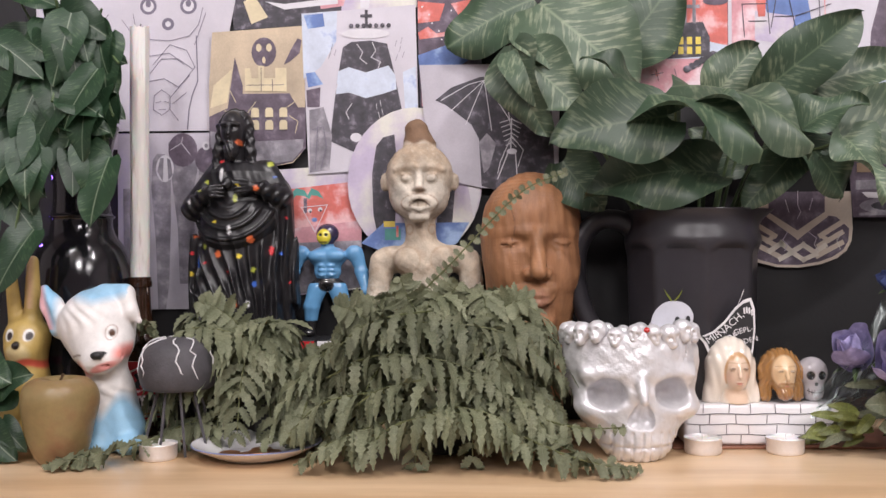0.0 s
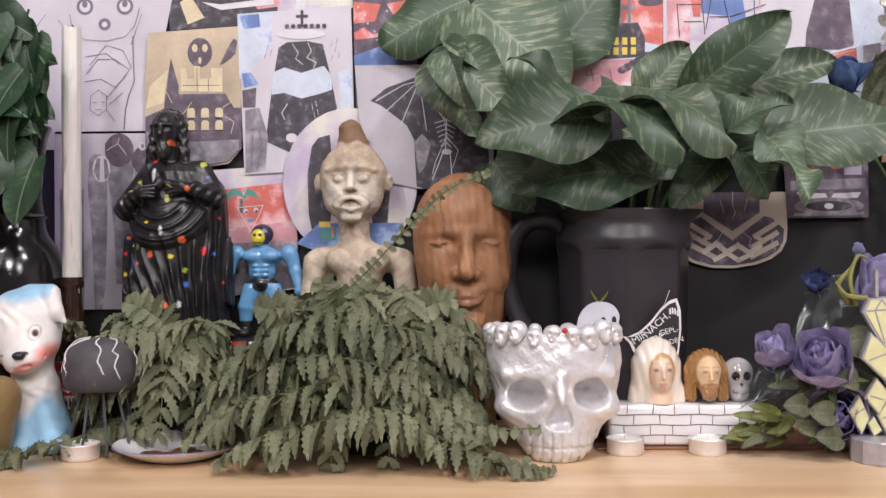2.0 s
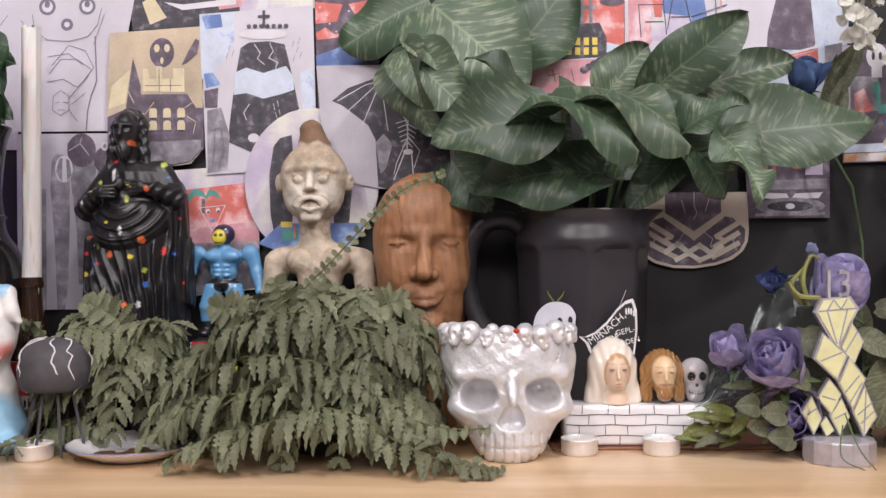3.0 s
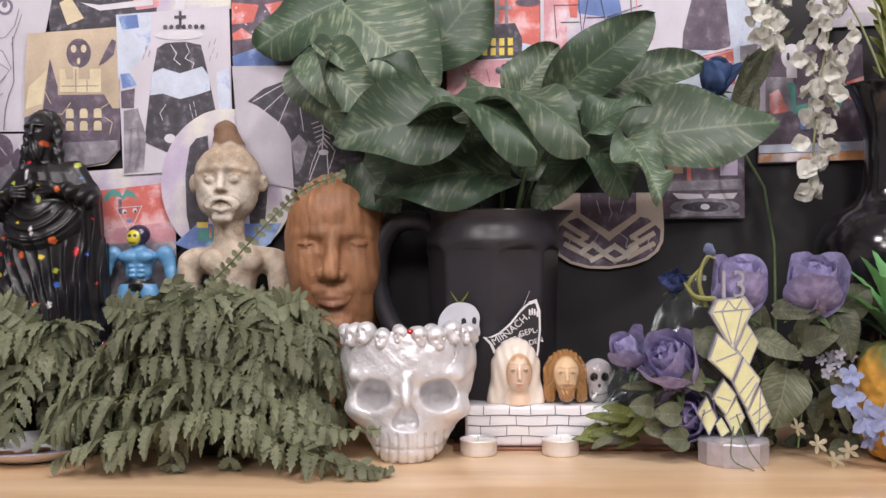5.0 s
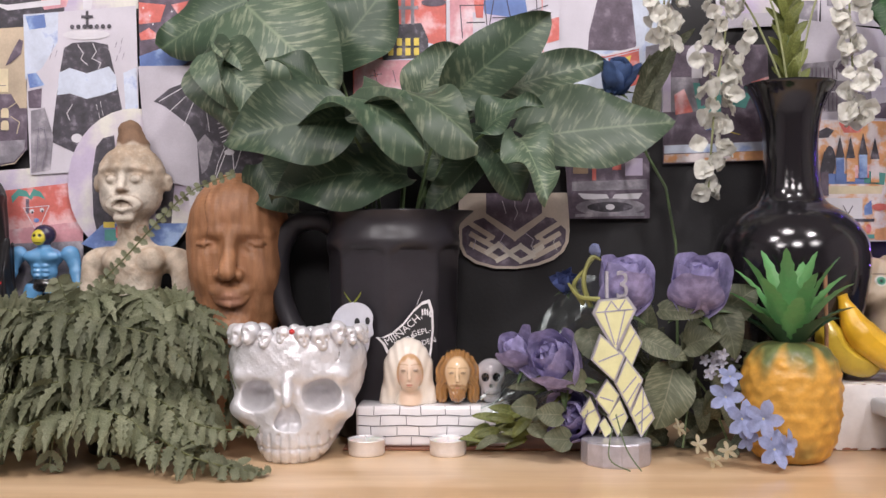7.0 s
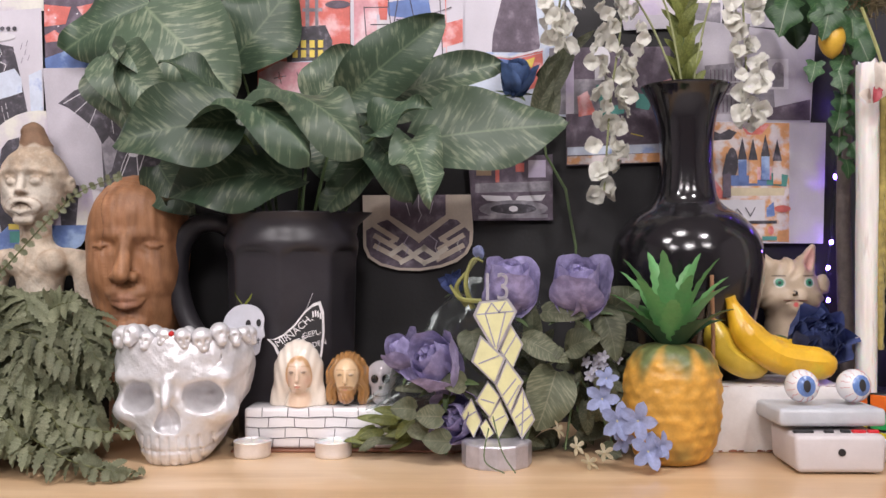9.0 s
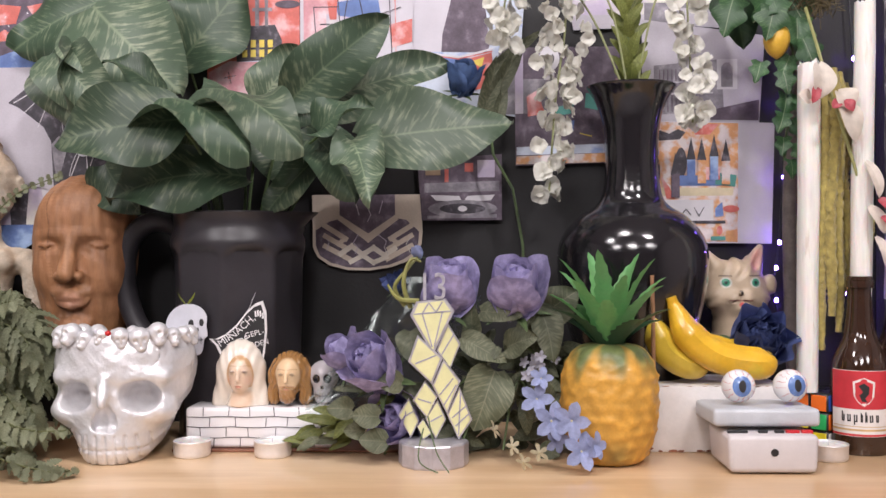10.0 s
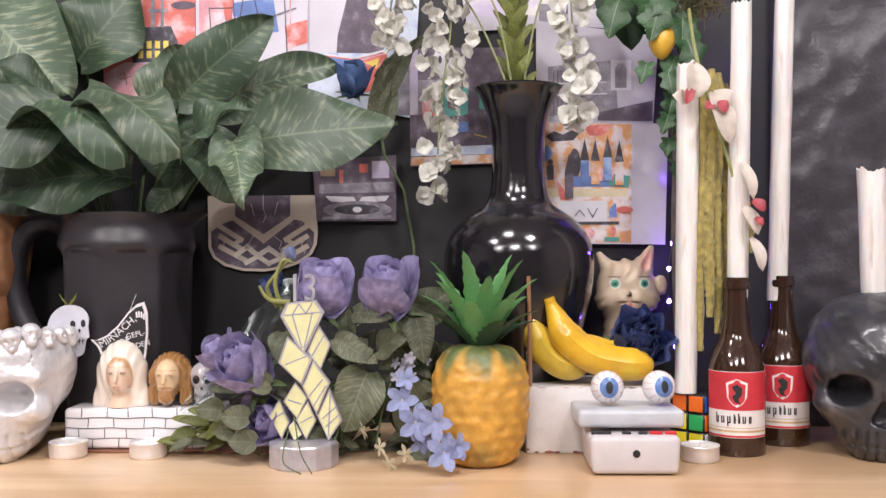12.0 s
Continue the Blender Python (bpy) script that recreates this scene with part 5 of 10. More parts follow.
def little_skull_paint(x, y, z):
    c = Coat(x, (0.46, 0.43, 0.45))
    for u in (-0.0058, 0.0058):
        c.on(near(np.hypot((x - u) * 1.15, z - 0.0275) - 0.0046, 0.0008) * (y < -0.006), (0.012, 0.012, 0.014))
    c.on(near(np.hypot(np.abs(x) * 1.4 - 0.0008, (z - 0.0185) * 0.8) - 0.0015, 0.0006) * (y < -0.006), (0.015, 0.015, 0.015))
    grin = np.abs(z - 0.0095 - 30 * x ** 2) - 0.0005
    teeth = np.maximum(np.abs(np.mod(x + 0.05, 0.0026) - 0.0013) - 0.0003, np.abs(z - 0.0095 - 30 * x ** 2) - 0.0028)
    c.on(near(np.minimum(grin, teeth), 0.0006) * (np.abs(x) < 0.0085) * (y < -0.004), (0.015, 0.015, 0.015))
    return c.c


GLAZED = mat("glazed_painted_china", (1, 1, 1), 0.12, 0.08, 40, 400, 0.0, paint=True, coat=0.8)
heads = "glazed heads"
place(body("shaker_head", lady, (-0.034, -0.032, 0.0), (0.034, 0.03, 0.072), 0.0008, GLAZED, lady_paint), (0.2700, 1.006, 0.0445), 0, "glazed china head of a veiled lady", "ornament", heads)
place(body("shaker_head", bearded, (-0.028, -0.03, 0.0), (0.028, 0.025, 0.058), 0.0008, GLAZED, bearded_paint), (0.3215, 1.008, 0.0445), 0, "glazed china head of a bearded man", "ornament", heads)
place(body("shaker_head", little_skull, (-0.02, -0.022, 0.0), (0.02, 0.02, 0.049), 0.0008, GLAZED, little_skull_paint), (0.3560, 1.014, 0.0445), 0, "small silver grey skull ornament with painted grin", "ornament", heads)

dish = thing("brick_dish", "white glazed dish with a painted brick pattern", "dish", (0.2965, 1.013, 0.003))
part("trough", block((-0.0790, -0.027, 0.0), (0.0790, 0.030, 0.0415), 0.004, segments=3), CHINA, dish)
JOINT = mat("dark_joint_paint", (0.06, 0.055, 0.07), 0.4, 0.2)
bm = bmesh.new()
rng = random.Random(5)
for r in range(4):
    z = 0.0005 + 0.0105 * r
    if r:
        pts = [(-0.077 + 0.0154 * i, -0.0273, z + 0.0006 * math.sin(i * 2 + r)) for i in range(11)]
        tube(pts, 0.00045, 4, bm)
    off = 0.014 if r % 2 else 0.0
    for i in range(7):
        x = -0.077 + off + 0.026 * i + rng.uniform(-0.003, 0.003)
        if abs(x) < 0.076:
            tube([(x, -0.0273, z + 0.0008), (x + rng.uniform(-0.001, 0.001), -0.0273, z + 0.0098)], 0.00045, 4, bm)
part("joints", bm, JOINT, dish, "hand-painted dark brick joints")
COPPER = mat("copper_brown_tray", (0.30, 0.13, 0.08), 0.35, 0.25, 40, 300, 0.05, metal=0.4)
tray = link_mesh("tray", block((0.205, 0.980, 0.0), (0.470, 1.075, 0.0028), 0.0012), COPPER)
tagged(tray, "thin copper brown tray under the brick dish", "tray")


# apple, plate with coins, dark ball on legs
GOURD = mat("dull_ochre_fruit", (0.34, 0.25, 0.11), 0.38, 0.35, 22, 150, 0.12, second=(0.24, 0.12, 0.06), spot=(0.42, 0.66))
apple = thing("apple", "dull ochre and brown artificial apple", "apple", (-0.4005, 0.925, 0.0))
part("flesh", lathe(smooth_profile([(0.0, 0.006), (0.010, 0.001), (0.018, 0.0), (0.026, 0.012), (0.0325, 0.034), (0.0358, 0.058), (0.0335, 0.074), (0.023, 0.0820), (0.010, 0.0800), (0.0, 0.072)], 6), 40, wobble=0.05), GOURD, apple)
part("stem", tube([(0, 0, 0.072), (0.001, 0, 0.080), (0.004, 0, 0.086)], 0.0014, 6), mat("brown_stem", (0.10, 0.06, 0.03), 0.7, 0.3), apple)

plate = thing("plate", "small white china plate with brown coins", "plate", (-0.2135, 0.952, 0.0))
part("china", lathe([(0.0, 0.001), (0.036, 0.0), (0.038, 0.0015), (0.050, 0.006), (0.0625, 0.0128), (0.0642, 0.0140), (0.0636, 0.0150), (0.0615, 0.0145), (0.050, 0.0090), (0.038, 0.0045), (0.0, 0.0042)], 64), CHINA, plate)
RIM_BLUE = mat("blue_rim_line", (0.20, 0.22, 0.38), 0.3, 0.1)
part("rim_line", lathe([(0.0634, 0.01525), (0.0642, 0.01465), (0.0644, 0.0142)], 64), RIM_BLUE, plate, "thin blue line round the rim")
COIN = mat("copper_coin", (0.33, 0.15, 0.07), 0.35, 0.3, 200, 900, 0.2, metal=0.7)
for i, (x, y, r, z) in enumerate(((-0.024, -0.014, 0.0105, 0.0), (-0.004, -0.020, 0.0110, 0.0), (0.004, 0.004, 0.0105, 0.0), (0.006, -0.016, 0.0105, 0.0018), (0.016, -0.008, 0.010, 0.0))):
    c = turned("coin", "brown copper coin lying on the plate", "coin", (-0.2135 + x, 0.952 + y, 0.0048 + z), [(0, 0), (r, 0), (r + 0.0003, 0.0004), (r + 0.0003, 0.0014), (r, 0.0018), (r - 0.001, 0.0015), (0, 0.0015)], COIN, 28, "coins on the plate")

DARK_CLAY = mat("charcoal_clay", (0.075, 0.07, 0.078), 0.65, 0.3, 50, 300, 0.2)
ball = thing("storm_cloud_ball", "charcoal ball with white lightning lines on thin wire legs", "ornament", (-0.299, 0.974, 0.0))
part("cloud", lathe(smooth_profile([(0.0, 0.066), (0.020, 0.064), (0.034, 0.0655), (0.0385, 0.076), (0.0385, 0.090), (0.033, 0.106), (0.021, 0.115), (0.0, 0.1175)], 6), 44, wobble=0.03), DARK_CLAY, ball)
for i in range(9):
    a = math.tau * i / 9 + 0.2
    part("leg", tube([(0.020 * math.cos(a), 0.020 * math.sin(a), 0.068), (0.037 * math.cos(a + 0.1), 0.037 * math.sin(a + 0.1), 0.001)], 0.0015, 6), DARK_CLAY, ball)
rng = random.Random(11)
for i in range(7):
    a = math.radians(-150 + 40 * i)
    pts, az, el = [], a, 80
    for k in range(11):
        rr = 0.0385 * max(0.06, math.cos(radians(el))) ** 0.55 + 0.0006
        zz = 0.087 + 0.0305 * math.sin(radians(el))
        p = Vector((math.sin(az), -math.cos(az), 0)) * min(rr, 0.0392)
        pts.append((p.x, p.y, zz))
        el -= 10.5
        az += rng.choice((-1, 1)) * rng.uniform(0.03, 0.17)
    part("lightning_line", tube(pts, 0.0008, 5), CHALK, ball, "white painted lightning line")


# pineapple, bananas, box, controller with eyeballs
pine = thing("pineapple", "artificial pineapple with orange body and green crown", "pineapple", (0.6435, 0.945, 0.0))
bm = bmesh.new()
prof = smooth_profile([(0.0, 0.003), (0.022, 0.0), (0.034, 0.006), (0.043, 0.028), (0.0465, 0.058), (0.045, 0.086), (0.037, 0.104), (0.024, 0.1125), (0.0, 0.114)], 12)
N, rows = 120, []
for r, z in prof:
    ring = []
    for i in range(N):
        a = math.tau * i / N
        u, v = a * 15 / math.tau, z / 0.0125
        p, q = (u + v * 0.5) % 1 - 0.5, (v * 0.98 - u * 0.0) % 1 - 0.5
        pp = (u + math.floor(v) * 0.5) % 1 - 0.5
        b = max(0.0, 1 - (abs(pp) ** 2 * 4.2 + abs(q) ** 2 * 4.0))
        k = r + (0.0009 * b + 0.0010 * max(0, 1 - (pp * pp + (q - 0.1) ** 2) * 60) + 0.0012 * noise.noise((u * 2, v * 2, 0))) * (1 if r > 0.02 else r / 0.02)
        ring.append(bm.verts.new((k * math.cos(a), k * math.sin(a), z)))
    rows.append(ring)
for a, b in zip(rows, rows[1:]):
    for i in range(N):
        bm.faces.new((a[i], a[(i + 1) % N], b[(i + 1) % N], b[i]))
ob = part("fruit", bm, None, pine)
me = ob.data
co = np.empty(len(me.vertices) * 3)
me.vertices.foreach_get("co", co)
co = co.reshape(-1, 3)
wav = 0.008 * np.sin(np.arctan2(co[:, 1], co[:, 0]) * 7) + 0.005 * np.sin(np.arctan2(co[:, 1], co[:, 0]) * 13 + 1)
top = np.clip((co[:, 2] + wav - 0.088) / 0.02, 0, 1)[:, None]
col = np.array((0.78, 0.41, 0.07)) * (1 - top) + np.array((0.16, 0.20, 0.07)) * top
low = (np.clip(1.2 - np.hypot(co[:, 0] - 0.002, co[:, 2] - 0.012) / 0.016, 0, 1) * (co[:, 1] < 0))[:, None]
col = col * (1 - 0.7 * low) + np.array((0.20, 0.17, 0.05)) * 0.7 * low
pit = np.clip((np.hypot(co[:, 0], co[:, 1]) - np.interp(co[:, 2], [z for r, z in prof], [r for r, z in prof])) / 0.002, 0, 1)[:, None]
col = col * (0.80 + 0.24 * pit)
c4 = np.ones((len(co), 4))
c4[:, :3] = col
me.color_attributes.new("paint", "FLOAT_COLOR", "POINT").data.foreach_set("color", c4.ravel())
me.materials.clear()
me.materials.append(mat("painted_pineapple", (1, 1, 1), 0.45, 0.25, 70, 350, 0.15, paint=True, coat=0.1))


def blade(bm, base, direction, length, width, curl, ridge=0.3, n=8, teeth=0.0, up=(0, 0, 1), base_w=0.6):
    """A long pointed leaf with a sunk midrib, bending over by curl."""
    d = Vector(direction).normalized()
    side = d.cross(Vector(up))
    side = side.normalized() if side.length > 1e-4 else Vector((1, 0, 0))
    nrm = side.cross(d).normalized()
    p, rows = Vector(base), []
    for i in range(n + 1):
        t = i / n
        w = width * (base_w + (1 - base_w) * min(1, t * 3)) * (1 - t) ** 0.6 * (1 + teeth * (i % 2)) if i < n else 0.0004
        rows.append((bm.verts.new(p - side * w / 2 + nrm * w * ridge), bm.verts.new(p), bm.verts.new(p + side * w / 2 + nrm * w * ridge)))
        ang = curl * (0.4 + 1.2 * t) / n
        d = (d * math.cos(ang) - nrm * math.sin(ang)).normalized()
        nrm = side.cross(d).normalized()
        p = p + d * (length / n)
    for a, b in zip(rows, rows[1:]):
        bm.faces.new((a[0], a[1], b[1], b[0]))
        bm.faces.new((a[1], a[2], b[2], b[1]))


CROWN = mat("green_plastic_leaf", (0.20, 0.46, 0.17), 0.45, 0.25, 60, 300, 0.05, trans=0.3, second=(0.15, 0.40, 0.14), spot=(0.45, 0.6))
CROWN_DARK = mat("dark_green_plastic_leaf", (0.035, 0.09, 0.045), 0.45, 0.25, 60, 300, 0.05, trans=0.1)
rng = random.Random(3)
for k in range(22):
    a = math.tau * k * 0.382 + 0.3
    lvl = k / 22
    out = 0.95 - 0.85 * lvl
    bm = bmesh.new()
    blade(bm, (0.010 * math.cos(a), 0.010 * math.sin(a), 0.108 + 0.014 * lvl), (out * math.cos(a), out * math.sin(a), 1.0), 0.060 + 0.030 * lvl + rng.uniform(-0.006, 0.006), 0.025, 0.35 + 0.45 * out, 0.18, 14, 0.28)
    part("crown_leaf", bm, CROWN_DARK if k < 6 else CROWN, pine)

BANANA = mat("waxy_yellow_skin", (0.80, 0.46, 0.03), 0.3, 0.2, 30, 250, 0.04, coat=0.3, second=(0.66, 0.48, 0.05), spot=(0.55, 0.7))
BANANA_GREEN = mat("waxy_greenish_yellow_skin", (0.66, 0.46, 0.05), 0.32, 0.2, 30, 250, 0.04, coat=0.3)


def banana(pts, fat, label, material):
    line = spline(pts, 8)
    bm = bmesh.new()
    n, rings, side = 14, [], None
    for i, p in enumerate(line):
        t = i / (len(line) - 1)
        d = (line[min(i + 1, len(line) - 1)] - line[max(i - 1, 0)]).normalized()
        side = d.cross(Vector((0, 1, 0))).normalized()
        up = d.cross(side)
        r = fat * (0.34 + 0.66 * min(1, max(0, (t - 0.10) / 0.28)) ** 1.3) * (1 - max(0, (t - 0.80) / 0.20) ** 2 * 0.75)
        rings.append([bm.verts.new(p + (side * math.cos(math.tau * k / n) + up * math.sin(math.tau * k / n)) * r * (1 + 0.05 * math.cos(5 * math.tau * k / n))) for k in range(n)])
    for a, b in zip(rings, rings[1:]):
        for k in range(n):
            bm.faces.new((a[k], a[(k + 1) % n], b[(k + 1) % n], b[k]))
    for ring in (rings[0][::-1], rings[-1]):
        bm.faces.new(ring)
    bmesh.ops.recalc_face_normals(bm, faces=bm.faces)
    return tagged(link_mesh("banana", bm, material), label, "banana", "bananas")


banana([(0.696, 1.008, 0.1426), (0.698, 1.008, 0.127), (0.7077, 1.006, 0.1026), (0.7262, 1.004, 0.088), (0.7526, 1.002, 0.0831)], 0.0155, "greenish yellow artificial banana on a white box", BANANA_GREEN)
banana([(0.7136, 1.0, 0.1553), (0.7185, 1.0, 0.1416), (0.7321, 0.996, 0.1143), (0.7584, 0.992, 0.0948), (0.7945, 0.992, 0.088), (0.8179, 0.994, 0.089)], 0.0165, "ripe yellow artificial banana on a white box", BANANA)
banana([(0.7848, 1.024, 0.1055), (0.7633, 1.024, 0.1036), (0.7419, 1.024, 0.0948), (0.7262, 1.025, 0.087)], 0.0150, "yellow artificial banana behind two others", BANANA)
STICK = mat("brown_stick", (0.33, 0.17, 0.09), 0.6, 0.2)
tagged(link_mesh("incense_stick", tube([(0.6940, 0.989, 0.0668), (0.6935, 0.9875, 0.12), (0.6925, 0.987, 0.178)], 0.0021, 8), STICK), "thin brown incense stick standing on a white box", "incense stick")

WHITE_CHIP = mat("chipped_white_paint", (0.78, 0.75, 0.74), 0.5, 0.12, 30, 300, 0.12)
RUST = mat("bare_reddish_wood", (0.35, 0.15, 0.09), 0.7, 0.3, 120, 500, 0.2)
box = thing("wooden_box", "white painted wooden box with chipped edges", "box", (0.0, 0.0, 0.0))
part("board", block((0.6895, 0.985, 0.0), (0.8240, 1.075, 0.0665), 0.0015), WHITE_CHIP, box)
rng = random.Random(8)
for i in range(26):
    x, top = rng.uniform(0.691, 0.82), rng.random() < 0.6
    z = 0.0668 if top else rng.uniform(0.001, 0.002)
    r = rng.uniform(0.0012, 0.0048)
    pts = [(x + r * rng.uniform(0.7, 1.3) * math.cos(a), max(0.0002, min(0.0663, z + 0.4 * r * rng.uniform(0.6, 1.2) * math.sin(a)))) for a in (0, 0.9, 1.8, 2.7, 3.6, 4.5, 5.4)]
    part("chip", slab(pts, 0.9845, 0.9855), RUST, box, smooth=False)
for z, w in ((0.006, 0.006), (0.030, 0.002), (0.055, 0.003), (0.063, 0.004)):
    bm = slab([(0, 0), (w * 0.5, 0.002), (0.3 * w, 0.5 * w), (0, 0.6 * w)], 0.9843, 0.9855)
    bmesh.ops.translate(bm, verts=bm.verts, vec=(0.6897, 0, z - 0.004))
    part("chip", bm, RUST, box, smooth=False)

GREY_PLASTIC = mat("pale_grey_plastic", (0.60, 0.56, 0.57), 0.45, 0.08, 40, 500, 0.04)
LID_PLASTIC = mat("bluish_grey_lid", (0.52, 0.54, 0.58), 0.35, 0.12, 40, 500, 0.04)
case = thing("hinged_case", "pale grey plastic hinged case, half open like jaws", "case", (0.7835, 0.888, 0.0))
bm = block((-0.0415, 0.0, 0.0015), (0.0405, 0.075, 0.036), 0.005, segments=3)
for v in bm.verts:
    v.co.x *= 1 - 0.05 * max(0, (0.02 - v.co.z) / 0.02)
part("lower_shell", bm, GREY_PLASTIC, case)
bm = block((-0.050, -0.001, 0.0), (0.0475, 0.075, 0.0165), 0.004, segments=3)
bmesh.ops.rotate(bm, verts=bm.verts, cent=(0, 0.075, 0), matrix=Matrix.Rotation(radians(-2), 3, "X"))
bmesh.ops.translate(bm, verts=bm.verts, vec=(0, 0.018, 0.0378))
part("lid", bm, LID_PLASTIC, case)
part("hinge_block", block((-0.032, 0.045, 0.034), (0.032, 0.072, 0.046), 0.002), GREY_PLASTIC, case)
for x, w, k in ((-0.030, 0.018, CUBE_BLACK), (-0.007, 0.008, CUBE_BLACK), (0.008, 0.008, CUBE_BLACK), (0.020, 0.012, STICKERS[4]), (0.033, 0.010, STICKERS[4])):
    part("button", block((x - w / 2, 0.010, 0.0355), (x + w / 2, 0.016, 0.0385), 0.0008), k, case, "small coloured button")
bm = lathe([(0, -0.0004), (0.0033, -0.0004), (0.0035, 0.0006), (0, 0.0006)], 20)
bmesh.ops.rotate(bm, verts=bm.verts, cent=(0, 0, 0), matrix=Matrix.Rotation(radians(90), 3, "X"))
bmesh.ops.translate(bm, verts=bm.verts, vec=(0.0, -0.0001, 0.0205))
part("socket", bm, CUBE_BLACK, case, "small black round socket")

EYE_WHITE = mat("eyeball_white", (0.80, 0.79, 0.80), 0.2, 0.05, 40, 300, 0.0, coat=0.5)
EYE_BLUE = mat("blue_iris", (0.14, 0.25, 0.56), 0.25, 0.3, 300, 900, 0.0, coat=0.5)
VEIN = mat("red_vein", (0.55, 0.10, 0.08), 0.4, 0.2)


def eyeball(at, turn, tip):
    t = thing("eyeball", "toy eyeball with blue iris and red veins on a grey case", "toy eyeball", at, "eyeballs")
    R = 0.0157
    part("white", lathe([(R * math.sin(math.pi * i / 20), -R * math.cos(math.pi * i / 20)) for i in range(21)], 32), EYE_WHITE, t)
    m = Matrix.Rotation(radians(turn), 4, "Z") @ Matrix.Rotation(radians(90 + tip), 4, "X")

    def disc(r, lift, tall=1.0):
        bm = lathe([(0, R + lift)] + [(r * k / 6, math.sqrt(max(0, R * R - (r * k / 6) ** 2)) + lift) for k in range(1, 7)], 32)
        for v in bm.verts:
            v.co.y *= tall
        bmesh.ops.transform(bm, matrix=m, verts=bm.verts)
        return bm

    part("iris", disc(0.0088, 0.0002, 1.12), EYE_BLUE, t)
    part("pupil", disc(0.0034, 0.0005, 1.7), PRINT_BLACK, t)
    rng = random.Random(int(at[0] * 1000))
    bm = bmesh.new()
    for k in range(13):
        a = math.tau * k / 13 + rng.uniform(-0.1, 0.1)
        pts = []
        for s in range(5):
            th = 0.72 + 0.16 * s
            b = a + rng.uniform(-0.10, 0.10)
            q = Vector((math.sin(th) * math.cos(b), math.sin(th) * math.sin(b), math.cos(th))) * (R + 0.0001)
            pts.append(m @ q)
        tube(pts, 0.00022, 4, bm)
    part("veins", bm, VEIN, t)
    return t


eyeball((0.7640, 0.936, 0.0738), 0, -6)
eyeball((0.8130, 0.937, 0.0738), 10, -8)

# ---- plants ----
def leaf_material(name, dark, pale, vein, rough=0.42, amount=(0.52, 0.66), trans=0.15):
    """A leaf with pale streaks that run along its side veins, and a midrib. The mesh carries (along vein, off midrib, seed)."""
    m, t, b = nodes_of(name)
    at = t.nodes.new("ShaderNodeAttribute")
    at.attribute_name = "vein"
    mp = t.nodes.new("ShaderNodeMapping")
    mp.inputs["Scale"].default_value = (30, 2.6, 9)
    t.links.new(at.outputs[1], mp.inputs[0])
    n = t.nodes.new("ShaderNodeTexNoise")
    n.inputs["Scale"].default_value, n.inputs["Detail"].default_value = 1.0, 5.0
    t.links.new(mp.outputs[0], n.inputs[0])
    broad = noise_out(t, 45.0, 3.0)
    mul = t.nodes.new("ShaderNodeMath")
    mul.operation = "ADD"
    t.links.new(n.outputs[0], mul.inputs[0])
    sc = t.nodes.new("ShaderNodeMath")
    sc.operation = "MULTIPLY_ADD"
    sc.inputs[1].default_value, sc.inputs[2].default_value = 0.35, -0.175
    t.links.new(broad, sc.inputs[0])
    t.links.new(sc.outputs[0], mul.inputs[1])
    col = mix_colour(t, "MIX", ramp(t, mul.outputs[0], *amount), dark, pale)
    col = mix_colour(t, "MIX", ramp(t, broad, 0.3, 0.7), mix_colour(t, "MULTIPLY", 1.0, col, (0.75, 0.78, 0.75)), col)
    sep = t.nodes.new("ShaderNodeSeparateColor")
    t.links.new(at.outputs[0], sep.inputs[0])
    rib = t.nodes.new("ShaderNodeMapRange")
    rib.inputs[1].default_value, rib.inputs[2].default_value, rib.inputs[3].default_value, rib.inputs[4].default_value = 0.0, 0.045, 0.7, 0.0
    t.links.new(sep.outputs[1], rib.inputs[0])
    col = mix_colour(t, "MIX", rib.outputs[0], col, vein)
    oi = t.nodes.new("ShaderNodeObjectInfo")
    hsv = t.nodes.new("ShaderNodeHueSaturation")
    v = t.nodes.new("ShaderNodeMapRange")
    v.inputs[3].default_value, v.inputs[4].default_value = 0.8, 1.2
    t.links.new(oi.outputs["Random"], v.inputs[0])
    t.links.new(v.outputs[0], hsv.inputs["Value"])
    t.links.new(col, hsv.inputs["Color"])
    col = hsv.outputs[0]
    t.links.new(col, b.inputs["Base Color"])
    b.inputs["Roughness"].default_value = rough
    k = t.nodes.new("ShaderNodeBump")
    k.inputs["Strength"].default_value, k.inputs["Distance"].default_value = 0.25, 0.002
    t.links.new(n.outputs[0], k.inputs["Height"])
    t.links.new(k.outputs[0], b.inputs["Normal"])
    tr = t.nodes.new("ShaderNodeBsdfTranslucent")
    t.links.new(col, tr.inputs[0])
    mx = t.nodes.new("ShaderNodeMixShader")
    mx.inputs[0].default_value = trans
    t.links.new(b.outputs[0], mx.inputs[1])
    t.links.new(tr.outputs[0], mx.inputs[2])
    t.links.new(mx.outputs[0], t.nodes["Material Output"].inputs[0])
    return m


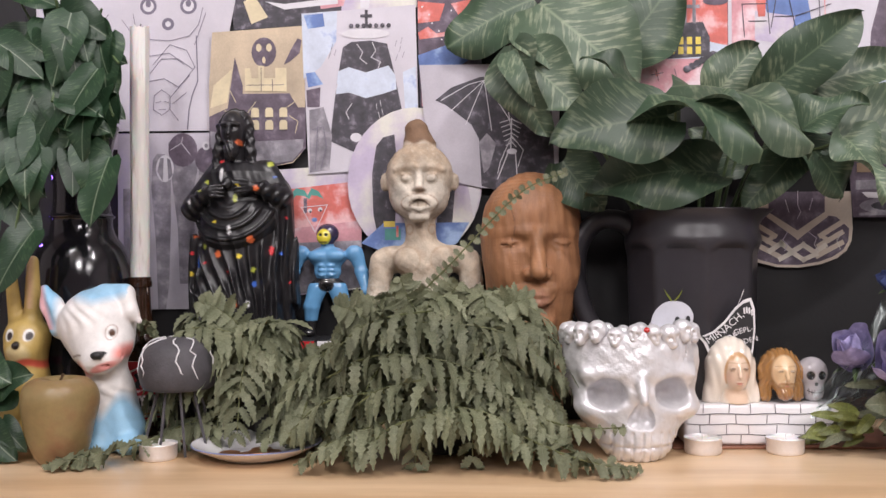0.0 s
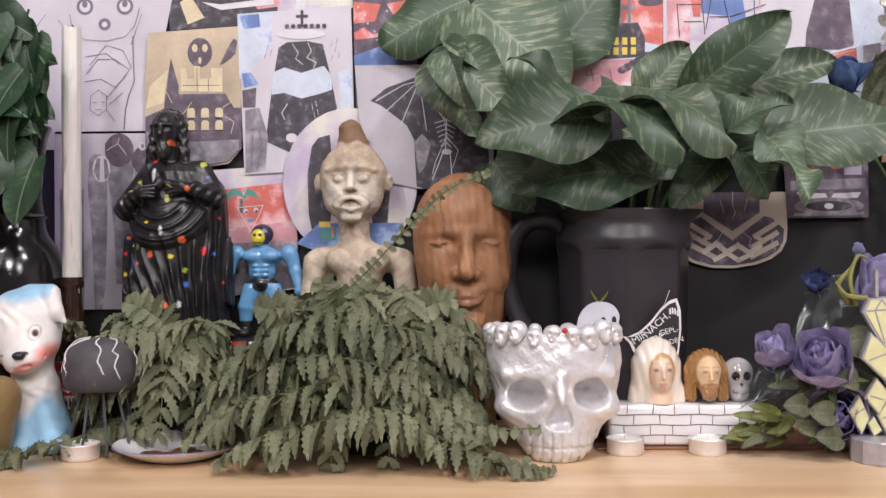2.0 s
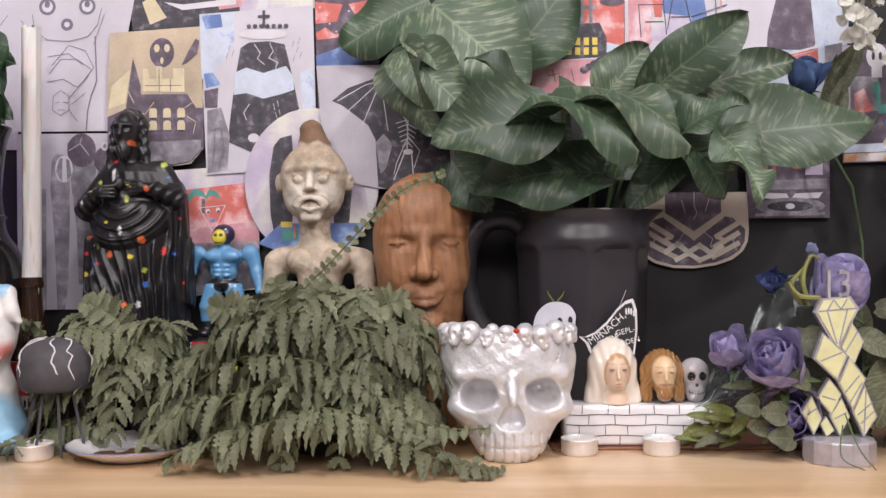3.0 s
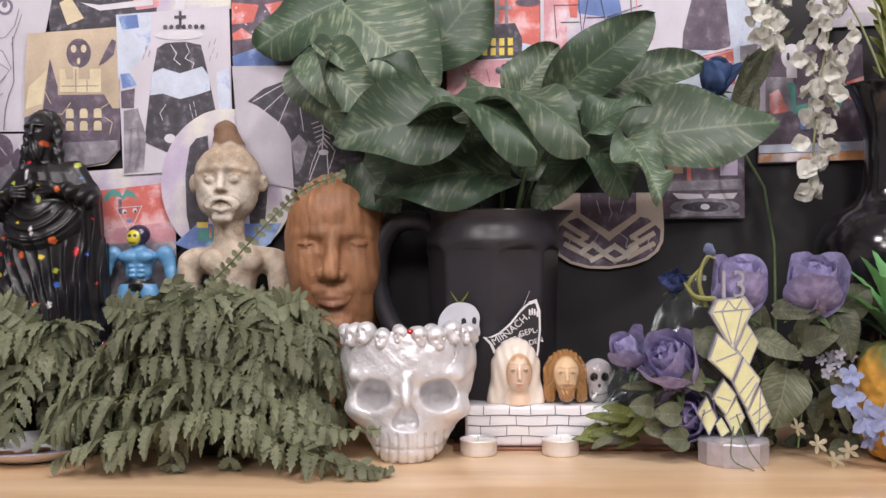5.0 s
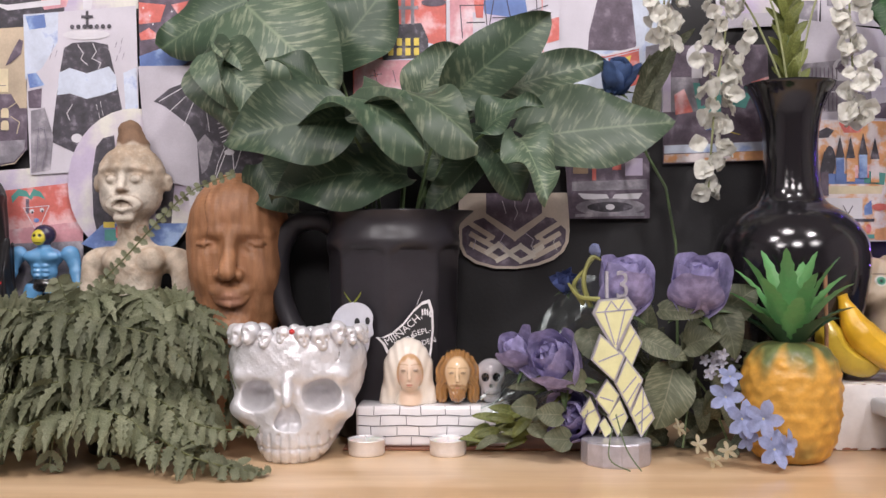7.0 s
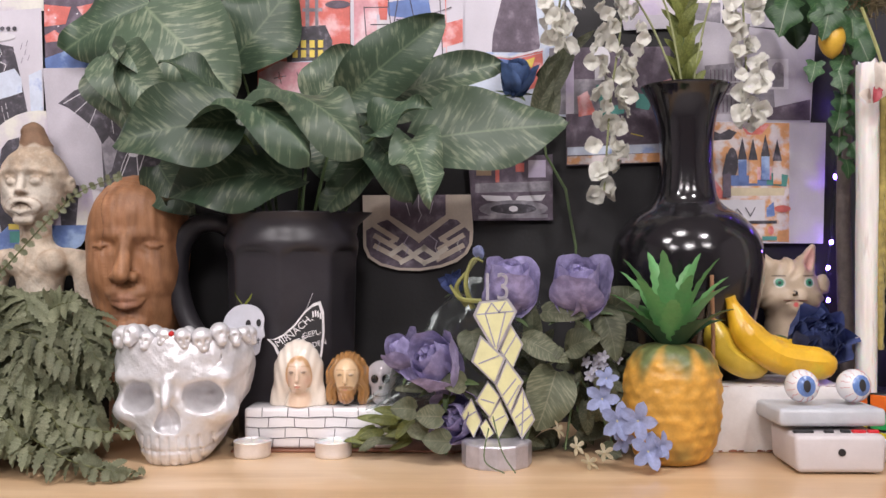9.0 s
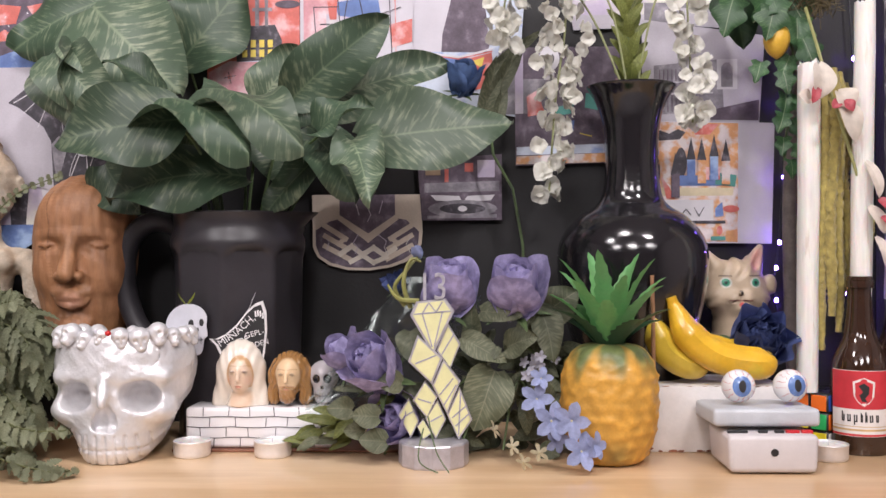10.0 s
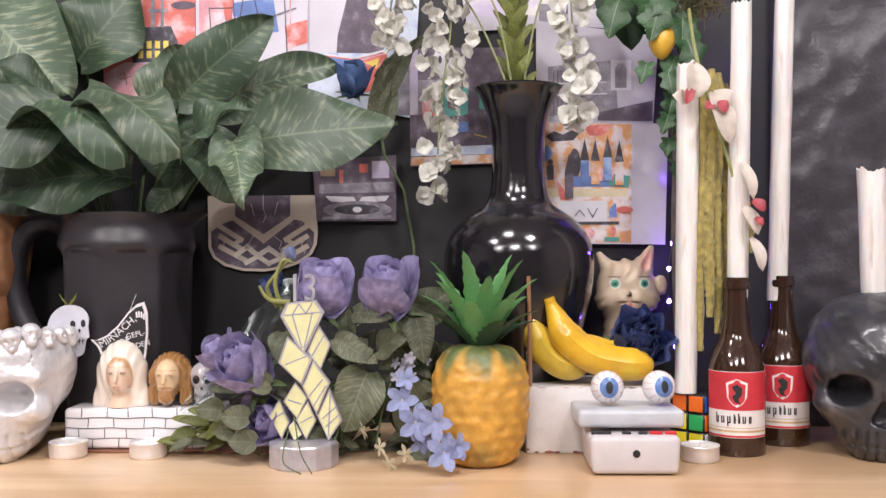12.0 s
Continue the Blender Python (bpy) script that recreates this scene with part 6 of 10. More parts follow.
PHILO = leaf_material("variegated_leaf", (0.056, 0.094, 0.056), (0.175, 0.215, 0.135), (0.14, 0.19, 0.11), amount=(0.53, 0.68))
PHILO_LIGHT = leaf_material("light_variegated_leaf", (0.090, 0.133, 0.085), (0.265, 0.305, 0.205), (0.22, 0.28, 0.17), amount=(0.50, 0.68))
IVY = leaf_material("ivy_leaf", (0.028, 0.064, 0.032), (0.085, 0.14, 0.07), (0.26, 0.32, 0.22), 0.4, (0.55, 0.75))
DULL_LEAF = leaf_material("dull_olive_leaf", (0.095, 0.105, 0.06), (0.19, 0.195, 0.125), (0.20, 0.20, 0.13), 0.6, (0.45, 0.7))
OLIVE_LEAF = leaf_material("olive_sprig_leaf", (0.13, 0.15, 0.035), (0.24, 0.26, 0.07), (0.25, 0.26, 0.09), 0.5, (0.45, 0.7))
STEM_GREEN = mat("green_stem", (0.10, 0.15, 0.06), 0.5, 0.3, 60, 300, 0.1)


def leaf_rows(base, tip, width, facing=(0, -1, 0.35), bow=0.1, fold=0.25, wave=0.07, n=14, m=5, shape=0.62, seed=0.0, twist=0.0, lobes=0.0):
    """Vertices and faces of one leaf from stalk to tip."""
    base, tip, f = Vector(base), Vector(tip), Vector(facing)
    ax = tip - base
    L, d = ax.length, ax.normalized()
    nrm = (f - d * f.dot(d)).normalized()
    vs, vein, fs = [], [], []
    for i in range(n + 1):
        s = i / n
        nn = Matrix.Rotation(twist * (s - 0.3), 3, d) @ nrm
        side = d.cross(nn)
        c = base + ax * s + nrm * (L * bow * 4 * s * (1 - s)) + side * (0.03 * L * math.sin(s * 3 + seed))
        w = width / 2 * max(0.0, math.sin(math.pi * min(1, s * 0.985 + 0.015) ** shape)) ** 0.62
        if lobes:
            w *= 1 + lobes * (math.cos(s * math.tau * 2.0 - 0.6))
        for j in range(-m, m + 1):
            u = j / m
            z = fold * abs(u) * w - 0.25 * fold * w * u * u + wave * width * math.sin(s * 8 + seed * 3 + (1.5 if u > 0 else 0)) * u * u
            p = c + side * (u * w) - d * (0.10 * width * u * u * (1 - s)) + nn * z
            vs.append(p)
            vein.append((s - 0.42 * abs(u) * w / L * 2 + 1, abs(u) * w / (width / 2), (seed * 0.37) % 1, 1))
    k = 2 * m + 1
    for i in range(n):
        for j in range(k - 1):
            a = i * k + j
            fs.append((a, a + 1, a + k + 1, a + k))
    return vs, fs, vein


def leaf_part(name, parent, material, leaves):
    """One mesh of one or more leaves."""
    V, F, C = [], [], []
    for vs, fs, vein in leaves:
        o = len(V)
        V += [tuple(v) for v in vs]
        F += [tuple(i + o for i in f) for f in fs]
        C += vein
    me = bpy.data.meshes.new(name)
    me.from_pydata(V, [], F)
    me.materials.append(material)
    me.polygons.foreach_set("use_smooth", [True] * len(me.polygons))
    me.color_attributes.new("vein", "FLOAT_COLOR", "POINT").data.foreach_set("color", np.array(C, dtype=float).ravel())
    ob = new(name, me)
    ob.parent = parent
    return ob


big = thing("philodendron", "artificial philodendron with large variegated green leaves in a pitcher", "plant", (0.249, 1.085, 0.20))


def big_leaf(base, tip, width, facing=(0.0, -1, 0.35), bow=0.08, fold=0.22, wave=0.07, light=False, twist=0.0, shape=0.62):
    o = Vector((0.249, 1.085, 0.20))
    s = base[0] * 37 + tip[2] * 11
    ob = leaf_part("leaf", big, PHILO_LIGHT if light else PHILO, [leaf_rows(Vector(base) - o, Vector(tip) - o, width * 1.12, facing, bow, fold, wave * 2.3, 22, 6, shape, s, twist)])
    b = Vector(base) - o
    foot = Vector((max(-0.035, min(0.035, b.x * 0.25)), max(-0.03, min(0.03, b.y * 0.3)), 0.0))
    mid = foot.lerp(b, 0.5) + Vector((0, 0.012, 0.03))
    part("leaf_stalk", tube(spline([foot, mid, b + (Vector(tip) - Vector(base)) * 0.05], 6), 0.0022, 6, end=0.0014), STEM_GREEN, big)
    return ob


big_leaf((0.078, 1.120, 0.492), (-0.027, 1.125, 0.443), 0.088, (0.0, -1, 0.3), 0.06, 0.15)
big_leaf((0.084, 1.095, 0.486), (0.185, 1.072, 0.378), 0.118, (0.05, -1, 0.25), 0.08, 0.14, 0.04, light=True, shape=0.66)
big_leaf((0.173, 1.135, 0.428), (0.243, 1.142, 0.524), 0.090, (-0.1, -1, 0.1), 0.05, 0.15, shape=0.7)
big_leaf((0.047, 1.075, 0.432), (0.088, 1.050, 0.328), 0.058, (-0.7, -1, 0.0), 0.08, 0.45, 0.08, light=True)
big_leaf((0.050, 1.065, 0.425), (0.127, 1.040, 0.352), 0.066, (-0.1, -1, 0.3), 0.06, 0.2, light=True)
big_leaf((0.317, 1.060, 0.366), (0.421, 1.045, 0.460), 0.064, (0.25, -1, 0.0), 0.06, 0.22, 0.05, shape=0.78)
big_leaf((0.274, 1.090, 0.375), (0.326, 1.085, 0.430), 0.056, (-0.1, -1, 0.1), 0.05, 0.2, light=True, shape=0.72)
big_leaf((0.340, 1.090, 0.362), (0.486, 1.085, 0.417), 0.062, (0.1, -1, 0.4), 0.06, 0.2, light=True)
big_leaf((0.394, 1.040, 0.319), (0.556, 1.050, 0.342), 0.086, (0.1, -1, 0.40), 0.08, 0.16, 0.05, light=True, shape=0.66)
big_leaf((0.350, 1.020, 0.326), (0.412, 1.000, 0.352), 0.048, (0.1, -0.8, 0.8), 0.14, 0.45, 0.08)
big_leaf((0.205, 1.005, 0.345), (0.084, 0.985, 0.310), 0.084, (-0.05, -1, 0.25), 0.10, 0.18, 0.06, shape=0.66)
big_leaf((0.158, 1.025, 0.362), (0.290, 0.958, 0.300), 0.080, (0.15, -0.62, 0.95), 0.16, -0.30, 0.10, shape=0.66)
big_leaf((0.215, 1.035, 0.376), (0.347, 0.972, 0.308), 0.080, (0.15, -0.62, 0.95), 0.14, -0.32, 0.10, light=True, shape=0.66)
big_leaf((0.268, 1.045, 0.284), (0.122, 1.030, 0.258), 0.076, (0.0, -1, 0.5), 0.12, 0.26, 0.09, shape=0.66)
big_leaf((0.366, 1.050, 0.328), (0.292, 1.035, 0.243), 0.052, (-0.5, -1, 0.1), 0.08, 0.35, 0.06)
big_leaf((0.345, 1.040, 0.326), (0.389, 1.012, 0.256), 0.062, (0.25, -1, 0.3), 0.10, 0.25, 0.08)
big_leaf((0.385, 1.005, 0.318), (0.414, 0.958, 0.252), 0.050, (0.35, -1, 0.2), 0.06, 0.30, 0.12, light=True)
big_leaf((0.178, 1.035, 0.376), (0.120, 1.020, 0.407), 0.042, (0.0, -0.7, 0.8), 0.10, 0.3)
big_leaf((0.104, 1.070, 0.302), (0.148, 1.060, 0.246), 0.058, (-0.3, -1, 0.2), 0.06)
big_leaf((0.186, 1.080, 0.360), (0.236, 1.080, 0.300), 0.060, (0.1, -1, 0.2), light=True)
big_leaf((0.324, 1.110, 0.384), (0.280, 1.105, 0.330), 0.054, (-0.1, -1, 0.2))
big_leaf((0.314, 1.105, 0.297), (0.252, 1.105, 0.342), 0.050, (0.1, -1, 0.1), light=True)
BLUE_PETAL = mat("dusty_blue_petal", (0.08, 0.14, 0.30), 0.7, 0.3, 120, 700, 0.1, trans=0.2, rnd=0.15)
PURPLE_PETAL = mat("purple_fabric_petal", (0.37, 0.33, 0.58), 0.75, 0.25, 90, 900, 0.15, trans=0.25, rnd=0.15, second=(0.49, 0.44, 0.70), spot=(0.45, 0.65))
NAVY_PETAL = mat("navy_fabric_petal", (0.075, 0.105, 0.27), 0.8, 0.25, 120, 900, 0.15, trans=0.2, rnd=0.2)
WHITE_PETAL = mat("cream_white_petal", (0.80, 0.79, 0.72), 0.4, 0.12, 150, 700, 0.08, trans=0.35, rnd=0.08)
SKY_PETAL = mat("pale_blue_petal", (0.33, 0.38, 0.62), 0.65, 0.25, 150, 900, 0.1, trans=0.3, rnd=0.15)


def petal(size, wide, cup, curl, n=7, m=6, frill=0.0, seed=0.0):
    """A cupped petal that stands on the origin and leans out along -y, rim curled back."""
    bm = bmesh.new()
    rows = []
    for i in range(n + 1):
        s = i / n
        w = wide * math.sin(math.pi * (0.12 + 0.60 * s)) ** 0.7
        row = []
        for j in range(-m, m + 1):
            u = j / m
            a = u * cup
            z = size * (s - 0.30 * abs(u) ** 2.6 * s)
            out = -size * (0.40 * math.sin(s * 2.3) + curl * max(0, s - 0.7) ** 2 * 3)
            fr = frill * size * math.sin(u * 7 + seed + s * 3) * s
            row.append(bm.verts.new((w * math.sin(a) / max(cup, 0.3), out + w * (1 - math.cos(a)) * 0.9 + fr, z)))
        rows.append(row)
    for a, b in zip(rows, rows[1:]):
        for j in range(2 * m):
            bm.faces.new((a[j], a[j + 1], b[j + 1], b[j]))
    return bm


def rose(name, at, size, tip, turn, material, label, group="", petals=15, frill=0.03):
    """A fabric rose: tight spiral heart and opening outer petals."""
    t = thing(name, label, "flower", at, group)
    t.matrix_basis = pose(*at, tip, 0, turn)
    rng = random.Random(int(at[0] * 9973))
    for k in range(petals):
        lvl = (k + 1) / petals
        s = size * (0.75 + 0.25 * lvl)
        bm = petal(s, s * (0.36 + 0.22 * lvl), 1.5 - 0.45 * lvl, 0.05 + 0.5 * lvl ** 2, frill=frill, seed=k)
        m = Matrix.Rotation(k * 2.4, 4, "Z") @ Matrix.Translation((0, 0.25 * size * (1 - lvl) - 0.03 * size, size * 0.12 * (1 - lvl))) @ Matrix.Rotation(radians(-12 + 17 * lvl ** 1.6 + rng.uniform(-4, 4)), 4, "X")
        bmesh.ops.transform(bm, matrix=m, verts=bm.verts)
        part("petal", bm, material, t)
    for k in range(5):
        bm = bmesh.new()
        a = k * math.tau / 5
        blade(bm, (0, 0, 0), (math.cos(a), math.sin(a), 0.25), size * 0.6, size * 0.22, 0.4)
        part("sepal", bm, STEM_GREEN, t)
    return t


rose("rose", (0.500, 1.105, 0.378), 0.042, 25, 10, BLUE_PETAL, "dusty blue fabric rose between philodendron leaves", petals=12)
rose("rose", (0.430, 0.955, 0.074), 0.060, 52, -35, PURPLE_PETAL, "purple fabric rose in a wrapped bouquet", "purple roses")
rose("rose", (0.484, 0.975, 0.136), 0.060, 16, 20, PURPLE_PETAL, "purple fabric rose behind a diamond trophy", "purple roses")
rose("rose", (0.555, 0.955, 0.138), 0.060, 24, -5, PURPLE_PETAL, "open purple fabric rose in a wrapped bouquet", "purple roses")
rose("rose", (0.445, 0.985, 0.030), 0.056, 75, -20, PURPLE_PETAL, "purple fabric rose lying low in a bouquet", "purple roses")
rose("rose", (0.392, 0.985, 0.083), 0.042, 40, -50, PURPLE_PETAL, "purple fabric rose bud in a bouquet", "purple roses", 10)
rose("carnation", (0.806, 1.050, 0.092), 0.060, 62, 5, NAVY_PETAL, "navy blue frilled fabric carnation", "", 26, 0.09)
rose("cornflower", (0.436, 1.010, 0.160), 0.024, 40, -20, NAVY_PETAL, "small dark blue fabric flower", "", 12, 0.2)
rose("flower_bud", (0.4585, 0.955, 0.196), 0.013, 10, 0, SKY_PETAL, "tiny pale blue flower bud on a curled stem", "", 6)


# wrapped bouquet: leaves, sprigs and crumpled film
bouquet = thing("bouquet", "bouquet of dull olive leaves and sprigs lying in clear film", "bouquet", (0.50, 0.97, 0.0))
rng = random.Random(21)
o = Vector((0.50, 0.97, 0.0))


def bouquet_leaf(base, tip, width, facing, material=DULL_LEAF, bow=0.1):
    leaf_part("leaf", bouquet, material, [leaf_rows(Vector(base) - o, Vector(tip) - o, width, facing, bow, 0.25, 0.08, 10, 4, 0.7, base[0] * 50)])


bouquet_leaf((0.535, 0.955, 0.085), (0.510, 0.940, 0.030), 0.050, (0.1, -1, 0.2))
bouquet_leaf((0.500, 0.958, 0.118), (0.545, 0.945, 0.095), 0.026, (0.2, -1, 0.4))
bouquet_leaf((0.575, 0.960, 0.150), (0.590, 0.940, 0.095), 0.032, (0.2, -1, 0.1))
bouquet_leaf((0.585, 0.965, 0.140), (0.615, 0.960, 0.165), 0.040, (0, -1, 0.3))
bouquet_leaf((0.520, 0.955, 0.145), (0.560, 0.935, 0.140), 0.024, (0, -1, 0.4))
bouquet_leaf((0.450, 0.955, 0.125), (0.455, 0.940, 0.095), 0.030, (-0.2, -1, 0.2))
bouquet_leaf((0.545, 0.95, 0.11), (0.575, 0.93, 0.12), 0.030, (0, -1, 0.4))
for x, z, r in ((0.432, 0.078, 0.024), (0.455, 0.062, 0.026), (0.409, 0.045, 0.026), (0.385, 0.052, 0.024), (0.416, 0.022, 0.026), (0.470, 0.045, 0.022), (0.480, 0.022, 0.024), (0.462, 0.088, 0.024), (0.398, 0.030, 0.020)):
    y = (0.925 if x < 0.445 else 0.950) + 0.008 * math.sin(x * 400)
    bouquet_leaf((x + r / 2, y, z), (x - r / 2, y - 0.004, z + 0.003), r * 0.95, (rng.uniform(-0.4, 0.4), -1, 0.4), DULL_LEAF, 0.12)
for i in range(85):
    x = rng.uniform(0.475, 0.615)
    z = rng.uniform(0.004, 0.15) * (1 - 0.5 * abs(x - 0.55) / 0.1)
    y = rng.uniform(0.945, 1.03)
    a = rng.uniform(0, math.tau)
    s = rng.uniform(0.018, 0.042)
    bouquet_leaf((x, y, z), (x + s * math.cos(a), y - rng.uniform(0, 0.015), max(0.003, z + s * math.sin(a))), s * rng.uniform(0.35, 0.6), (rng.uniform(-0.5, 0.5), -1, rng.uniform(0, 0.8)))
for i in range(26):
    x = rng.uniform(0.345, 0.44)
    z = 0.012 + rng.uniform(0, 0.075) * (x - 0.33) / 0.1
    a = rng.uniform(2.6, 4.2)
    s = rng.uniform(0.02, 0.04)
    y = rng.uniform(0.945, 0.975)
    bouquet_leaf((x, y, z), (x + s * math.cos(a), y - 0.004, max(0.004, z + s * math.sin(a) * 0.6)), s * 0.32, (rng.uniform(-0.3, 0.3), -1, 0.5), OLIVE_LEAF if i % 3 else DULL_LEAF)
for i in range(14):
    a = Vector((rng.uniform(0.43, 0.58), rng.uniform(0.95, 1.0), rng.uniform(0.03, 0.12)))
    b = a + Vector((rng.uniform(-0.06, 0.06), rng.uniform(-0.02, 0.0), rng.uniform(-0.09, -0.02)))
    b.z = max(0.003, b.z)
    part("stem", tube(spline([a - o, (a + b) / 2 - o + Vector((0, 0, 0.01)), b - o], 4), 0.0012, 5), STEM_GREEN, bouquet)
for pts in ([(0.446, 0.95, 0.150), (0.436, 0.948, 0.168), (0.448, 0.946, 0.185), (0.4585, 0.953, 0.198)], [(0.452, 0.945, 0.148), (0.445, 0.943, 0.172), (0.452, 0.943, 0.195), (0.462, 0.945, 0.193)], [(0.46, 0.94, 0.155), (0.44, 0.938, 0.158), (0.430, 0.94, 0.171)]):
    part("tendril", tube(spline([Vector(p) - o for p in pts], 6), 0.0028, 6, end=0.0012), mat("curled_leaf_stem", (0.26, 0.26, 0.08), 0.5, 0.3), bouquet)
for pts in ([(0.470, 0.905, 0.050), (0.478, 0.893, 0.020), (0.490, 0.885, 0.002)], [(0.466, 0.90, 0.040), (0.462, 0.892, 0.012), (0.480, 0.885, 0.002)]):
    part("tendril", tube(spline([Vector(p) - o for p in pts], 6), 0.0007, 5), STEM_GREEN, bouquet)

FILM, t_, b_ = nodes_of("clear_film")
gl, tp, lw, ms = (t_.nodes.new("ShaderNode" + k) for k in ("BsdfGlossy", "BsdfTransparent", "Fresnel", "MixShader"))
gl.inputs["Roughness"].default_value = 0.30
gl.inputs["Color"].default_value = (0.85, 0.95, 0.92, 1)
tp.inputs[0].default_value = (0.90, 0.94, 0.93, 1)
lw.inputs[0].default_value = 1.9
t_.links.new(lw.outputs[0], ms.inputs[0])
t_.links.new(tp.outputs[0], ms.inputs[1])
t_.links.new(gl.outputs[0], ms.inputs[2])
t_.links.new(ms.outputs[0], t_.nodes["Material Output"].inputs[0])
bm = bmesh.new()
g = []
for i in range(31):
    row = []
    for j in range(25):
        u, v = i / 30, j / 24
        q = Vector((u * 6, v * 6, 1.7))
        x = 0.345 + 0.175 * u
        z = 0.012 + (0.105 + 0.060 * math.sin(u * 2.4)) * v * (0.40 + 0.60 * min(1, u * 1.8))
        y = 1.050 - 0.085 * math.sin(v * 2.2) + 0.016 * noise.noise(q) + 0.014 * abs(noise.noise(q * 2.6)) + 0.008 * noise.noise(q * 5)
        row.append(bm.verts.new(Vector((x, y, z + 0.006 * noise.noise(q * 2 + Vector((5, 0, 0))))) - o))
    g.append(row)
for a, b in zip(g, g[1:]):
    for j in range(24):
        bm.faces.new((a[j], b[j], b[j + 1], a[j + 1]))
film = part("film", bm, FILM, bouquet, "crumpled clear plastic film")
film.visible_shadow = False


STAR_EYE = mat("cream_stamen", (0.62, 0.56, 0.30), 0.6, 0.2)


def small_flower(at, size, material, tip, turn, name="blossom", petals=5, narrow=0.62, label="small pale blue five-petalled flower", group="small blue flowers"):
    t = thing(name, label, "flower", at, group)
    t.matrix_basis = pose(*at, tip, 0, turn)
    for k in range(petals):
        vs, fs, vein = leaf_rows((0, 0, 0), (size * math.cos(k * math.tau / petals), size * math.sin(k * math.tau / petals), 0.15 * size), size * narrow, (0, 0, 1), 0.08, 0.2, 0.05, 6, 3, 1.35, k)
        bm = bmesh.new()
        q = [bm.verts.new(v) for v in vs]
        for f in fs:
            bm.faces.new([q[i] for i in f])
        part("petal", bm, material, t)
    part("eye", lathe([(0, 0.08 * size), (0.05 * size, 0.05 * size), (0.07 * size, 0), (0, -0.02 * size)], 10), STAR_EYE, t, "cream flower centre")
    return t


for x, y, z, s, tip, turn in ((0.5710, 0.905, 0.066, 0.017, 70, -10), (0.5835, 0.897, 0.047, 0.019, 80, 15), (0.6020, 0.893, 0.048, 0.019, 85, -20), (0.6100, 0.888, 0.021, 0.019, 70, 10), (0.5880, 0.900, 0.030, 0.014, 95, 30), (0.622, 0.890, 0.026, 0.014, 80, 40), (0.575, 0.905, 0.085, 0.012, 60, 0)):
    small_flower((x, y, z), s, SKY_PETAL, tip, turn)
STAR = mat("cream_star_petal", (0.62, 0.58, 0.42), 0.6, 0.2, trans=0.2)
for x, y, z, tip in ((0.531, 0.922, 0.034, 75), (0.573, 0.905, 0.016, 80), (0.558, 0.900, 0.008, 70), (0.548, 0.915, 0.020, 90)):
    small_flower((x, y, z), 0.010, STAR, tip, x * 900, "star_flower", 5, 0.45, "tiny cream star-shaped flower", "star flowers")
PALE = mat("pale_lilac_petal", (0.44, 0.44, 0.52), 0.6, 0.2, trans=0.3, rnd=0.1)
rng = random.Random(4)
for i in range(14):
    small_flower((0.577 + rng.uniform(-0.018, 0.018), 0.945 + rng.uniform(-0.012, 0.006), 0.092 + rng.uniform(-0.014, 0.012)), 0.0065, PALE, rng.uniform(40, 100), rng.uniform(-60, 60), "filler_flower", 5, 0.6, "tiny pale lilac filler flower", "filler flowers")


# fern
FERN = leaf_material("fern_leaf", (0.165, 0.178, 0.105), (0.25, 0.258, 0.160), (0.26, 0.262, 0.17), 0.62, (0.42, 0.68), 0.2)
FERN_STEM = mat("fern_stem", (0.12, 0.13, 0.05), 0.6, 0.3)


def pinna(base, d, nrm, length, width, droop, rng):
    """One long fern leaflet with a wavy edge, hanging over by droop."""
    n = 12
    p, vs, vein = Vector(base), [], []
    d = d.normalized()
    seed = rng.random()
    for i in range(n + 1):
        s = i / n
        side = d.cross(nrm)
        side = side.normalized() if side.length > 1e-4 else d.orthogonal().normalized()
        w = width / 2 * min(1.0, 0.55 + 2.2 * s) * (1 - max(0.0, (s - 0.45) / 0.55) ** 1.7) * (1.30 if i % 2 else 0.72) + 0.0002
        for u in (-1, 0, 1):
            vs.append(p + side * (u * w) + d * (0.25 * w * abs(u)) + nrm * (0.30 * w * abs(u)))
            vein.append((s + 1, abs(u), seed, 1))
        d = (d + Vector((0, 0, -droop / n)) + side * rng.uniform(-0.06, 0.06)).normalized()
        p = p + d * (length / n)
    fs = []
    for i in range(n):
        for j in (0, 1):
            a = i * 3 + j
            fs.append((a, a + 1, a + 4, a + 3))
    return vs, fs, vein


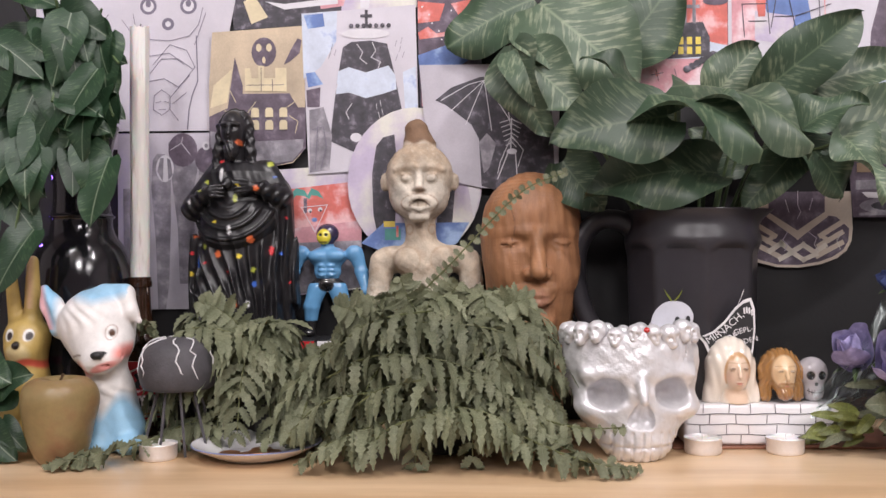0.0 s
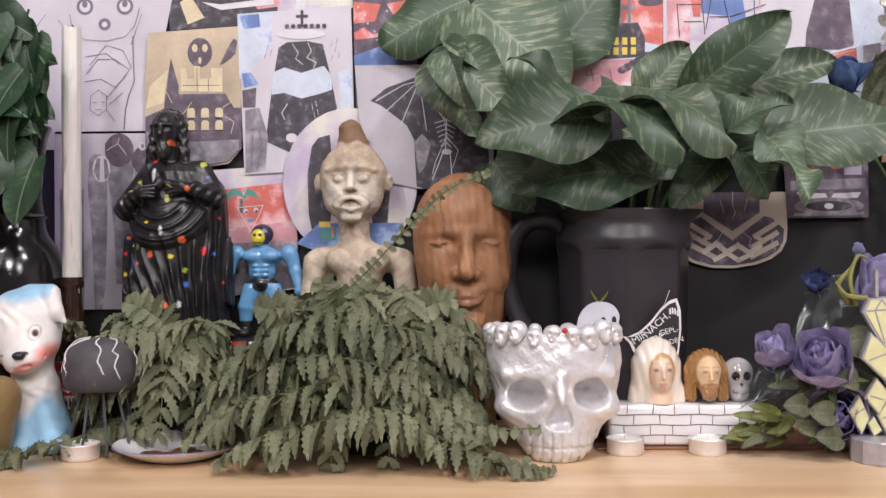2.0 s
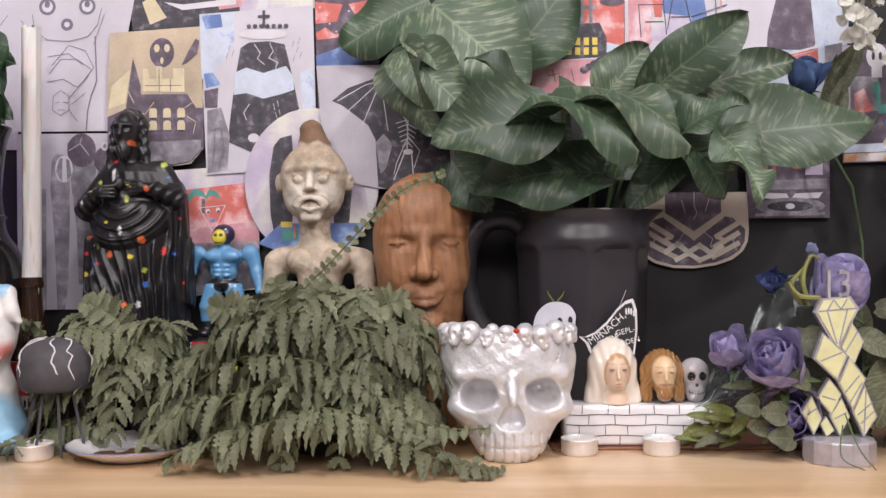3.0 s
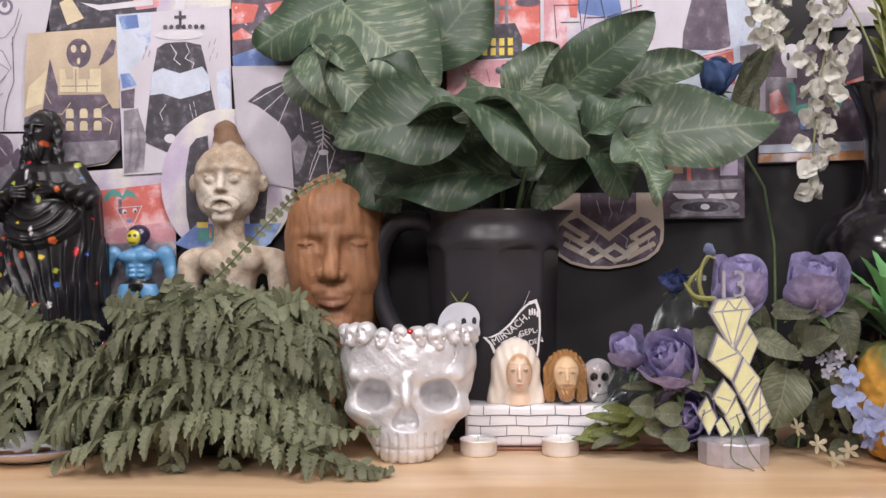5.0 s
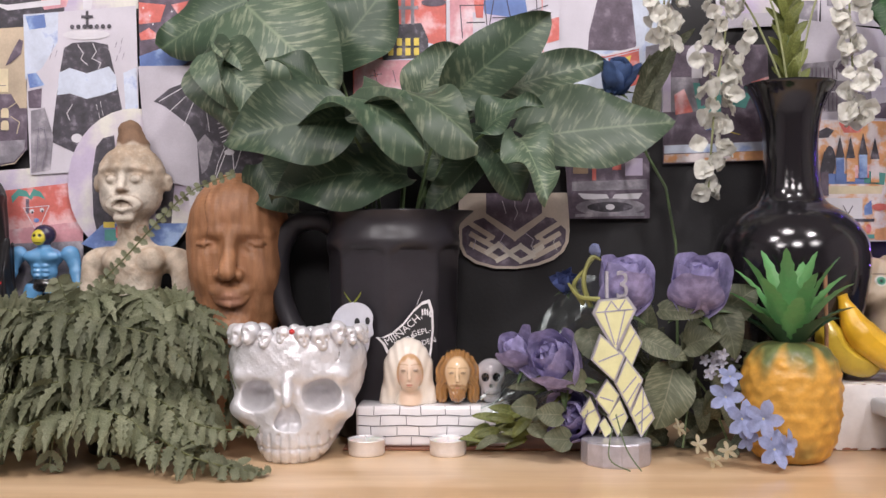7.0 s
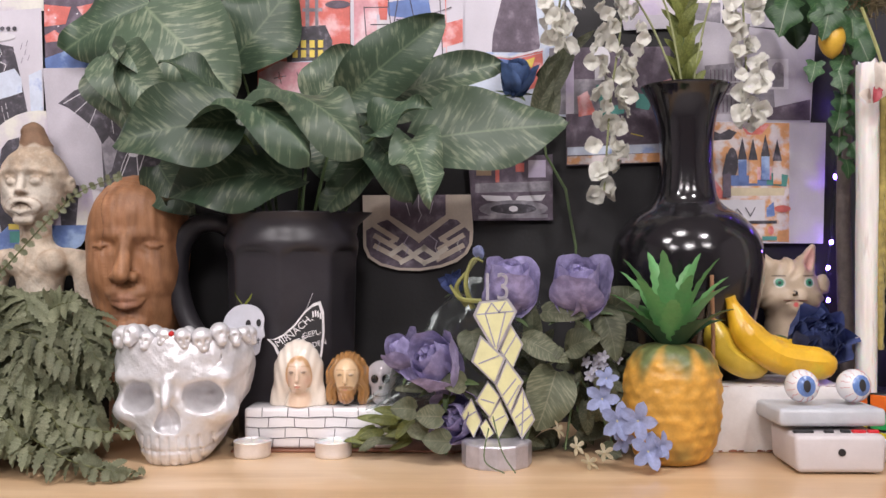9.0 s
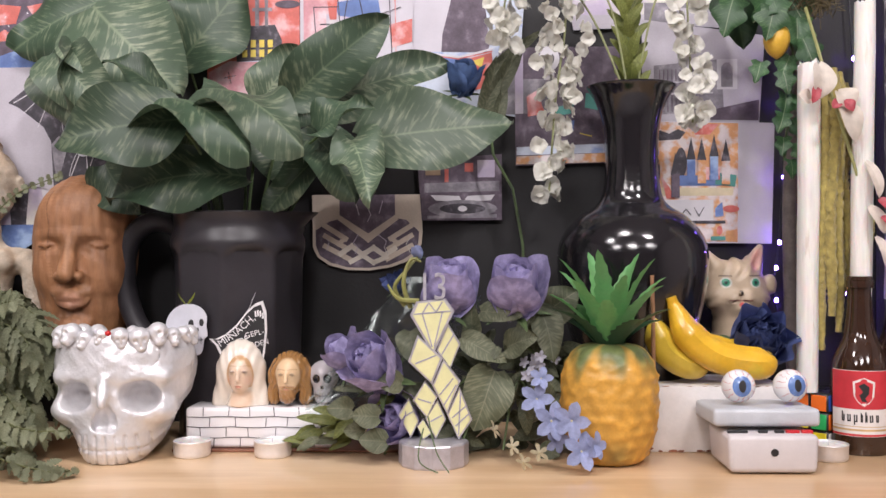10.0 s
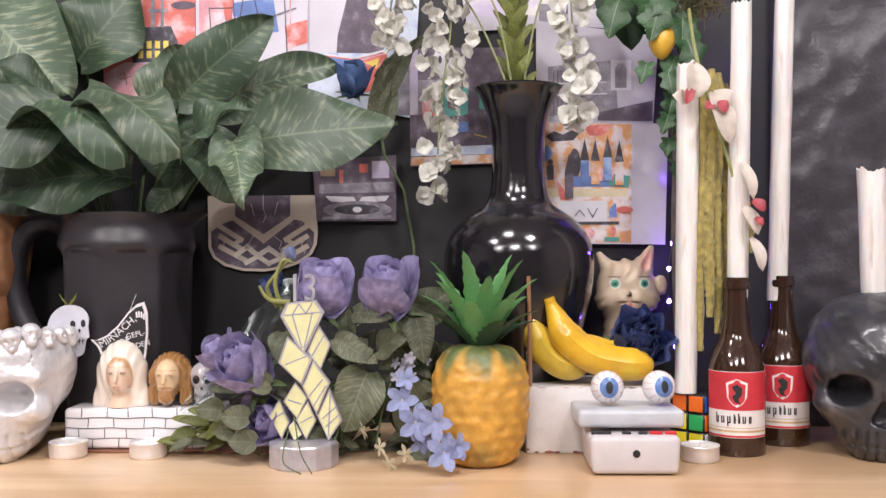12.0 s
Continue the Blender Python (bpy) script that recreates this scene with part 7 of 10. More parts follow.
def frond(parent, line, length, width, count, rng, droop=0.9, up=(0, 0, 1), tip_size=0.25, first=0.12):
    """A fern frond along a curve: two rows of leaflets on a stalk."""
    pts = spline(line, 10)
    leaves = []
    for k in range(count):
        s = first + (1 - first) * k / (count - 1)
        q = s * (len(pts) - 1)
        i = min(int(q), len(pts) - 2)
        p = pts[i].lerp(pts[i + 1], q - i)
        d = (pts[i + 1] - pts[i]).normalized()
        nrm = Vector(up)
        nrm = (nrm - d * nrm.dot(d)).normalized()
        side = d.cross(nrm)
        size = min(1.0, 0.6 + 1.6 * s) * (tip_size + (1 - tip_size) * min(1.0, (1 - s) / 0.45) ** 0.8)
        for sg in (-1, 1):
            L = length * size * rng.uniform(0.8, 1.2)
            if p.z < 0.004:
                continue
            face = nrm * 0.7 + Vector((rng.uniform(-0.8, 0.8), rng.uniform(-1.0, -0.1), rng.uniform(-0.2, 0.5)))
            leaves.append(pinna(p, side * sg + d * rng.uniform(0.2, 0.6) + nrm * rng.uniform(-0.35, 0.6), face.normalized(), L, width * (0.75 + 0.25 * size) * rng.uniform(0.85, 1.15), droop * rng.uniform(0.4, 1.5), rng))
    for vs, fs, vein in leaves:
        for v in vs:
            if v.z < 0.002:
                v.z = 0.002 + rng.uniform(0, 0.002)
    f = leaf_part("frond", parent, FERN, leaves)
    part("stalk", tube(pts, 0.0012, 5, end=0.0006), FERN_STEM, f)
    return f


fern = thing("fern", "dense dusty green artificial fern spilling over the worktop", "plant", (0, 0, 0))
rng = random.Random(77)
POTS = ((-0.028, 0.985, 0.096, 48, 0.13), (-0.215, 1.035, 0.085, 30, 0.13))
for cx, cy, cz, count, reach in POTS:
    for k in range(count):
        main = cx > -0.1
        az = math.radians(-180 + 180 * (k + rng.uniform(-0.4, 0.4)) / (count - 1))
        lvl = (k * 0.618) % 1
        R = reach * (0.50 + 0.55 * lvl) * rng.uniform(0.88, 1.1)
        c = math.cos(az)
        if main:
            R *= 0.84 if c > 0.35 else 1.08 if c < -0.4 else 1.0
        peak = cz + (0.062 if main else 0.050) * (1.0 - 0.75 * lvl) * rng.uniform(0.75, 1.1)
        if not main and c > 0.1:
            peak -= 0.035
            R *= 0.8
        dx, dy = c, math.sin(az) * (0.62 if main else 0.55)
        end = max(0.008, peak - 0.015 - 0.13 * lvl * rng.uniform(0.7, 1.1))
        s = Vector((cx + rng.uniform(-0.03, 0.03), cy + rng.uniform(-0.02, 0.02), cz - 0.03))
        line = [s, s + Vector((dx * R * 0.25, dy * R * 0.25, peak - s.z - 0.006)), s + Vector((dx * R * 0.6, dy * R * 0.6, peak - s.z)), Vector((s.x + dx * R, s.y + dy * R, (peak + end) / 2 + 0.01)), Vector((s.x + dx * R * 1.22, s.y + dy * R * 1.22, end))]
        frond(fern, line, 0.046, 0.0086, 15, rng, 1.5, tip_size=0.35)
# fronds that cross sideways through the mass with leaflets hanging from them
for x0, x1, y, z in ((-0.14, 0.03, 0.905, 0.090), (0.05, -0.12, 0.895, 0.070), (-0.10, 0.07, 0.915, 0.120), (0.03, -0.13, 0.925, 0.130), (-0.05, 0.075, 0.930, 0.075), (-0.03, -0.17, 0.905, 0.055), (-0.02, 0.07, 0.905, 0.055), (-0.01, 0.085, 0.950, 0.122), (0.0, 0.090, 0.955, 0.095), (-0.02, 0.085, 0.945, 0.070), (0.02, 0.090, 0.940, 0.050), (-0.06, 0.05, 0.880, 0.045), (0.04, -0.10, 0.875, 0.040),
                     (-0.33, -0.20, 0.985, 0.110), (-0.17, -0.31, 0.980, 0.090), (-0.19, -0.32, 0.985, 0.065)):
    m = (x0 + x1) / 2
    frond(fern, [(x0, y + 0.03, z - 0.01), (x0 + (m - x0) * 0.5, y + 0.01, z + 0.012), (m, y, z + 0.014), (x1 - (x1 - m) * 0.4, y - 0.006, z + 0.004), (x1, y - 0.012, z - 0.022)], 0.046, 0.0092, 14, rng, 2.2, tip_size=0.4)
# low fronds on the worktop and the ones that reach past the pots
for line in ([(0.0, 0.93, 0.05), (0.04, 0.89, 0.035), (0.09, 0.862, 0.018), (0.14, 0.855, 0.008)], 
             [(-0.06, 0.90, 0.05), (-0.095, 0.885, 0.04), (-0.125, 0.875, 0.03), (-0.155, 0.87, 0.012)], 
             [(-0.31, 0.95, 0.02), (-0.345, 0.915, 0.014), (-0.37, 0.90, 0.010), (-0.395, 0.888, 0.006)], [(-0.24, 1.0, 0.03), (-0.28, 0.985, 0.03), (-0.31, 0.97, 0.02), (-0.335, 0.96, 0.01)], [(-0.15, 0.98, 0.07), (-0.16, 0.955, 0.06), (-0.165, 0.93, 0.04), (-0.17, 0.915, 0.025)],
             [(-0.06, 0.945, 0.09), (-0.075, 0.93, 0.115), (-0.085, 0.925, 0.135), (-0.09, 0.925, 0.150)], [(-0.30, 1.05, 0.06), (-0.33, 1.04, 0.10), (-0.35, 1.03, 0.125), (-0.36, 1.02, 0.13)]):
    frond(fern, line, 0.034, 0.0100, 15, rng, 1.6)
frond(fern, [(-0.078, 0.968, 0.125), (-0.0494, 0.967, 0.1603), (-0.018, 0.966, 0.1913), (0.022, 0.966, 0.2336), (0.0562, 0.967, 0.2644), (0.0958, 0.972, 0.2811)], 0.0075, 0.006, 26, rng, 0.1, (0.3, -1, 0.3), 0.6)
frond(fern, [(0.04, 0.94, 0.05), (0.075, 0.905, 0.042), (0.105, 0.893, 0.038), (0.138, 0.885, 0.040)], 0.018, 0.008, 9, rng, 2.4, tip_size=0.5)
frond(fern, [(0.03, 0.93, 0.05), (0.07, 0.895, 0.030), (0.11, 0.875, 0.012), (0.150, 0.868, 0.006)], 0.022, 0.008, 16, rng, 1.0, tip_size=0.4)
# young fronds that stand up out of the crown
for line in ([(-0.04, 0.955, 0.11), (-0.052, 0.945, 0.14), (-0.062, 0.940, 0.160), (-0.068, 0.938, 0.176)], [(-0.03, 0.955, 0.11), (-0.026, 0.945, 0.14), (-0.020, 0.940, 0.158), (-0.012, 0.938, 0.170)], [(-0.07, 0.955, 0.10), (-0.095, 0.945, 0.13), (-0.115, 0.940, 0.145), (-0.130, 0.938, 0.150)],
             [(0.0, 0.955, 0.11), (0.025, 0.950, 0.14), (0.042, 0.947, 0.152), (0.060, 0.945, 0.156)], [(-0.23, 1.02, 0.10), (-0.25, 1.015, 0.13), (-0.27, 1.01, 0.145), (-0.285, 1.008, 0.150)]):
    frond(fern, line, 0.024, 0.0085, 13, rng, 0.7, (0.1, -1, 0.5), 0.35)
POT_DARK = mat("dark_plastic_pot", (0.03, 0.028, 0.028), 0.5, 0.2)
for cx, cy, cz, count, reach in POTS:
    part("pot", lathe([(0, 0.001), (0.028, 0.0), (0.032, 0.03), (0.036, 0.055), (0.034, 0.055), (0.030, 0.05), (0, 0.05)], 24, at=(cx, cy, 0)), POT_DARK, fern, "dark plastic pot hidden under fronds")


# trailing ivy: at the far side by the tall candle, and by the lemons
def ivy_leaf(parent, base, tip, width, facing, material=IVY, lobes=0.0):
    leaf_part("leaf", parent, material, [leaf_rows(base, tip, width, facing, 0.08, 0.25, 0.07, 12, 4, 0.58, base[0] * 71 + base[2] * 13, 0.0, lobes)])


ivy = thing("trailing_ivy", "artificial ivy with pointed veined leaves hanging from a black vase", "plant", (-0.437, 1.071, 0.33))
o = Vector((-0.437, 1.071, 0.33))
rng = random.Random(15)
strands = []
for k, (ex, ey, ez) in enumerate(((-0.362, 0.985, 0.40), (-0.368, 0.985, 0.345), (-0.372, 0.99, 0.285), (-0.405, 0.98, 0.31), (-0.43, 0.98, 0.36), (-0.46, 0.975, 0.30), (-0.47, 0.975, 0.215), (-0.485, 0.98, 0.42), (-0.385, 1.0, 0.46), (-0.43, 0.99, 0.47), (-0.48, 0.99, 0.49), (-0.51, 0.98, 0.25), (-0.40, 1.03, 0.44))):
    e = Vector((ex, ey, ez))
    s = Vector((-0.437, 1.071, 0.335))
    top = s.lerp(e, 0.4) + Vector((0, -0.01, 0.07 if ez < 0.42 else 0.02))
    top.z = max(top.z, 0.39)
    pts = spline([s - o, top - o, e - o], 8)
    part("vine", tube(pts, 0.0014, 5), STEM_GREEN, ivy)
    for i in range(7, len(pts), 2):
        for rep in range(2 if k % 2 else 1):
            p = pts[i] + Vector((rng.uniform(-0.018, 0.018), rng.uniform(-0.012, 0.01), rng.uniform(-0.015, 0.02)))
            a = math.radians(rng.uniform(-75, 35))
            L = rng.uniform(0.052, 0.084)
            q = p + Vector((L * math.sin(-a) * 0.9, rng.uniform(-0.02, 0.004), -L * math.cos(a)))
            right = max(p.x, q.x) + 0.016 + o.x
            if right > -0.358:
                p.x -= right + 0.358
                q.x -= right + 0.358
            ivy_leaf(ivy, p, q, L * rng.uniform(0.52, 0.68), (rng.uniform(-0.5, 0.5), -1, rng.uniform(0.1, 0.8)))
low = thing("ivy_sprig", "low sprig of artificial ivy leaves on the worktop", "plant", (-0.46, 0.93, 0.0))
for bx, by, bz, tx, tz, w in ((-0.02, 0.0, 0.055, -0.05, 0.02, 0.04), (-0.01, 0.01, 0.075, 0.03, 0.085, 0.034), (-0.03, 0.0, 0.06, -0.015, 0.012, 0.034), (-0.02, -0.005, 0.035, 0.022, 0.004, 0.030), (-0.05, 0, 0.09, -0.02, 0.07, 0.035), (0.0, 0.0, 0.04, 0.028, 0.010, 0.02), (-0.04, -0.01, 0.03, -0.06, 0.004, 0.03), (-0.035, 0.005, 0.098, 0.012, 0.078, 0.040), (-0.06, 0.0, 0.07, -0.03, 0.035, 0.045), (0.0, 0.02, 0.07, -0.03, 0.05, 0.04)):
    ivy_leaf(low, Vector((bx, by, bz)), Vector((tx, by - 0.008, tz)), w * 1.25, (0.1, -1, 0.5))
part("vine", tube(spline([(-0.06, 0.01, 0.003), (-0.03, 0.008, 0.05), (0.0, 0.012, 0.078)], 6), 0.0014, 5), STEM_GREEN, low)

lemon_vine = thing("lemon_vine", "hanging vine of lobed ivy leaves with one lemon", "plant", (0.85, 1.08, 0.56))
o = Vector((0.85, 1.08, 0.56))
vine_pts = spline([Vector(p) - o for p in ((0.80, 1.09, 0.56), (0.835, 1.08, 0.47), (0.862, 1.075, 0.42), (0.858, 1.075, 0.36), (0.853, 1.075, 0.30))], 8)
part("vine", tube(vine_pts, 0.0016, 6), STEM_GREEN, lemon_vine)
IVY_EDGE = leaf_material("pale_edged_ivy_leaf", (0.035, 0.10, 0.035), (0.12, 0.22, 0.09), (0.32, 0.38, 0.24), 0.4, (0.5, 0.72))
rng = random.Random(9)
for x, z, a, L in ((0.798, 0.475, 200, 0.045), (0.815, 0.500, 170, 0.05), (0.836, 0.470, 190, 0.045), (0.858, 0.480, 150, 0.045), (0.865, 0.455, 180, 0.042), (0.868, 0.430, 160, 0.036), (0.858, 0.415, 200, 0.030), (0.828, 0.408, 200, 0.026), (0.848, 0.395, 170, 0.026), (0.864, 0.392, 150, 0.028), (0.853, 0.372, 190, 0.028), (0.866, 0.365, 170, 0.024), (0.848, 0.350, 200, 0.024), (0.860, 0.345, 160, 0.028), (0.850, 0.325, 190, 0.022), (0.862, 0.318, 165, 0.024), (0.856, 0.300, 180, 0.022), (0.842, 0.490, 210, 0.05)):
    p = Vector((x, 1.072 + rng.uniform(-0.012, 0.008), z)) - o
    ivy_leaf(lemon_vine, p, p + Vector((L * math.sin(radians(a)), -0.006, L * math.cos(radians(a)))), L * 0.8, (rng.uniform(-0.4, 0.4), -1, 0.4), IVY_EDGE, 0.28)
ivy_leaf(lemon_vine, Vector((0.80, 1.10, 0.50)) - o, Vector((0.812, 1.095, 0.425)) - o, 0.060, (0, -1, 0.2), leaf_material("dark_leaf", (0.018, 0.045, 0.018), (0.03, 0.06, 0.025), (0.04, 0.07, 0.03)))
LEMON = mat("waxy_lemon_skin", (0.72, 0.43, 0.05), 0.38, 0.2, 60, 400, 0.3)
bm = lathe(smooth_profile([(0, -0.021), (0.003, -0.0195), (0.009, -0.014), (0.0138, -0.003), (0.0125, 0.009), (0.006, 0.016), (0, 0.018)], 5), 28)
bmesh.ops.translate(bm, verts=bm.verts, vec=Vector((0.8422, 1.066, 0.430)) - o)
part("lemon", bm, LEMON, lemon_vine, "small waxy yellow lemon")

# white blossom and green spike in the tall vase
blossom = thing("blossom_branch", "drooping branches of cream white artificial blossom in a black vase", "plant", (0.6865, 1.071, 0.375))
o = Vector((0.6865, 1.071, 0.375))
rng = random.Random(31)
shared = None


def blossom_mesh():
    V = bmesh.new()
    for k in range(4):
        vs, fs, vein = leaf_rows((0, 0, 0), (0.0105 * math.cos(k * 1.7 + 0.4), 0.0105 * math.sin(k * 1.7 + 0.4), 0.003 + 0.003 * (k % 2)), 0.0135, (0, 0, 1), 0.16, 0.18, 0.06, 8, 4, 1.1, k * 2.1)
        q = [V.verts.new(v) for v in vs]
        for f in fs:
            V.faces.new([q[i] for i in f])
    return V


def strand(pts, count, spread, lo, hi):
    global shared
    line = spline([Vector(p) - o for p in pts], 10)
    part("twig", tube(line, 0.0012, 5), mat("pale_green_twig", (0.30, 0.32, 0.16), 0.6, 0.2), blossom)
    for i in range(count):
        s = lo + (hi - lo) * i / (count - 1)
        q = s * (len(line) - 1)
        k = min(int(q), len(line) - 2)
        r = spread * 1.15 * (1 - 0.65 * s)
        p = line[k].lerp(line[k + 1], q - k) + Vector((rng.uniform(-r, r), rng.uniform(-0.014, 0.006), rng.uniform(-0.008, 0.008)))
        if shared is None:
            ob = part("flower", blossom_mesh(), WHITE_PETAL, blossom)
            shared = ob.data
        else:
            ob = new("flower", shared)
            ob.parent = blossom
        ob.matrix_basis = pose(*p, rng.uniform(50, 130), rng.uniform(-50, 50), rng.uniform(-80, 80)) @ Matrix.Scale(rng.uniform(0.75, 1.2), 4)


strand([(0.680, 1.065, 0.37), (0.640, 1.06, 0.46), (0.590, 1.06, 0.515), (0.550, 1.065, 0.48), (0.553, 1.065, 0.425)], 56, 0.034, 0.45, 1.0)
strand([(0.682, 1.062, 0.37), (0.66, 1.055, 0.47), (0.622, 1.055, 0.505), (0.612, 1.06, 0.43), (0.603, 1.065, 0.365), (0.596, 1.068, 0.268)], 76, 0.040, 0.40, 1.0)
strand([(0.690, 1.066, 0.37), (0.71, 1.06, 0.47), (0.738, 1.055, 0.505), (0.746, 1.055, 0.42), (0.750, 1.058, 0.340)], 56, 0.032, 0.40, 1.0)
spike = thing("green_spike", "upright olive green leafy sprig in a black vase", "plant", (0.6865, 1.071, 0.36))
part("stem", tube(spline([(0, 0, 0), (-0.004, 0, 0.07), (-0.010, 0, 0.15)], 5), 0.0022, 6), STEM_GREEN, spike)
for i in range(34):
    z = 0.014 + 0.135 * i / 34
    a = i * 2.4
    p = Vector((-0.004 * z / 0.07, 0, z))
    leaf_part("leaf", spike, OLIVE_LEAF, [leaf_rows(p, p + Vector((0.022 * math.cos(a), 0.014 * math.sin(a), 0.026)), 0.013, (-math.cos(a) * 0.4, -1, 0.3), 0.06, 0.3, 0.05, 8, 3, 0.8, i * 1.3)])

# gold tassel flowers and pale orchids beside the candles
GOLD_TASSEL = mat("mustard_chenille", (0.40, 0.32, 0.09), 0.85, 0.4, 150, 900, 0.6, sheen=0.3)
tassel = thing("amaranth_tassels", "hanging mustard gold chenille amaranth tassels", "plant", (0.88, 1.012, 0.39))
o = Vector((0.88, 1.012, 0.39))
rng = random.Random(2)
for x0, x1, ztop, zlow, y in ((0.874, 0.867, 0.385, 0.100, 1.010), (0.882, 0.876, 0.388, 0.135, 1.006), (0.889, 0.886, 0.385, 0.118, 1.012), (0.896, 0.897, 0.375, 0.16, 1.020), (0.905, 0.925, 0.33, 0.200, 1.024), (0.880, 0.890, 0.38, 0.15, 1.02)):
    bm = bmesh.new()
    n, rings = 14, []
    for i in range(70):
        s = i / 69
        c = Vector((x0 + (x1 - x0) * s + 0.002 * math.sin(s * 9 + x0 * 99), y, ztop + (zlow - ztop) * s)) - o
        r = 0.0062 * min(1, 6 * s + 0.5) * (1 - 0.5 * max(0, s - 0.8) / 0.2)
        rings.append([bm.verts.new(c + Vector((math.cos(math.tau * k / n), math.sin(math.tau * k / n), 0)) * (r * rng.uniform(0.72, 1.22))) for k in range(n)])
    for a, b in zip(rings, rings[1:]):
        for k in range(n):
            bm.faces.new((a[k], b[k], b[(k + 1) % n], a[(k + 1) % n]))
    part("tassel", bm, GOLD_TASSEL, tassel)
ORCHID = mat("cream_orchid_petal", (0.72, 0.64, 0.56), 0.5, 0.15, 90, 700, 0.06, trans=0.25)
ORCHID_RED = mat("crimson_orchid_lip", (0.48, 0.08, 0.10), 0.5, 0.3, 300, 900, 0.06, trans=0.2)
orchid = thing("orchid", "cream orchid stem with crimson lips hanging beside candles", "plant", (0.87, 0.985, 0.40))
o = Vector((0.87, 0.985, 0.40))
part("stem", tube(spline([Vector(p) - o for p in ((0.868, 1.05, 0.46), (0.862, 1.0, 0.41), (0.870, 0.992, 0.37), (0.888, 0.99, 0.31), (0.912, 0.99, 0.23))], 6), 0.0018, 6), mat("olive_stem", (0.30, 0.30, 0.12), 0.5, 0.2), orchid)
for bx, bz, tx, tz, w in ((0.8575, 0.388, 0.8560, 0.360, 0.020), (0.874, 0.352, 0.887, 0.318, 0.018), (0.876, 0.36, 0.884, 0.345, 0.02), (0.902, 0.29, 0.912, 0.262, 0.016), (0.912, 0.215, 0.921, 0.190, 0.016), (0.905, 0.245, 0.916, 0.225, 0.018), (0.848, 0.352, 0.838, 0.356, 0.012)):
    leaf_part("petal", orchid, ORCHID, [leaf_rows(Vector((bx, 0.982, bz)) - o, Vector((tx + (tx - bx) * 0.3, 0.976, tz + (tz - bz) * 0.3)) - o, w * (1.3 if bx < 0.89 else 0.85), (0.2, -1, 0.3), 0.15, 0.4, 0.05, 8, 4, 1.0, bx * 40)])
for bx, bz, tx, tz, w in ((0.852, 0.364, 0.847, 0.347, 0.010), (0.856, 0.362, 0.851, 0.358, 0.006), (0.874, 0.350, 0.866, 0.342, 0.010), (0.880, 0.350, 0.886, 0.338, 0.012), (0.913, 0.252, 0.924, 0.242, 0.012), (0.915, 0.235, 0.922, 0.228, 0.008)):
    leaf_part("lip", orchid, ORCHID_RED, [leaf_rows(Vector((bx, 0.974, bz)) - o, Vector((tx, 0.970, tz)) - o, w, (0.1, -1, 0.3), 0.15, 0.3, 0.08, 8, 4, 1.0, bx * 40)])
WOODY = mat("grey_brown_branch", (0.16, 0.13, 0.12), 0.7, 0.4, 60, 300, 0.4)
tagged(link_mesh("branch", tube(spline([(0.874, 1.10, 0.0), (0.868, 1.10, 0.15), (0.866, 1.098, 0.27), (0.872, 1.098, 0.40), (0.876, 1.10, 0.48)], 8), 0.0095, 10, end=0.006), WOODY), "grey brown branch wrapped in clear tape", "branch")
wire = thing("dried_stem", "thin bent green stem with narrow dried leaves", "plant", (0.55, 1.11, 0.17))
o = Vector((0.55, 1.11, 0.17))
part("stem", tube([Vector(p) - o for p in ((0.5705, 1.11, 0.0), (0.570, 1.11, 0.17), (0.569, 1.11, 0.209), (0.558, 1.11, 0.273), (0.536, 1.11, 0.312), (0.530, 1.11, 0.36))], 0.0016, 6), STEM_GREEN, wire)
for bx, bz, tx, tz, w in ((0.525, 0.345, 0.538, 0.425, 0.022), (0.530, 0.36, 0.568, 0.445, 0.020), (0.535, 0.33, 0.548, 0.395, 0.016), (0.528, 0.40, 0.59, 0.455, 0.014)):
    leaf_part("leaf", wire, DULL_LEAF, [leaf_rows(Vector((bx, 1.108, bz)) - o, Vector((tx, 1.105, tz)) - o, w, (0.2, -1, 0.1), 0.05, 0.4, 0.06, 10, 3, 0.85, bx * 33)])
NEST = mat("brown_moss_fibre", (0.13, 0.10, 0.045), 0.9, 0.4)
bm = bmesh.new()
rng = random.Random(6)
for i in range(70):
    pts = [Vector((0.883, 1.07, 0.475)) + Vector((rng.gauss(0, 0.016), rng.gauss(0, 0.010), rng.gauss(0, 0.014))) for _ in range(4)]
    tube(spline(pts, 3), 0.0005, 3, bm)
tagged(link_mesh("moss_nest", bm, NEST, False), "tangle of brown moss fibre above the orchid", "moss", kind="stuff")

# ---- prints pinned to the wall ----
PAPER_SAND = mat("sand_paper", (0.66, 0.57, 0.48), 0.8, 0.2, 16, 500, 0.05)
PAPER_CHALK = mat("chalky_sand_paper", (0.78, 0.72, 0.64), 0.8, 0.15, 16, 500, 0.05)
INK_TAN = mat("tan_ink", (0.42, 0.30, 0.2), 0.7, 0.2, 30, 300, 0.03)


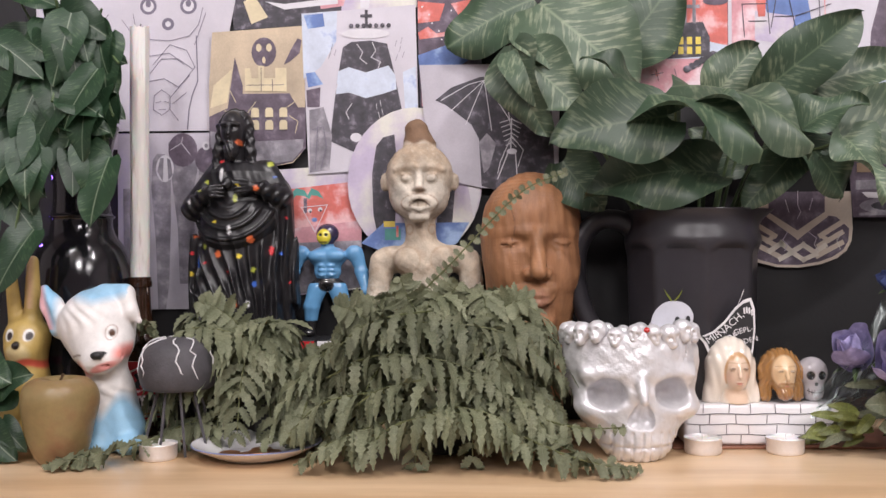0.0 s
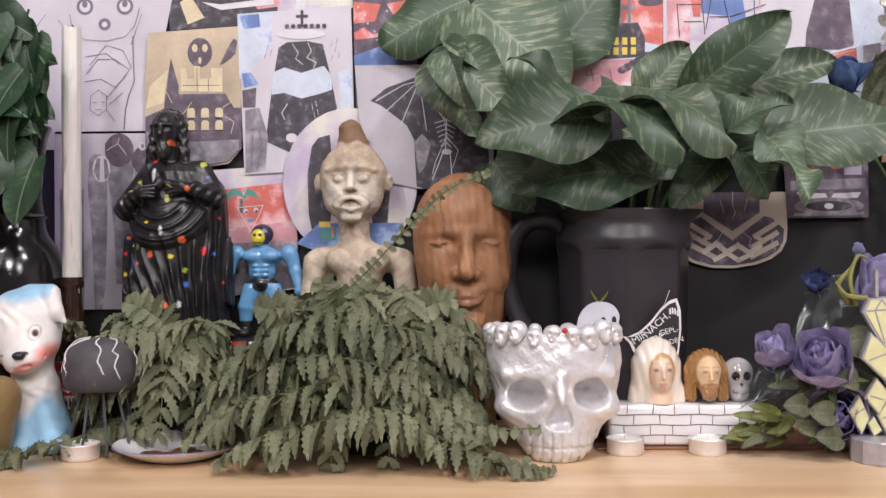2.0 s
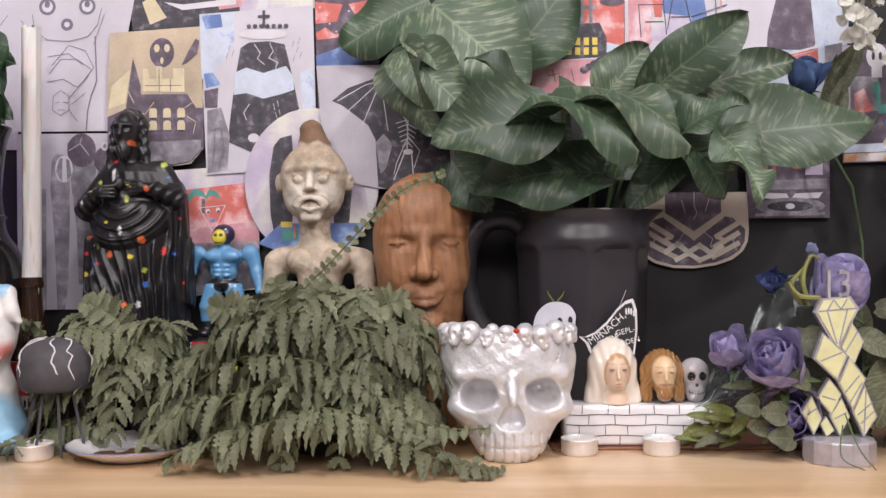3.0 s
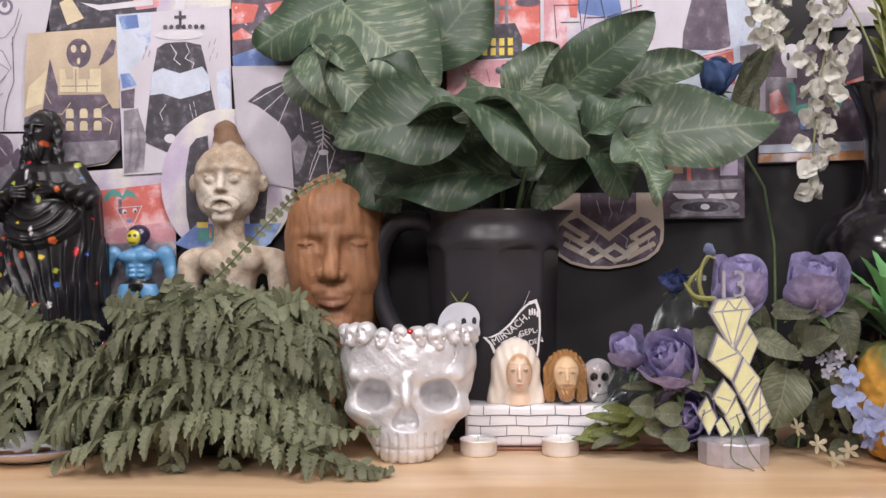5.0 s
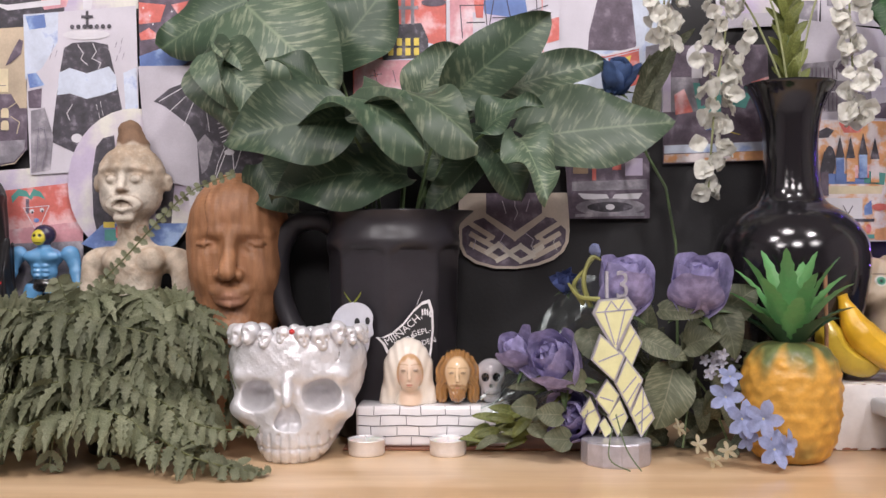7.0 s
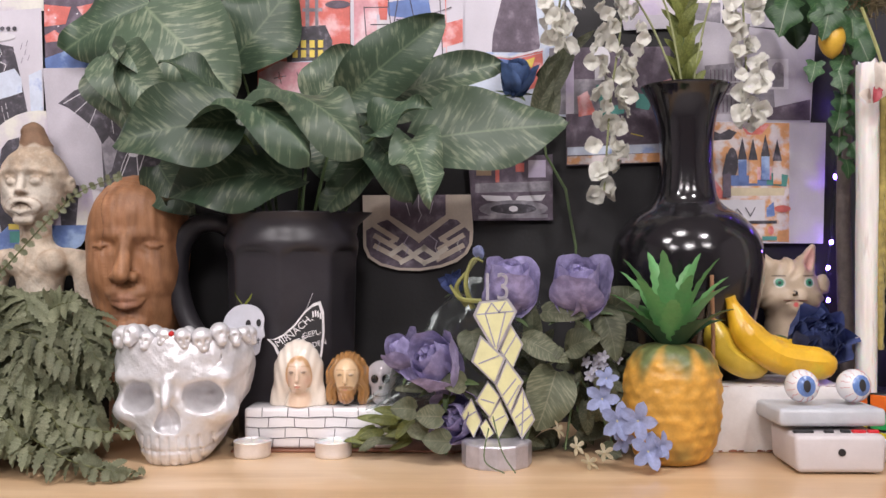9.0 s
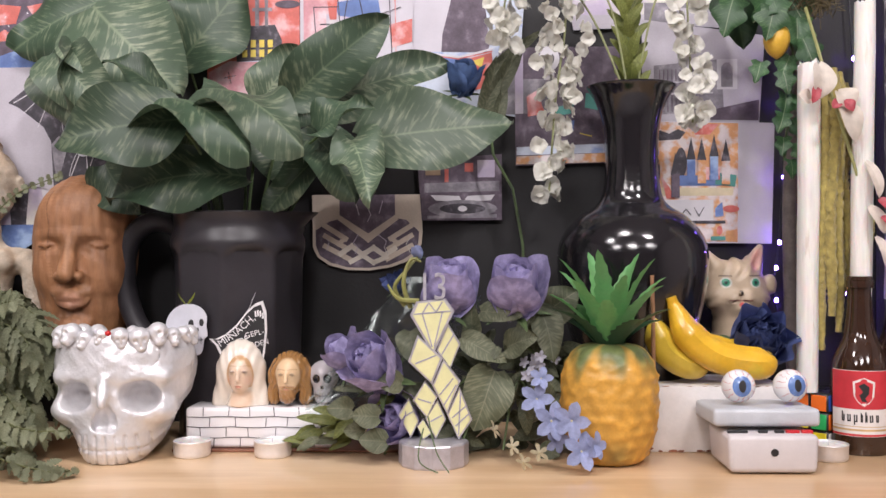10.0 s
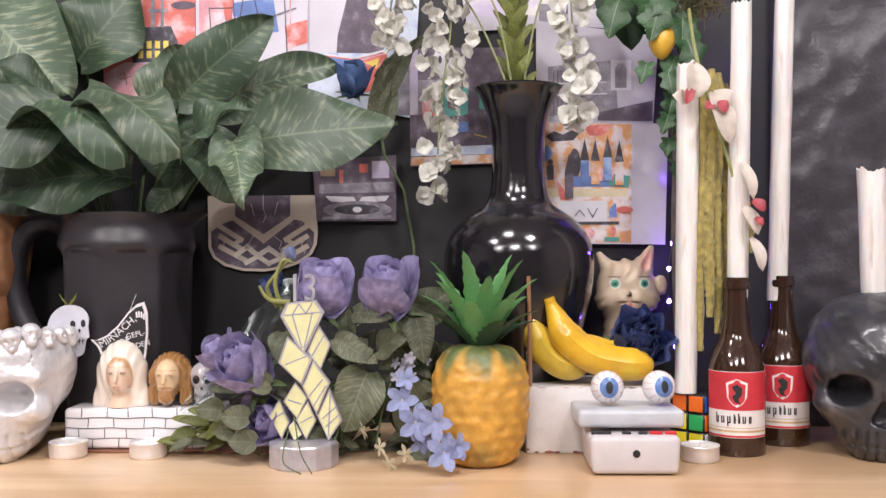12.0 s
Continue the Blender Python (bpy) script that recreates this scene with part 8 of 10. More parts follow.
class Sheet:
    """One print: a sheet of paper and the inks on it, in millimetres from its lower left corner."""

    def __init__(self, label, at, level, material, outline):
        self.bm, self.mats, self.depth = bmesh.new(), [], 0.0
        self.label, self.at, self.level = label, at, level
        self.sheet, self.stock = bmesh.new(), material
        slab([(x / 1000, z / 1000) for x, z in outline], -0.0005, 0.0, self.sheet)

    def lay(self, pts, material, y):
        if material not in self.mats:
            self.mats.append(material)
        if sum(a[0] * b[1] - b[0] * a[1] for a, b in zip(pts, pts[1:] + pts[:1])) < 0:
            pts = pts[::-1]
        f = self.bm.faces.new([self.bm.verts.new((x / 1000, y, z / 1000)) for x, z in pts])
        f.material_index = self.mats.index(material)

    def fill(self, material, pts):
        self.depth += 0.00007
        self.lay(pts, material, -0.0006 - self.depth)

    def oval(self, material, c, rx, rz):
        self.fill(material, [(c[0] + rx * math.cos(math.tau * i / 20), c[1] + rz * math.sin(math.tau * i / 20)) for i in range(20)])

    def line(self, material, width, pts):
        self.depth += 0.00007
        for a, b in zip(pts, pts[1:]):
            d = Vector((b[0] - a[0], b[1] - a[1]))
            if d.length < 1e-6:
                continue
            d = d.normalized() * width / 2
            n = Vector((-d.y, d.x))
            self.lay([(a[0] - d.x - n.x, a[1] - d.y - n.y), (b[0] + d.x - n.x, b[1] + d.y - n.y), (b[0] + d.x + n.x, b[1] + d.y + n.y), (a[0] - d.x + n.x, a[1] - d.y + n.y)], material, -0.0006 - self.depth)

    def done(self):
        ob = link_mesh("print", self.sheet, self.stock, False)
        part("picture", self.bm, self.mats, ob, "", False)
        ob.matrix_basis = pose(self.at[0], 1.1565 - 0.0032 * self.level, self.at[1], 0.15 * (self.level % 3), 0, 0)
        tagged(ob, self.label, "print", "prints on the wall")


def poster(label, at, level, material, outline):
    return Sheet(label, at, level, material, outline)


p = poster("white paper with a pencil line drawing of a spider", (-0.4255, 0.3501), 1, PAPER, [(6.8, 182.2), (149.6, 182.2), (113.6, 0.0), (0.0, 0.0)])
p.oval(INK_LINE, (62.6, 129.2), 7.5, 7.5)
p.oval(INK_WHITE, (62.6, 129.2), 3.4, 3.4)
p.oval(INK_LINE, (38.8, 151.0), 10.2, 10.2)
p.oval(INK_WHITE, (38.8, 151.0), 6.8, 6.8)
p.oval(INK_LINE, (87.7, 151.0), 10.2, 10.2)
p.oval(INK_WHITE, (87.7, 151.0), 6.8, 6.8)
p.oval(INK_LINE, (38.8, 153.7), 3.4, 4.1)
p.oval(INK_LINE, (87.7, 153.7), 3.4, 4.1)
p.line(INK_LINE, 0.8, [(44.2, 80.2), (64.6, 104.0), (85.0, 97.2), (95.2, 76.8), (81.6, 59.8)])
p.line(INK_LINE, 0.8, [(40.8, 70.0), (54.4, 87.0), (74.8, 87.0), (91.8, 74.8)])
p.line(INK_LINE, 0.8, [(38.8, 59.8), (57.8, 63.2), (74.8, 53.0), (88.4, 66.6)])
p.line(INK_LINE, 0.8, [(38.8, 90.4), (64.6, 93.8), (81.6, 80.2)])
p.line(INK_LINE, 0.7, [(20.4, 141.4), (23.8, 121.0), (38.8, 110.8), (64.6, 108.8), (88.4, 114.2), (100.0, 127.8), (105.4, 148.2)])
p.line(INK_LINE, 0.7, [(6.8, 134.6), (30.6, 100.6)])
p.line(INK_LINE, 0.7, [(108.8, 141.4), (95.2, 104.0)])
p.line(INK_LINE, 1.2, [(97.2, 114.2), (98.6, 59.8), (91.8, 42.8), (87.7, 25.8), (85.7, 2.0)])
p.line(INK_LINE, 0.7, [(45.6, 42.8), (44.2, 25.8), (54.4, 19.0), (64.6, 25.8), (64.6, 42.8), (54.4, 49.6), (45.6, 42.8)])
p.line(INK_LINE, 0.7, [(47.6, 34.0), (53.0, 35.4)])
p.line(INK_LINE, 0.7, [(57.8, 35.4), (63.2, 34.0)])
p.line(INK_LINE, 0.7, [(51.0, 25.8), (59.2, 25.8)])
p.line(INK_LINE, 0.7, [(64.6, 39.4), (85.0, 63.2)])
p.line(INK_LINE, 0.7, [(68.0, 32.6), (85.0, 46.2)])
p.line(INK_LINE, 0.7, [(64.6, 25.8), (74.8, 12.2)])
p.done()
p = poster("grey paper with dark hooded shapes", (-0.4255, 0.1345), 1, PAPER_GREY, [(0.0, 212.8), (127.2, 212.8), (127.2, 0.0), (0.0, 0.0)])
p.fill(INK_GREY, [(42.8, 180.2), (48.3, 188.4), (57.8, 187.0), (64.6, 159.8), (64.6, 112.2), (61.9, 30.6), (57.8, 0.0), (48.3, 0.0), (45.6, 85.0), (40.8, 146.2)])
p.fill(INK_GREY, [(61.9, 200.6), (71.4, 210.1), (85.0, 210.1), (95.2, 197.2), (97.2, 166.6), (90.4, 136.0), (95.2, 78.2), (88.4, 30.6), (74.8, 30.6), (72.8, 98.6), (64.6, 166.6)])
p.oval(INK_PLUM, (79.6, 192.4), 17.7, 20.4)
p.fill(INK_GREY, [(98.6, 166.6), (110.8, 190.4), (122.4, 166.6), (122.4, 85.0), (102.0, 78.2)])
p.oval(INK_PLUM, (108.1, 180.2), 13.6, 16.3)
p.oval(INK_WHITE, (108.1, 197.2), 4.8, 5.4)
p.oval(INK_GREY, (108.1, 197.2), 2.0, 2.7)
p.oval(INK_WHITE, (57.8, 170.0), 10.9, 16.3)
p.fill(INK_GREY, [(48.3, 166.6), (52.4, 182.9), (56.4, 182.9), (55.1, 154.4)])
p.fill(INK_GREY, [(60.5, 182.9), (64.6, 180.2), (67.3, 162.5), (61.9, 155.7)])
p.line(PAPER, 0.8, [(64.6, 192.4), (78.2, 200.6), (88.4, 187.0)])
p.line(PAPER, 0.8, [(78.2, 200.6), (79.6, 207.4)])
p.fill(INK_GREY, [(6.8, 146.2), (36.0, 146.2), (36.0, 0.0), (6.8, 0.0)])
p.done()
p = poster("dark print with pale angular shapes", (-0.2895, 0.4711), 1, INK_BLACK, [(0.0, 61.2), (139.4, 61.2), (136.0, 6.8), (6.8, 0.0)])
p.fill(INK_CREAM, [(18.4, 34.0), (32.0, 40.8), (48.3, 15.0), (27.9, 6.8)])
p.fill(INK_WHITE, [(44.2, 34.0), (68.0, 30.6), (132.6, 37.4), (132.6, 29.9), (68.0, 23.8)])
p.done()
p = poster("tan paper print of a burning house", (-0.3119, 0.3052), 3, PAPER_TAN, [(4.1, 161.8), (114.9, 168.6), (116.3, 97.9), (114.9, 36.7), (111.5, 16.3), (100.6, 4.1), (73.4, 0.0), (39.4, 0.0), (15.6, 5.4), (0.0, 21.8), (0.0, 97.9)])
p.fill(INK_PLUM, [(0.0, 60.5), (22.4, 70.7), (31.3, 131.9), (40.8, 97.9), (40.8, 87.7), (97.2, 87.7), (107.4, 70.7), (116.3, 70.7), (116.3, 21.8), (100.6, 5.4), (73.4, 0.0), (39.4, 0.0), (15.6, 5.4), (0.0, 21.8)])
p.fill(INK_CREAM, [(1.4, 70.7), (21.8, 77.5), (28.6, 118.3), (5.4, 97.9)])
p.oval(INK_PLUM, (66.6, 137.4), 15.0, 17.7)
p.oval(INK_CREAM, (60.5, 142.8), 3.4, 4.8)
p.oval(INK_CREAM, (72.8, 142.8), 3.4, 4.8)
p.oval(INK_CREAM, (66.6, 127.8), 2.0, 4.1)
p.fill(INK_PLUM, [(90.4, 121.7), (99.3, 140.1), (107.4, 153.7), (112.2, 151.0), (109.5, 135.3), (97.2, 125.1)])
p.fill(INK_CREAM, [(43.5, 91.1), (43.5, 118.3), (49.6, 118.3), (51.7, 106.1), (59.8, 106.1), (59.8, 121.0), (66.6, 121.0), (66.6, 106.1), (80.2, 106.1), (80.2, 118.3), (93.8, 118.3), (93.8, 89.8)])
p.line(INK_PLUM, 0.8, [(46.2, 97.9), (90.4, 97.9)])
p.line(INK_PLUM, 0.8, [(63.2, 118.3), (63.2, 91.1)])
p.line(INK_PLUM, 0.8, [(76.8, 104.7), (76.8, 91.1)])
p.fill(INK_GREY, [(1.4, 43.5), (46.2, 29.9), (114.2, 32.6), (112.9, 21.8), (100.6, 6.8), (73.4, 2.7), (39.4, 2.7), (15.6, 9.5), (1.4, 24.5)])
p.line(INK_CREAM, 0.8, [(19.0, 67.3), (46.2, 63.9), (56.4, 77.5)])
p.line(INK_CREAM, 0.8, [(93.8, 70.7), (104.0, 77.5), (100.6, 83.0)])
p.line(INK_CREAM, 0.8, [(97.2, 60.5), (107.4, 53.7), (104.0, 40.1)])
p.line(INK_CREAM, 0.8, [(25.8, 91.1), (32.6, 77.5)])
p.fill(INK_CREAM, [(51.0, 59.2), (51.0, 68.0), (53.0, 70.7), (58.5, 70.7), (60.5, 68.0), (60.5, 59.2)])
p.fill(INK_CREAM, [(51.0, 44.2), (51.0, 53.0), (53.0, 55.8), (58.5, 55.8), (60.5, 53.0), (60.5, 44.2)])
p.fill(INK_CREAM, [(68.0, 59.2), (68.0, 68.0), (70.0, 70.7), (75.5, 70.7), (77.5, 68.0), (77.5, 59.2)])
p.fill(INK_CREAM, [(68.0, 44.2), (68.0, 53.0), (70.0, 55.8), (75.5, 55.8), (77.5, 53.0), (77.5, 44.2)])
p.fill(INK_CREAM, [(85.0, 59.2), (85.0, 68.0), (87.0, 70.7), (92.5, 70.7), (94.5, 68.0), (94.5, 59.2)])
p.fill(INK_CREAM, [(85.0, 44.2), (85.0, 53.0), (87.0, 55.8), (92.5, 55.8), (94.5, 53.0), (94.5, 44.2)])
p.done()
p = poster("blue and white painting of a dark mountain under lightning", (-0.1997, 0.2957), 3, PAPER, [(0.0, 192.4), (136.7, 201.3), (139.4, 76.8), (110.8, 5.4), (7.5, 0.0)])
p.fill(INK_SKY, [(0.0, 192.4), (42.8, 195.2), (41.5, 158.4), (22.4, 127.8), (2.0, 114.2)])
p.fill(INK_BLUE, [(2.7, 190.4), (25.8, 192.4), (27.9, 176.8), (7.5, 174.1)])
p.fill(INK_SKY, [(121.0, 121.0), (136.7, 127.8), (138.7, 80.2), (124.4, 63.2)])
p.fill(INK_BLUE, [(4.8, 121.0), (15.6, 122.4), (25.8, 107.4), (7.5, 104.0)])
p.fill(INK_PLUM, [(5.4, 100.6), (22.4, 104.0), (21.1, 80.2), (6.1, 80.2)])
p.fill(INK_BLACK, [(49.6, 151.6), (59.8, 157.8), (83.6, 159.1), (102.7, 155.0), (110.8, 121.0), (119.0, 80.2), (123.1, 53.0), (121.0, 27.2), (110.8, 19.0), (83.6, 12.2), (63.2, 25.8), (33.3, 39.4), (37.4, 73.4), (42.8, 114.2)])
p.fill(INK_SKY, [(43.5, 122.4), (56.4, 127.8), (76.8, 121.0), (104.0, 129.2), (112.2, 117.6), (113.6, 100.6), (97.2, 95.2), (76.8, 90.4), (56.4, 97.2), (40.8, 95.2)])
p.fill(INK_GREY, [(8.8, 76.8), (25.8, 80.2), (36.0, 46.2), (32.6, 5.4), (8.8, 2.0)])
p.oval(INK_WHITE, (64.6, 43.5), 6.8, 5.4)
p.oval(INK_WHITE, (76.8, 167.3), 28.6, 6.1)
p.fill(INK_BLACK, [(76.2, 195.8), (79.6, 195.8), (79.6, 175.4), (76.2, 175.4)])
p.fill(INK_BLACK, [(70.7, 190.4), (85.0, 190.4), (85.0, 187.0), (70.7, 187.0)])
p.oval(INK_BLACK, (59.8, 176.8), 2.7, 2.7)
p.oval(INK_BLACK, (67.3, 176.8), 2.7, 2.7)
p.oval(INK_BLACK, (74.8, 176.8), 2.7, 2.7)
p.oval(INK_BLACK, (82.3, 176.8), 2.7, 2.7)
p.oval(INK_BLACK, (89.8, 176.8), 2.7, 2.7)
p.oval(INK_BLACK, (97.2, 176.8), 2.7, 2.7)
p.oval(INK_BLACK, (104.7, 176.8), 2.7, 2.7)
p.line(INK_WHITE, 0.9, [(66.6, 155.0), (73.4, 144.8), (70.0, 138.0), (78.2, 131.2)])
p.line(INK_WHITE, 0.9, [(85.0, 156.4), (89.1, 146.9), (83.6, 138.7), (94.5, 133.3), (91.8, 126.5)])
p.line(INK_WHITE, 0.9, [(104.0, 149.6), (109.5, 141.4)])
p.line(INK_WHITE, 0.9, [(59.8, 83.6), (53.0, 73.4), (56.4, 65.3)])
p.line(INK_WHITE, 0.9, [(42.8, 107.4), (39.4, 93.8)])
p.line(INK_LINE, 0.6, [(37.4, 155.0), (35.4, 148.2)])
p.line(INK_LINE, 0.6, [(41.5, 148.2), (39.4, 141.4)])
p.line(INK_LINE, 0.6, [(34.7, 144.8), (32.6, 138.0)])
p.line(INK_LINE, 0.6, [(114.2, 158.4), (112.2, 151.6)])
p.line(INK_LINE, 0.6, [(119.0, 151.6), (117.0, 144.8)])
p.line(INK_LINE, 0.6, [(123.1, 144.8), (121.0, 138.0)])
p.line(INK_LINE, 0.6, [(114.9, 141.4), (112.9, 134.6)])
p.line(INK_LINE, 0.6, [(121.0, 161.8), (119.0, 155.0)])
p.line(INK_WHITE, 0.6, [(93.8, 87.0), (95.2, 80.2)])
p.line(INK_WHITE, 0.6, [(89.1, 83.6), (90.4, 76.8)])
p.line(INK_WHITE, 0.6, [(91.8, 73.4), (93.2, 66.6)])
p.line(INK_WHITE, 0.6, [(95.9, 76.8), (97.2, 70.0)])
p.line(INK_LINE, 0.8, [(12.2, 53.0), (25.8, 56.4), (29.2, 32.6), (22.4, 5.4)])
p.line(INK_LINE, 0.8, [(19.0, 56.4), (15.6, 5.4)])
p.done()
p = poster("pink and purple print strip", (-0.1868, 0.4874), 1, INK_LILAC, [(0.0, 44.9), (131.9, 44.9), (126.5, 8.2), (0.0, 0.0)])
p.fill(INK_PINK, [(2.7, 31.3), (43.5, 31.3), (36.7, 10.9), (9.5, 7.5)])
p.fill(INK_WHITE, [(57.1, 31.3), (70.7, 31.3), (67.3, 7.5), (57.1, 7.5)])
p.done()
p = poster("red and lilac print with a palm tree", (-0.2385, 0.1481), 2, INK_LILAC, [(0.0, 153.0), (108.8, 159.8), (108.8, 57.8), (108.8, 10.2), (6.8, 0.0)])
p.fill(INK_RED, [(13.6, 129.2), (108.8, 139.4), (108.8, 91.8), (13.6, 81.6)])
p.fill(INK_PINK, [(13.6, 81.6), (108.8, 91.8), (108.8, 68.0), (13.6, 64.6)])
p.fill(INK_GREY, [(2.7, 64.6), (108.8, 68.0), (108.8, 11.6), (8.2, 2.0)])
p.fill(INK_TEAL, [(21.8, 122.4), (30.6, 131.2), (40.8, 128.5), (44.2, 122.4), (49.0, 131.2), (57.8, 127.2), (63.9, 117.6), (55.8, 121.7), (49.0, 122.4), (46.2, 117.6), (40.8, 121.7), (30.6, 122.4), (23.1, 113.6)])
p.fill(INK_PLUM, [(39.4, 119.0), (43.5, 119.0), (43.5, 101.3), (39.4, 101.3)])
p.line(INK_WHITE, 0.8, [(36.7, 108.1), (68.0, 110.8), (53.0, 78.2), (36.7, 108.1)])
p.oval(INK_WHITE, (46.9, 104.0), 2.7, 2.7)
p.oval(INK_WHITE, (59.2, 105.4), 2.7, 2.7)
p.oval(INK_BLUE, (52.4, 93.2), 3.4, 2.7)
p.oval(INK_BLACK, (47.6, 102.7), 1.4, 1.4)
p.oval(INK_BLACK, (59.8, 104.0), 1.4, 1.4)
p.done()
p = poster("large oval pale lilac print with a dark figure shape", (-0.1453, 0.1943), 4, INK_LILAC, [(160.5, 89.8), (159.3, 74.2), (155.6, 59.1), (149.7, 44.9), (141.7, 32.1), (131.8, 21.0), (120.4, 12.0), (107.7, 5.4), (94.2, 1.4), (80.2, 0.0), (66.3, 1.4), (52.8, 5.4), (40.1, 12.0), (28.7, 21.0), (18.8, 32.1), (10.8, 44.9), (4.8, 59.1), (1.2, 74.2), (0.0, 89.8), (1.2, 105.3), (4.8, 120.5), (10.8, 134.6), (18.8, 147.5), (28.7, 158.5), (40.1, 167.5), (52.8, 174.1), (66.3, 178.2), (80.2, 179.5), (94.2, 178.2), (107.7, 174.1), (120.4, 167.5), (131.8, 158.5), (141.7, 147.5), (149.7, 134.6), (155.6, 120.5), (159.3, 105.3)])
p.fill(INK_BLACK, [(34.7, 134.0), (42.8, 144.2), (56.4, 147.6), (59.8, 106.8), (56.4, 38.8), (49.6, 18.4), (37.4, 18.4), (30.6, 52.4), (29.2, 100.0)])
p.fill(INK_BLACK, [(100.6, 140.8), (117.6, 132.6), (128.5, 86.4), (124.4, 38.8), (107.4, 25.2), (104.0, 86.4)])
p.fill(INK_BLUE, [(15.6, 18.4), (42.8, 42.2), (144.8, 42.2), (131.2, 18.4), (104.0, 2.0), (56.4, 2.0)])
p.fill(INK_TEAL, [(44.2, 35.4), (63.2, 35.4), (63.2, 21.8), (44.2, 21.8)])
p.fill(INK_YELLOW, [(42.8, 44.2), (56.4, 44.2), (56.4, 37.4), (42.8, 37.4)])
p.fill(INK_RED, [(57.8, 38.8), (60.5, 38.8), (60.5, 25.2), (57.8, 25.2)])
p.fill(INK_WHITE, [(139.4, 134.0), (157.1, 106.8), (158.4, 76.2), (150.3, 45.6), (143.5, 86.4)])
p.oval(INK_LILAC, (32.6, 152.3), 4.8, 2.7)
p.done()
p = poster("dark purple and crimson print", (-0.0617, 0.3691), 2, INK_PLUM, [(0.0, 163.2), (81.6, 163.2), (74.8, 0.0), (3.4, 0.0)])
p.fill(INK_RED, [(1.4, 95.2), (13.6, 102.0), (23.8, 93.8), (40.8, 96.6), (42.2, 91.1), (3.4, 87.0)])
p.fill(INK_BLUE, [(1.4, 68.0), (40.8, 81.6), (61.2, 61.2), (40.8, 47.6), (3.4, 47.6)])
p.fill(INK_PINK, [(5.4, 44.2), (34.0, 34.0), (20.4, 13.6), (5.4, 6.8)])
p.fill(INK_RED, [(1.4, 132.6), (34.0, 129.2), (27.2, 108.8), (1.4, 106.1)])
p.fill(INK_BLUE, [(20.4, 40.8), (40.8, 44.2), (37.4, 27.2), (19.0, 28.6)])
p.fill(INK_RED, [(40.8, 129.2), (74.8, 136.0), (73.4, 95.2), (54.4, 108.8)])
p.oval(INK_WHITE, (6.8, 125.8), 1.1, 1.1)
p.oval(INK_WHITE, (18.4, 106.1), 1.1, 1.1)
p.oval(INK_WHITE, (29.9, 86.4), 1.1, 1.1)
p.oval(INK_WHITE, (41.5, 121.0), 1.1, 1.1)
p.oval(INK_WHITE, (53.0, 101.3), 1.1, 1.1)
p.oval(INK_WHITE, (64.6, 81.6), 1.1, 1.1)
p.oval(INK_WHITE, (15.0, 116.3), 1.1, 1.1)
p.oval(INK_WHITE, (26.5, 96.6), 1.1, 1.1)
p.oval(INK_WHITE, (38.1, 76.8), 1.1, 1.1)
p.oval(INK_WHITE, (49.6, 111.5), 1.1, 1.1)
p.done()
p = poster("grey print of a bat-winged skeleton", (-0.0583, 0.2705), 5, PAPER_GREY, [(0.0, 153.0), (166.6, 153.0), (163.2, 0.0), (71.4, 6.8), (10.2, 20.4)])
p.fill(INK_BLACK, [(18.4, 110.8), (37.4, 125.8), (71.4, 138.0), (98.6, 139.4), (146.2, 112.2), (156.4, 98.6), (159.8, 10.2), (91.8, 3.4), (72.8, 8.8), (70.0, 64.6), (61.2, 81.6), (44.2, 95.2), (30.6, 105.4)])
p.fill(INK_GREY, [(70.0, 61.2), (79.6, 71.4), (90.4, 59.2), (82.3, 30.6), (75.5, 23.8)])
p.fill(PAPER_GREY, [(37.4, 64.6), (57.8, 71.4), (68.7, 47.6), (64.6, 23.8), (45.6, 27.2)])
p.line(INK_WHITE, 0.9, [(25.2, 110.8), (57.8, 129.2), (76.8, 134.0)])
p.line(INK_WHITE, 0.9, [(76.8, 134.0), (37.4, 98.6)])
p.line(INK_WHITE, 0.9, [(76.8, 134.0), (54.4, 81.6)])
p.line(INK_WHITE, 0.9, [(76.8, 134.0), (85.0, 74.8)])
p.line(INK_WHITE, 0.9, [(76.8, 134.0), (105.4, 88.4)])
p.line(INK_WHITE, 0.9, [(105.4, 95.2), (108.8, 68.0), (95.2, 37.4), (91.8, 23.8)])
p.line(INK_WHITE, 0.9, [(108.8, 68.0), (122.4, 51.0), (115.6, 30.6)])
p.line(INK_WHITE, 1.0, [(95.2, 83.6), (108.8, 87.7), (120.4, 82.3)])
p.line(INK_WHITE, 1.0, [(96.6, 78.2), (108.8, 82.3), (119.0, 76.8)])
p.line(INK_WHITE, 1.0, [(97.9, 72.8), (108.8, 76.8), (117.6, 71.4)])
p.line(INK_WHITE, 1.0, [(99.3, 67.3), (108.8, 71.4), (116.3, 66.0)])
p.line(INK_WHITE, 1.0, [(100.6, 61.9), (108.8, 66.0), (114.9, 60.5)])
p.line(INK_WHITE, 1.0, [(102.0, 56.4), (108.8, 60.5), (113.6, 55.1)])
p.line(INK_WHITE, 1.4, [(108.8, 88.4), (107.4, 51.0)])
p.oval(INK_WHITE, (108.8, 49.6), 6.1, 3.4)
p.line(INK_WHITE, 1.2, [(104.0, 47.6), (91.8, 17.0)])
p.line(INK_WHITE, 1.2, [(112.9, 47.6), (114.9, 18.4)])
p.done()
p = poster("coral print of a dark house with yellow windows", (0.1967, 0.3793), 2, INK_RED, [(0.0, 153.0), (110.8, 153.0), (110.8, 17.0), (0.0, 0.0)])
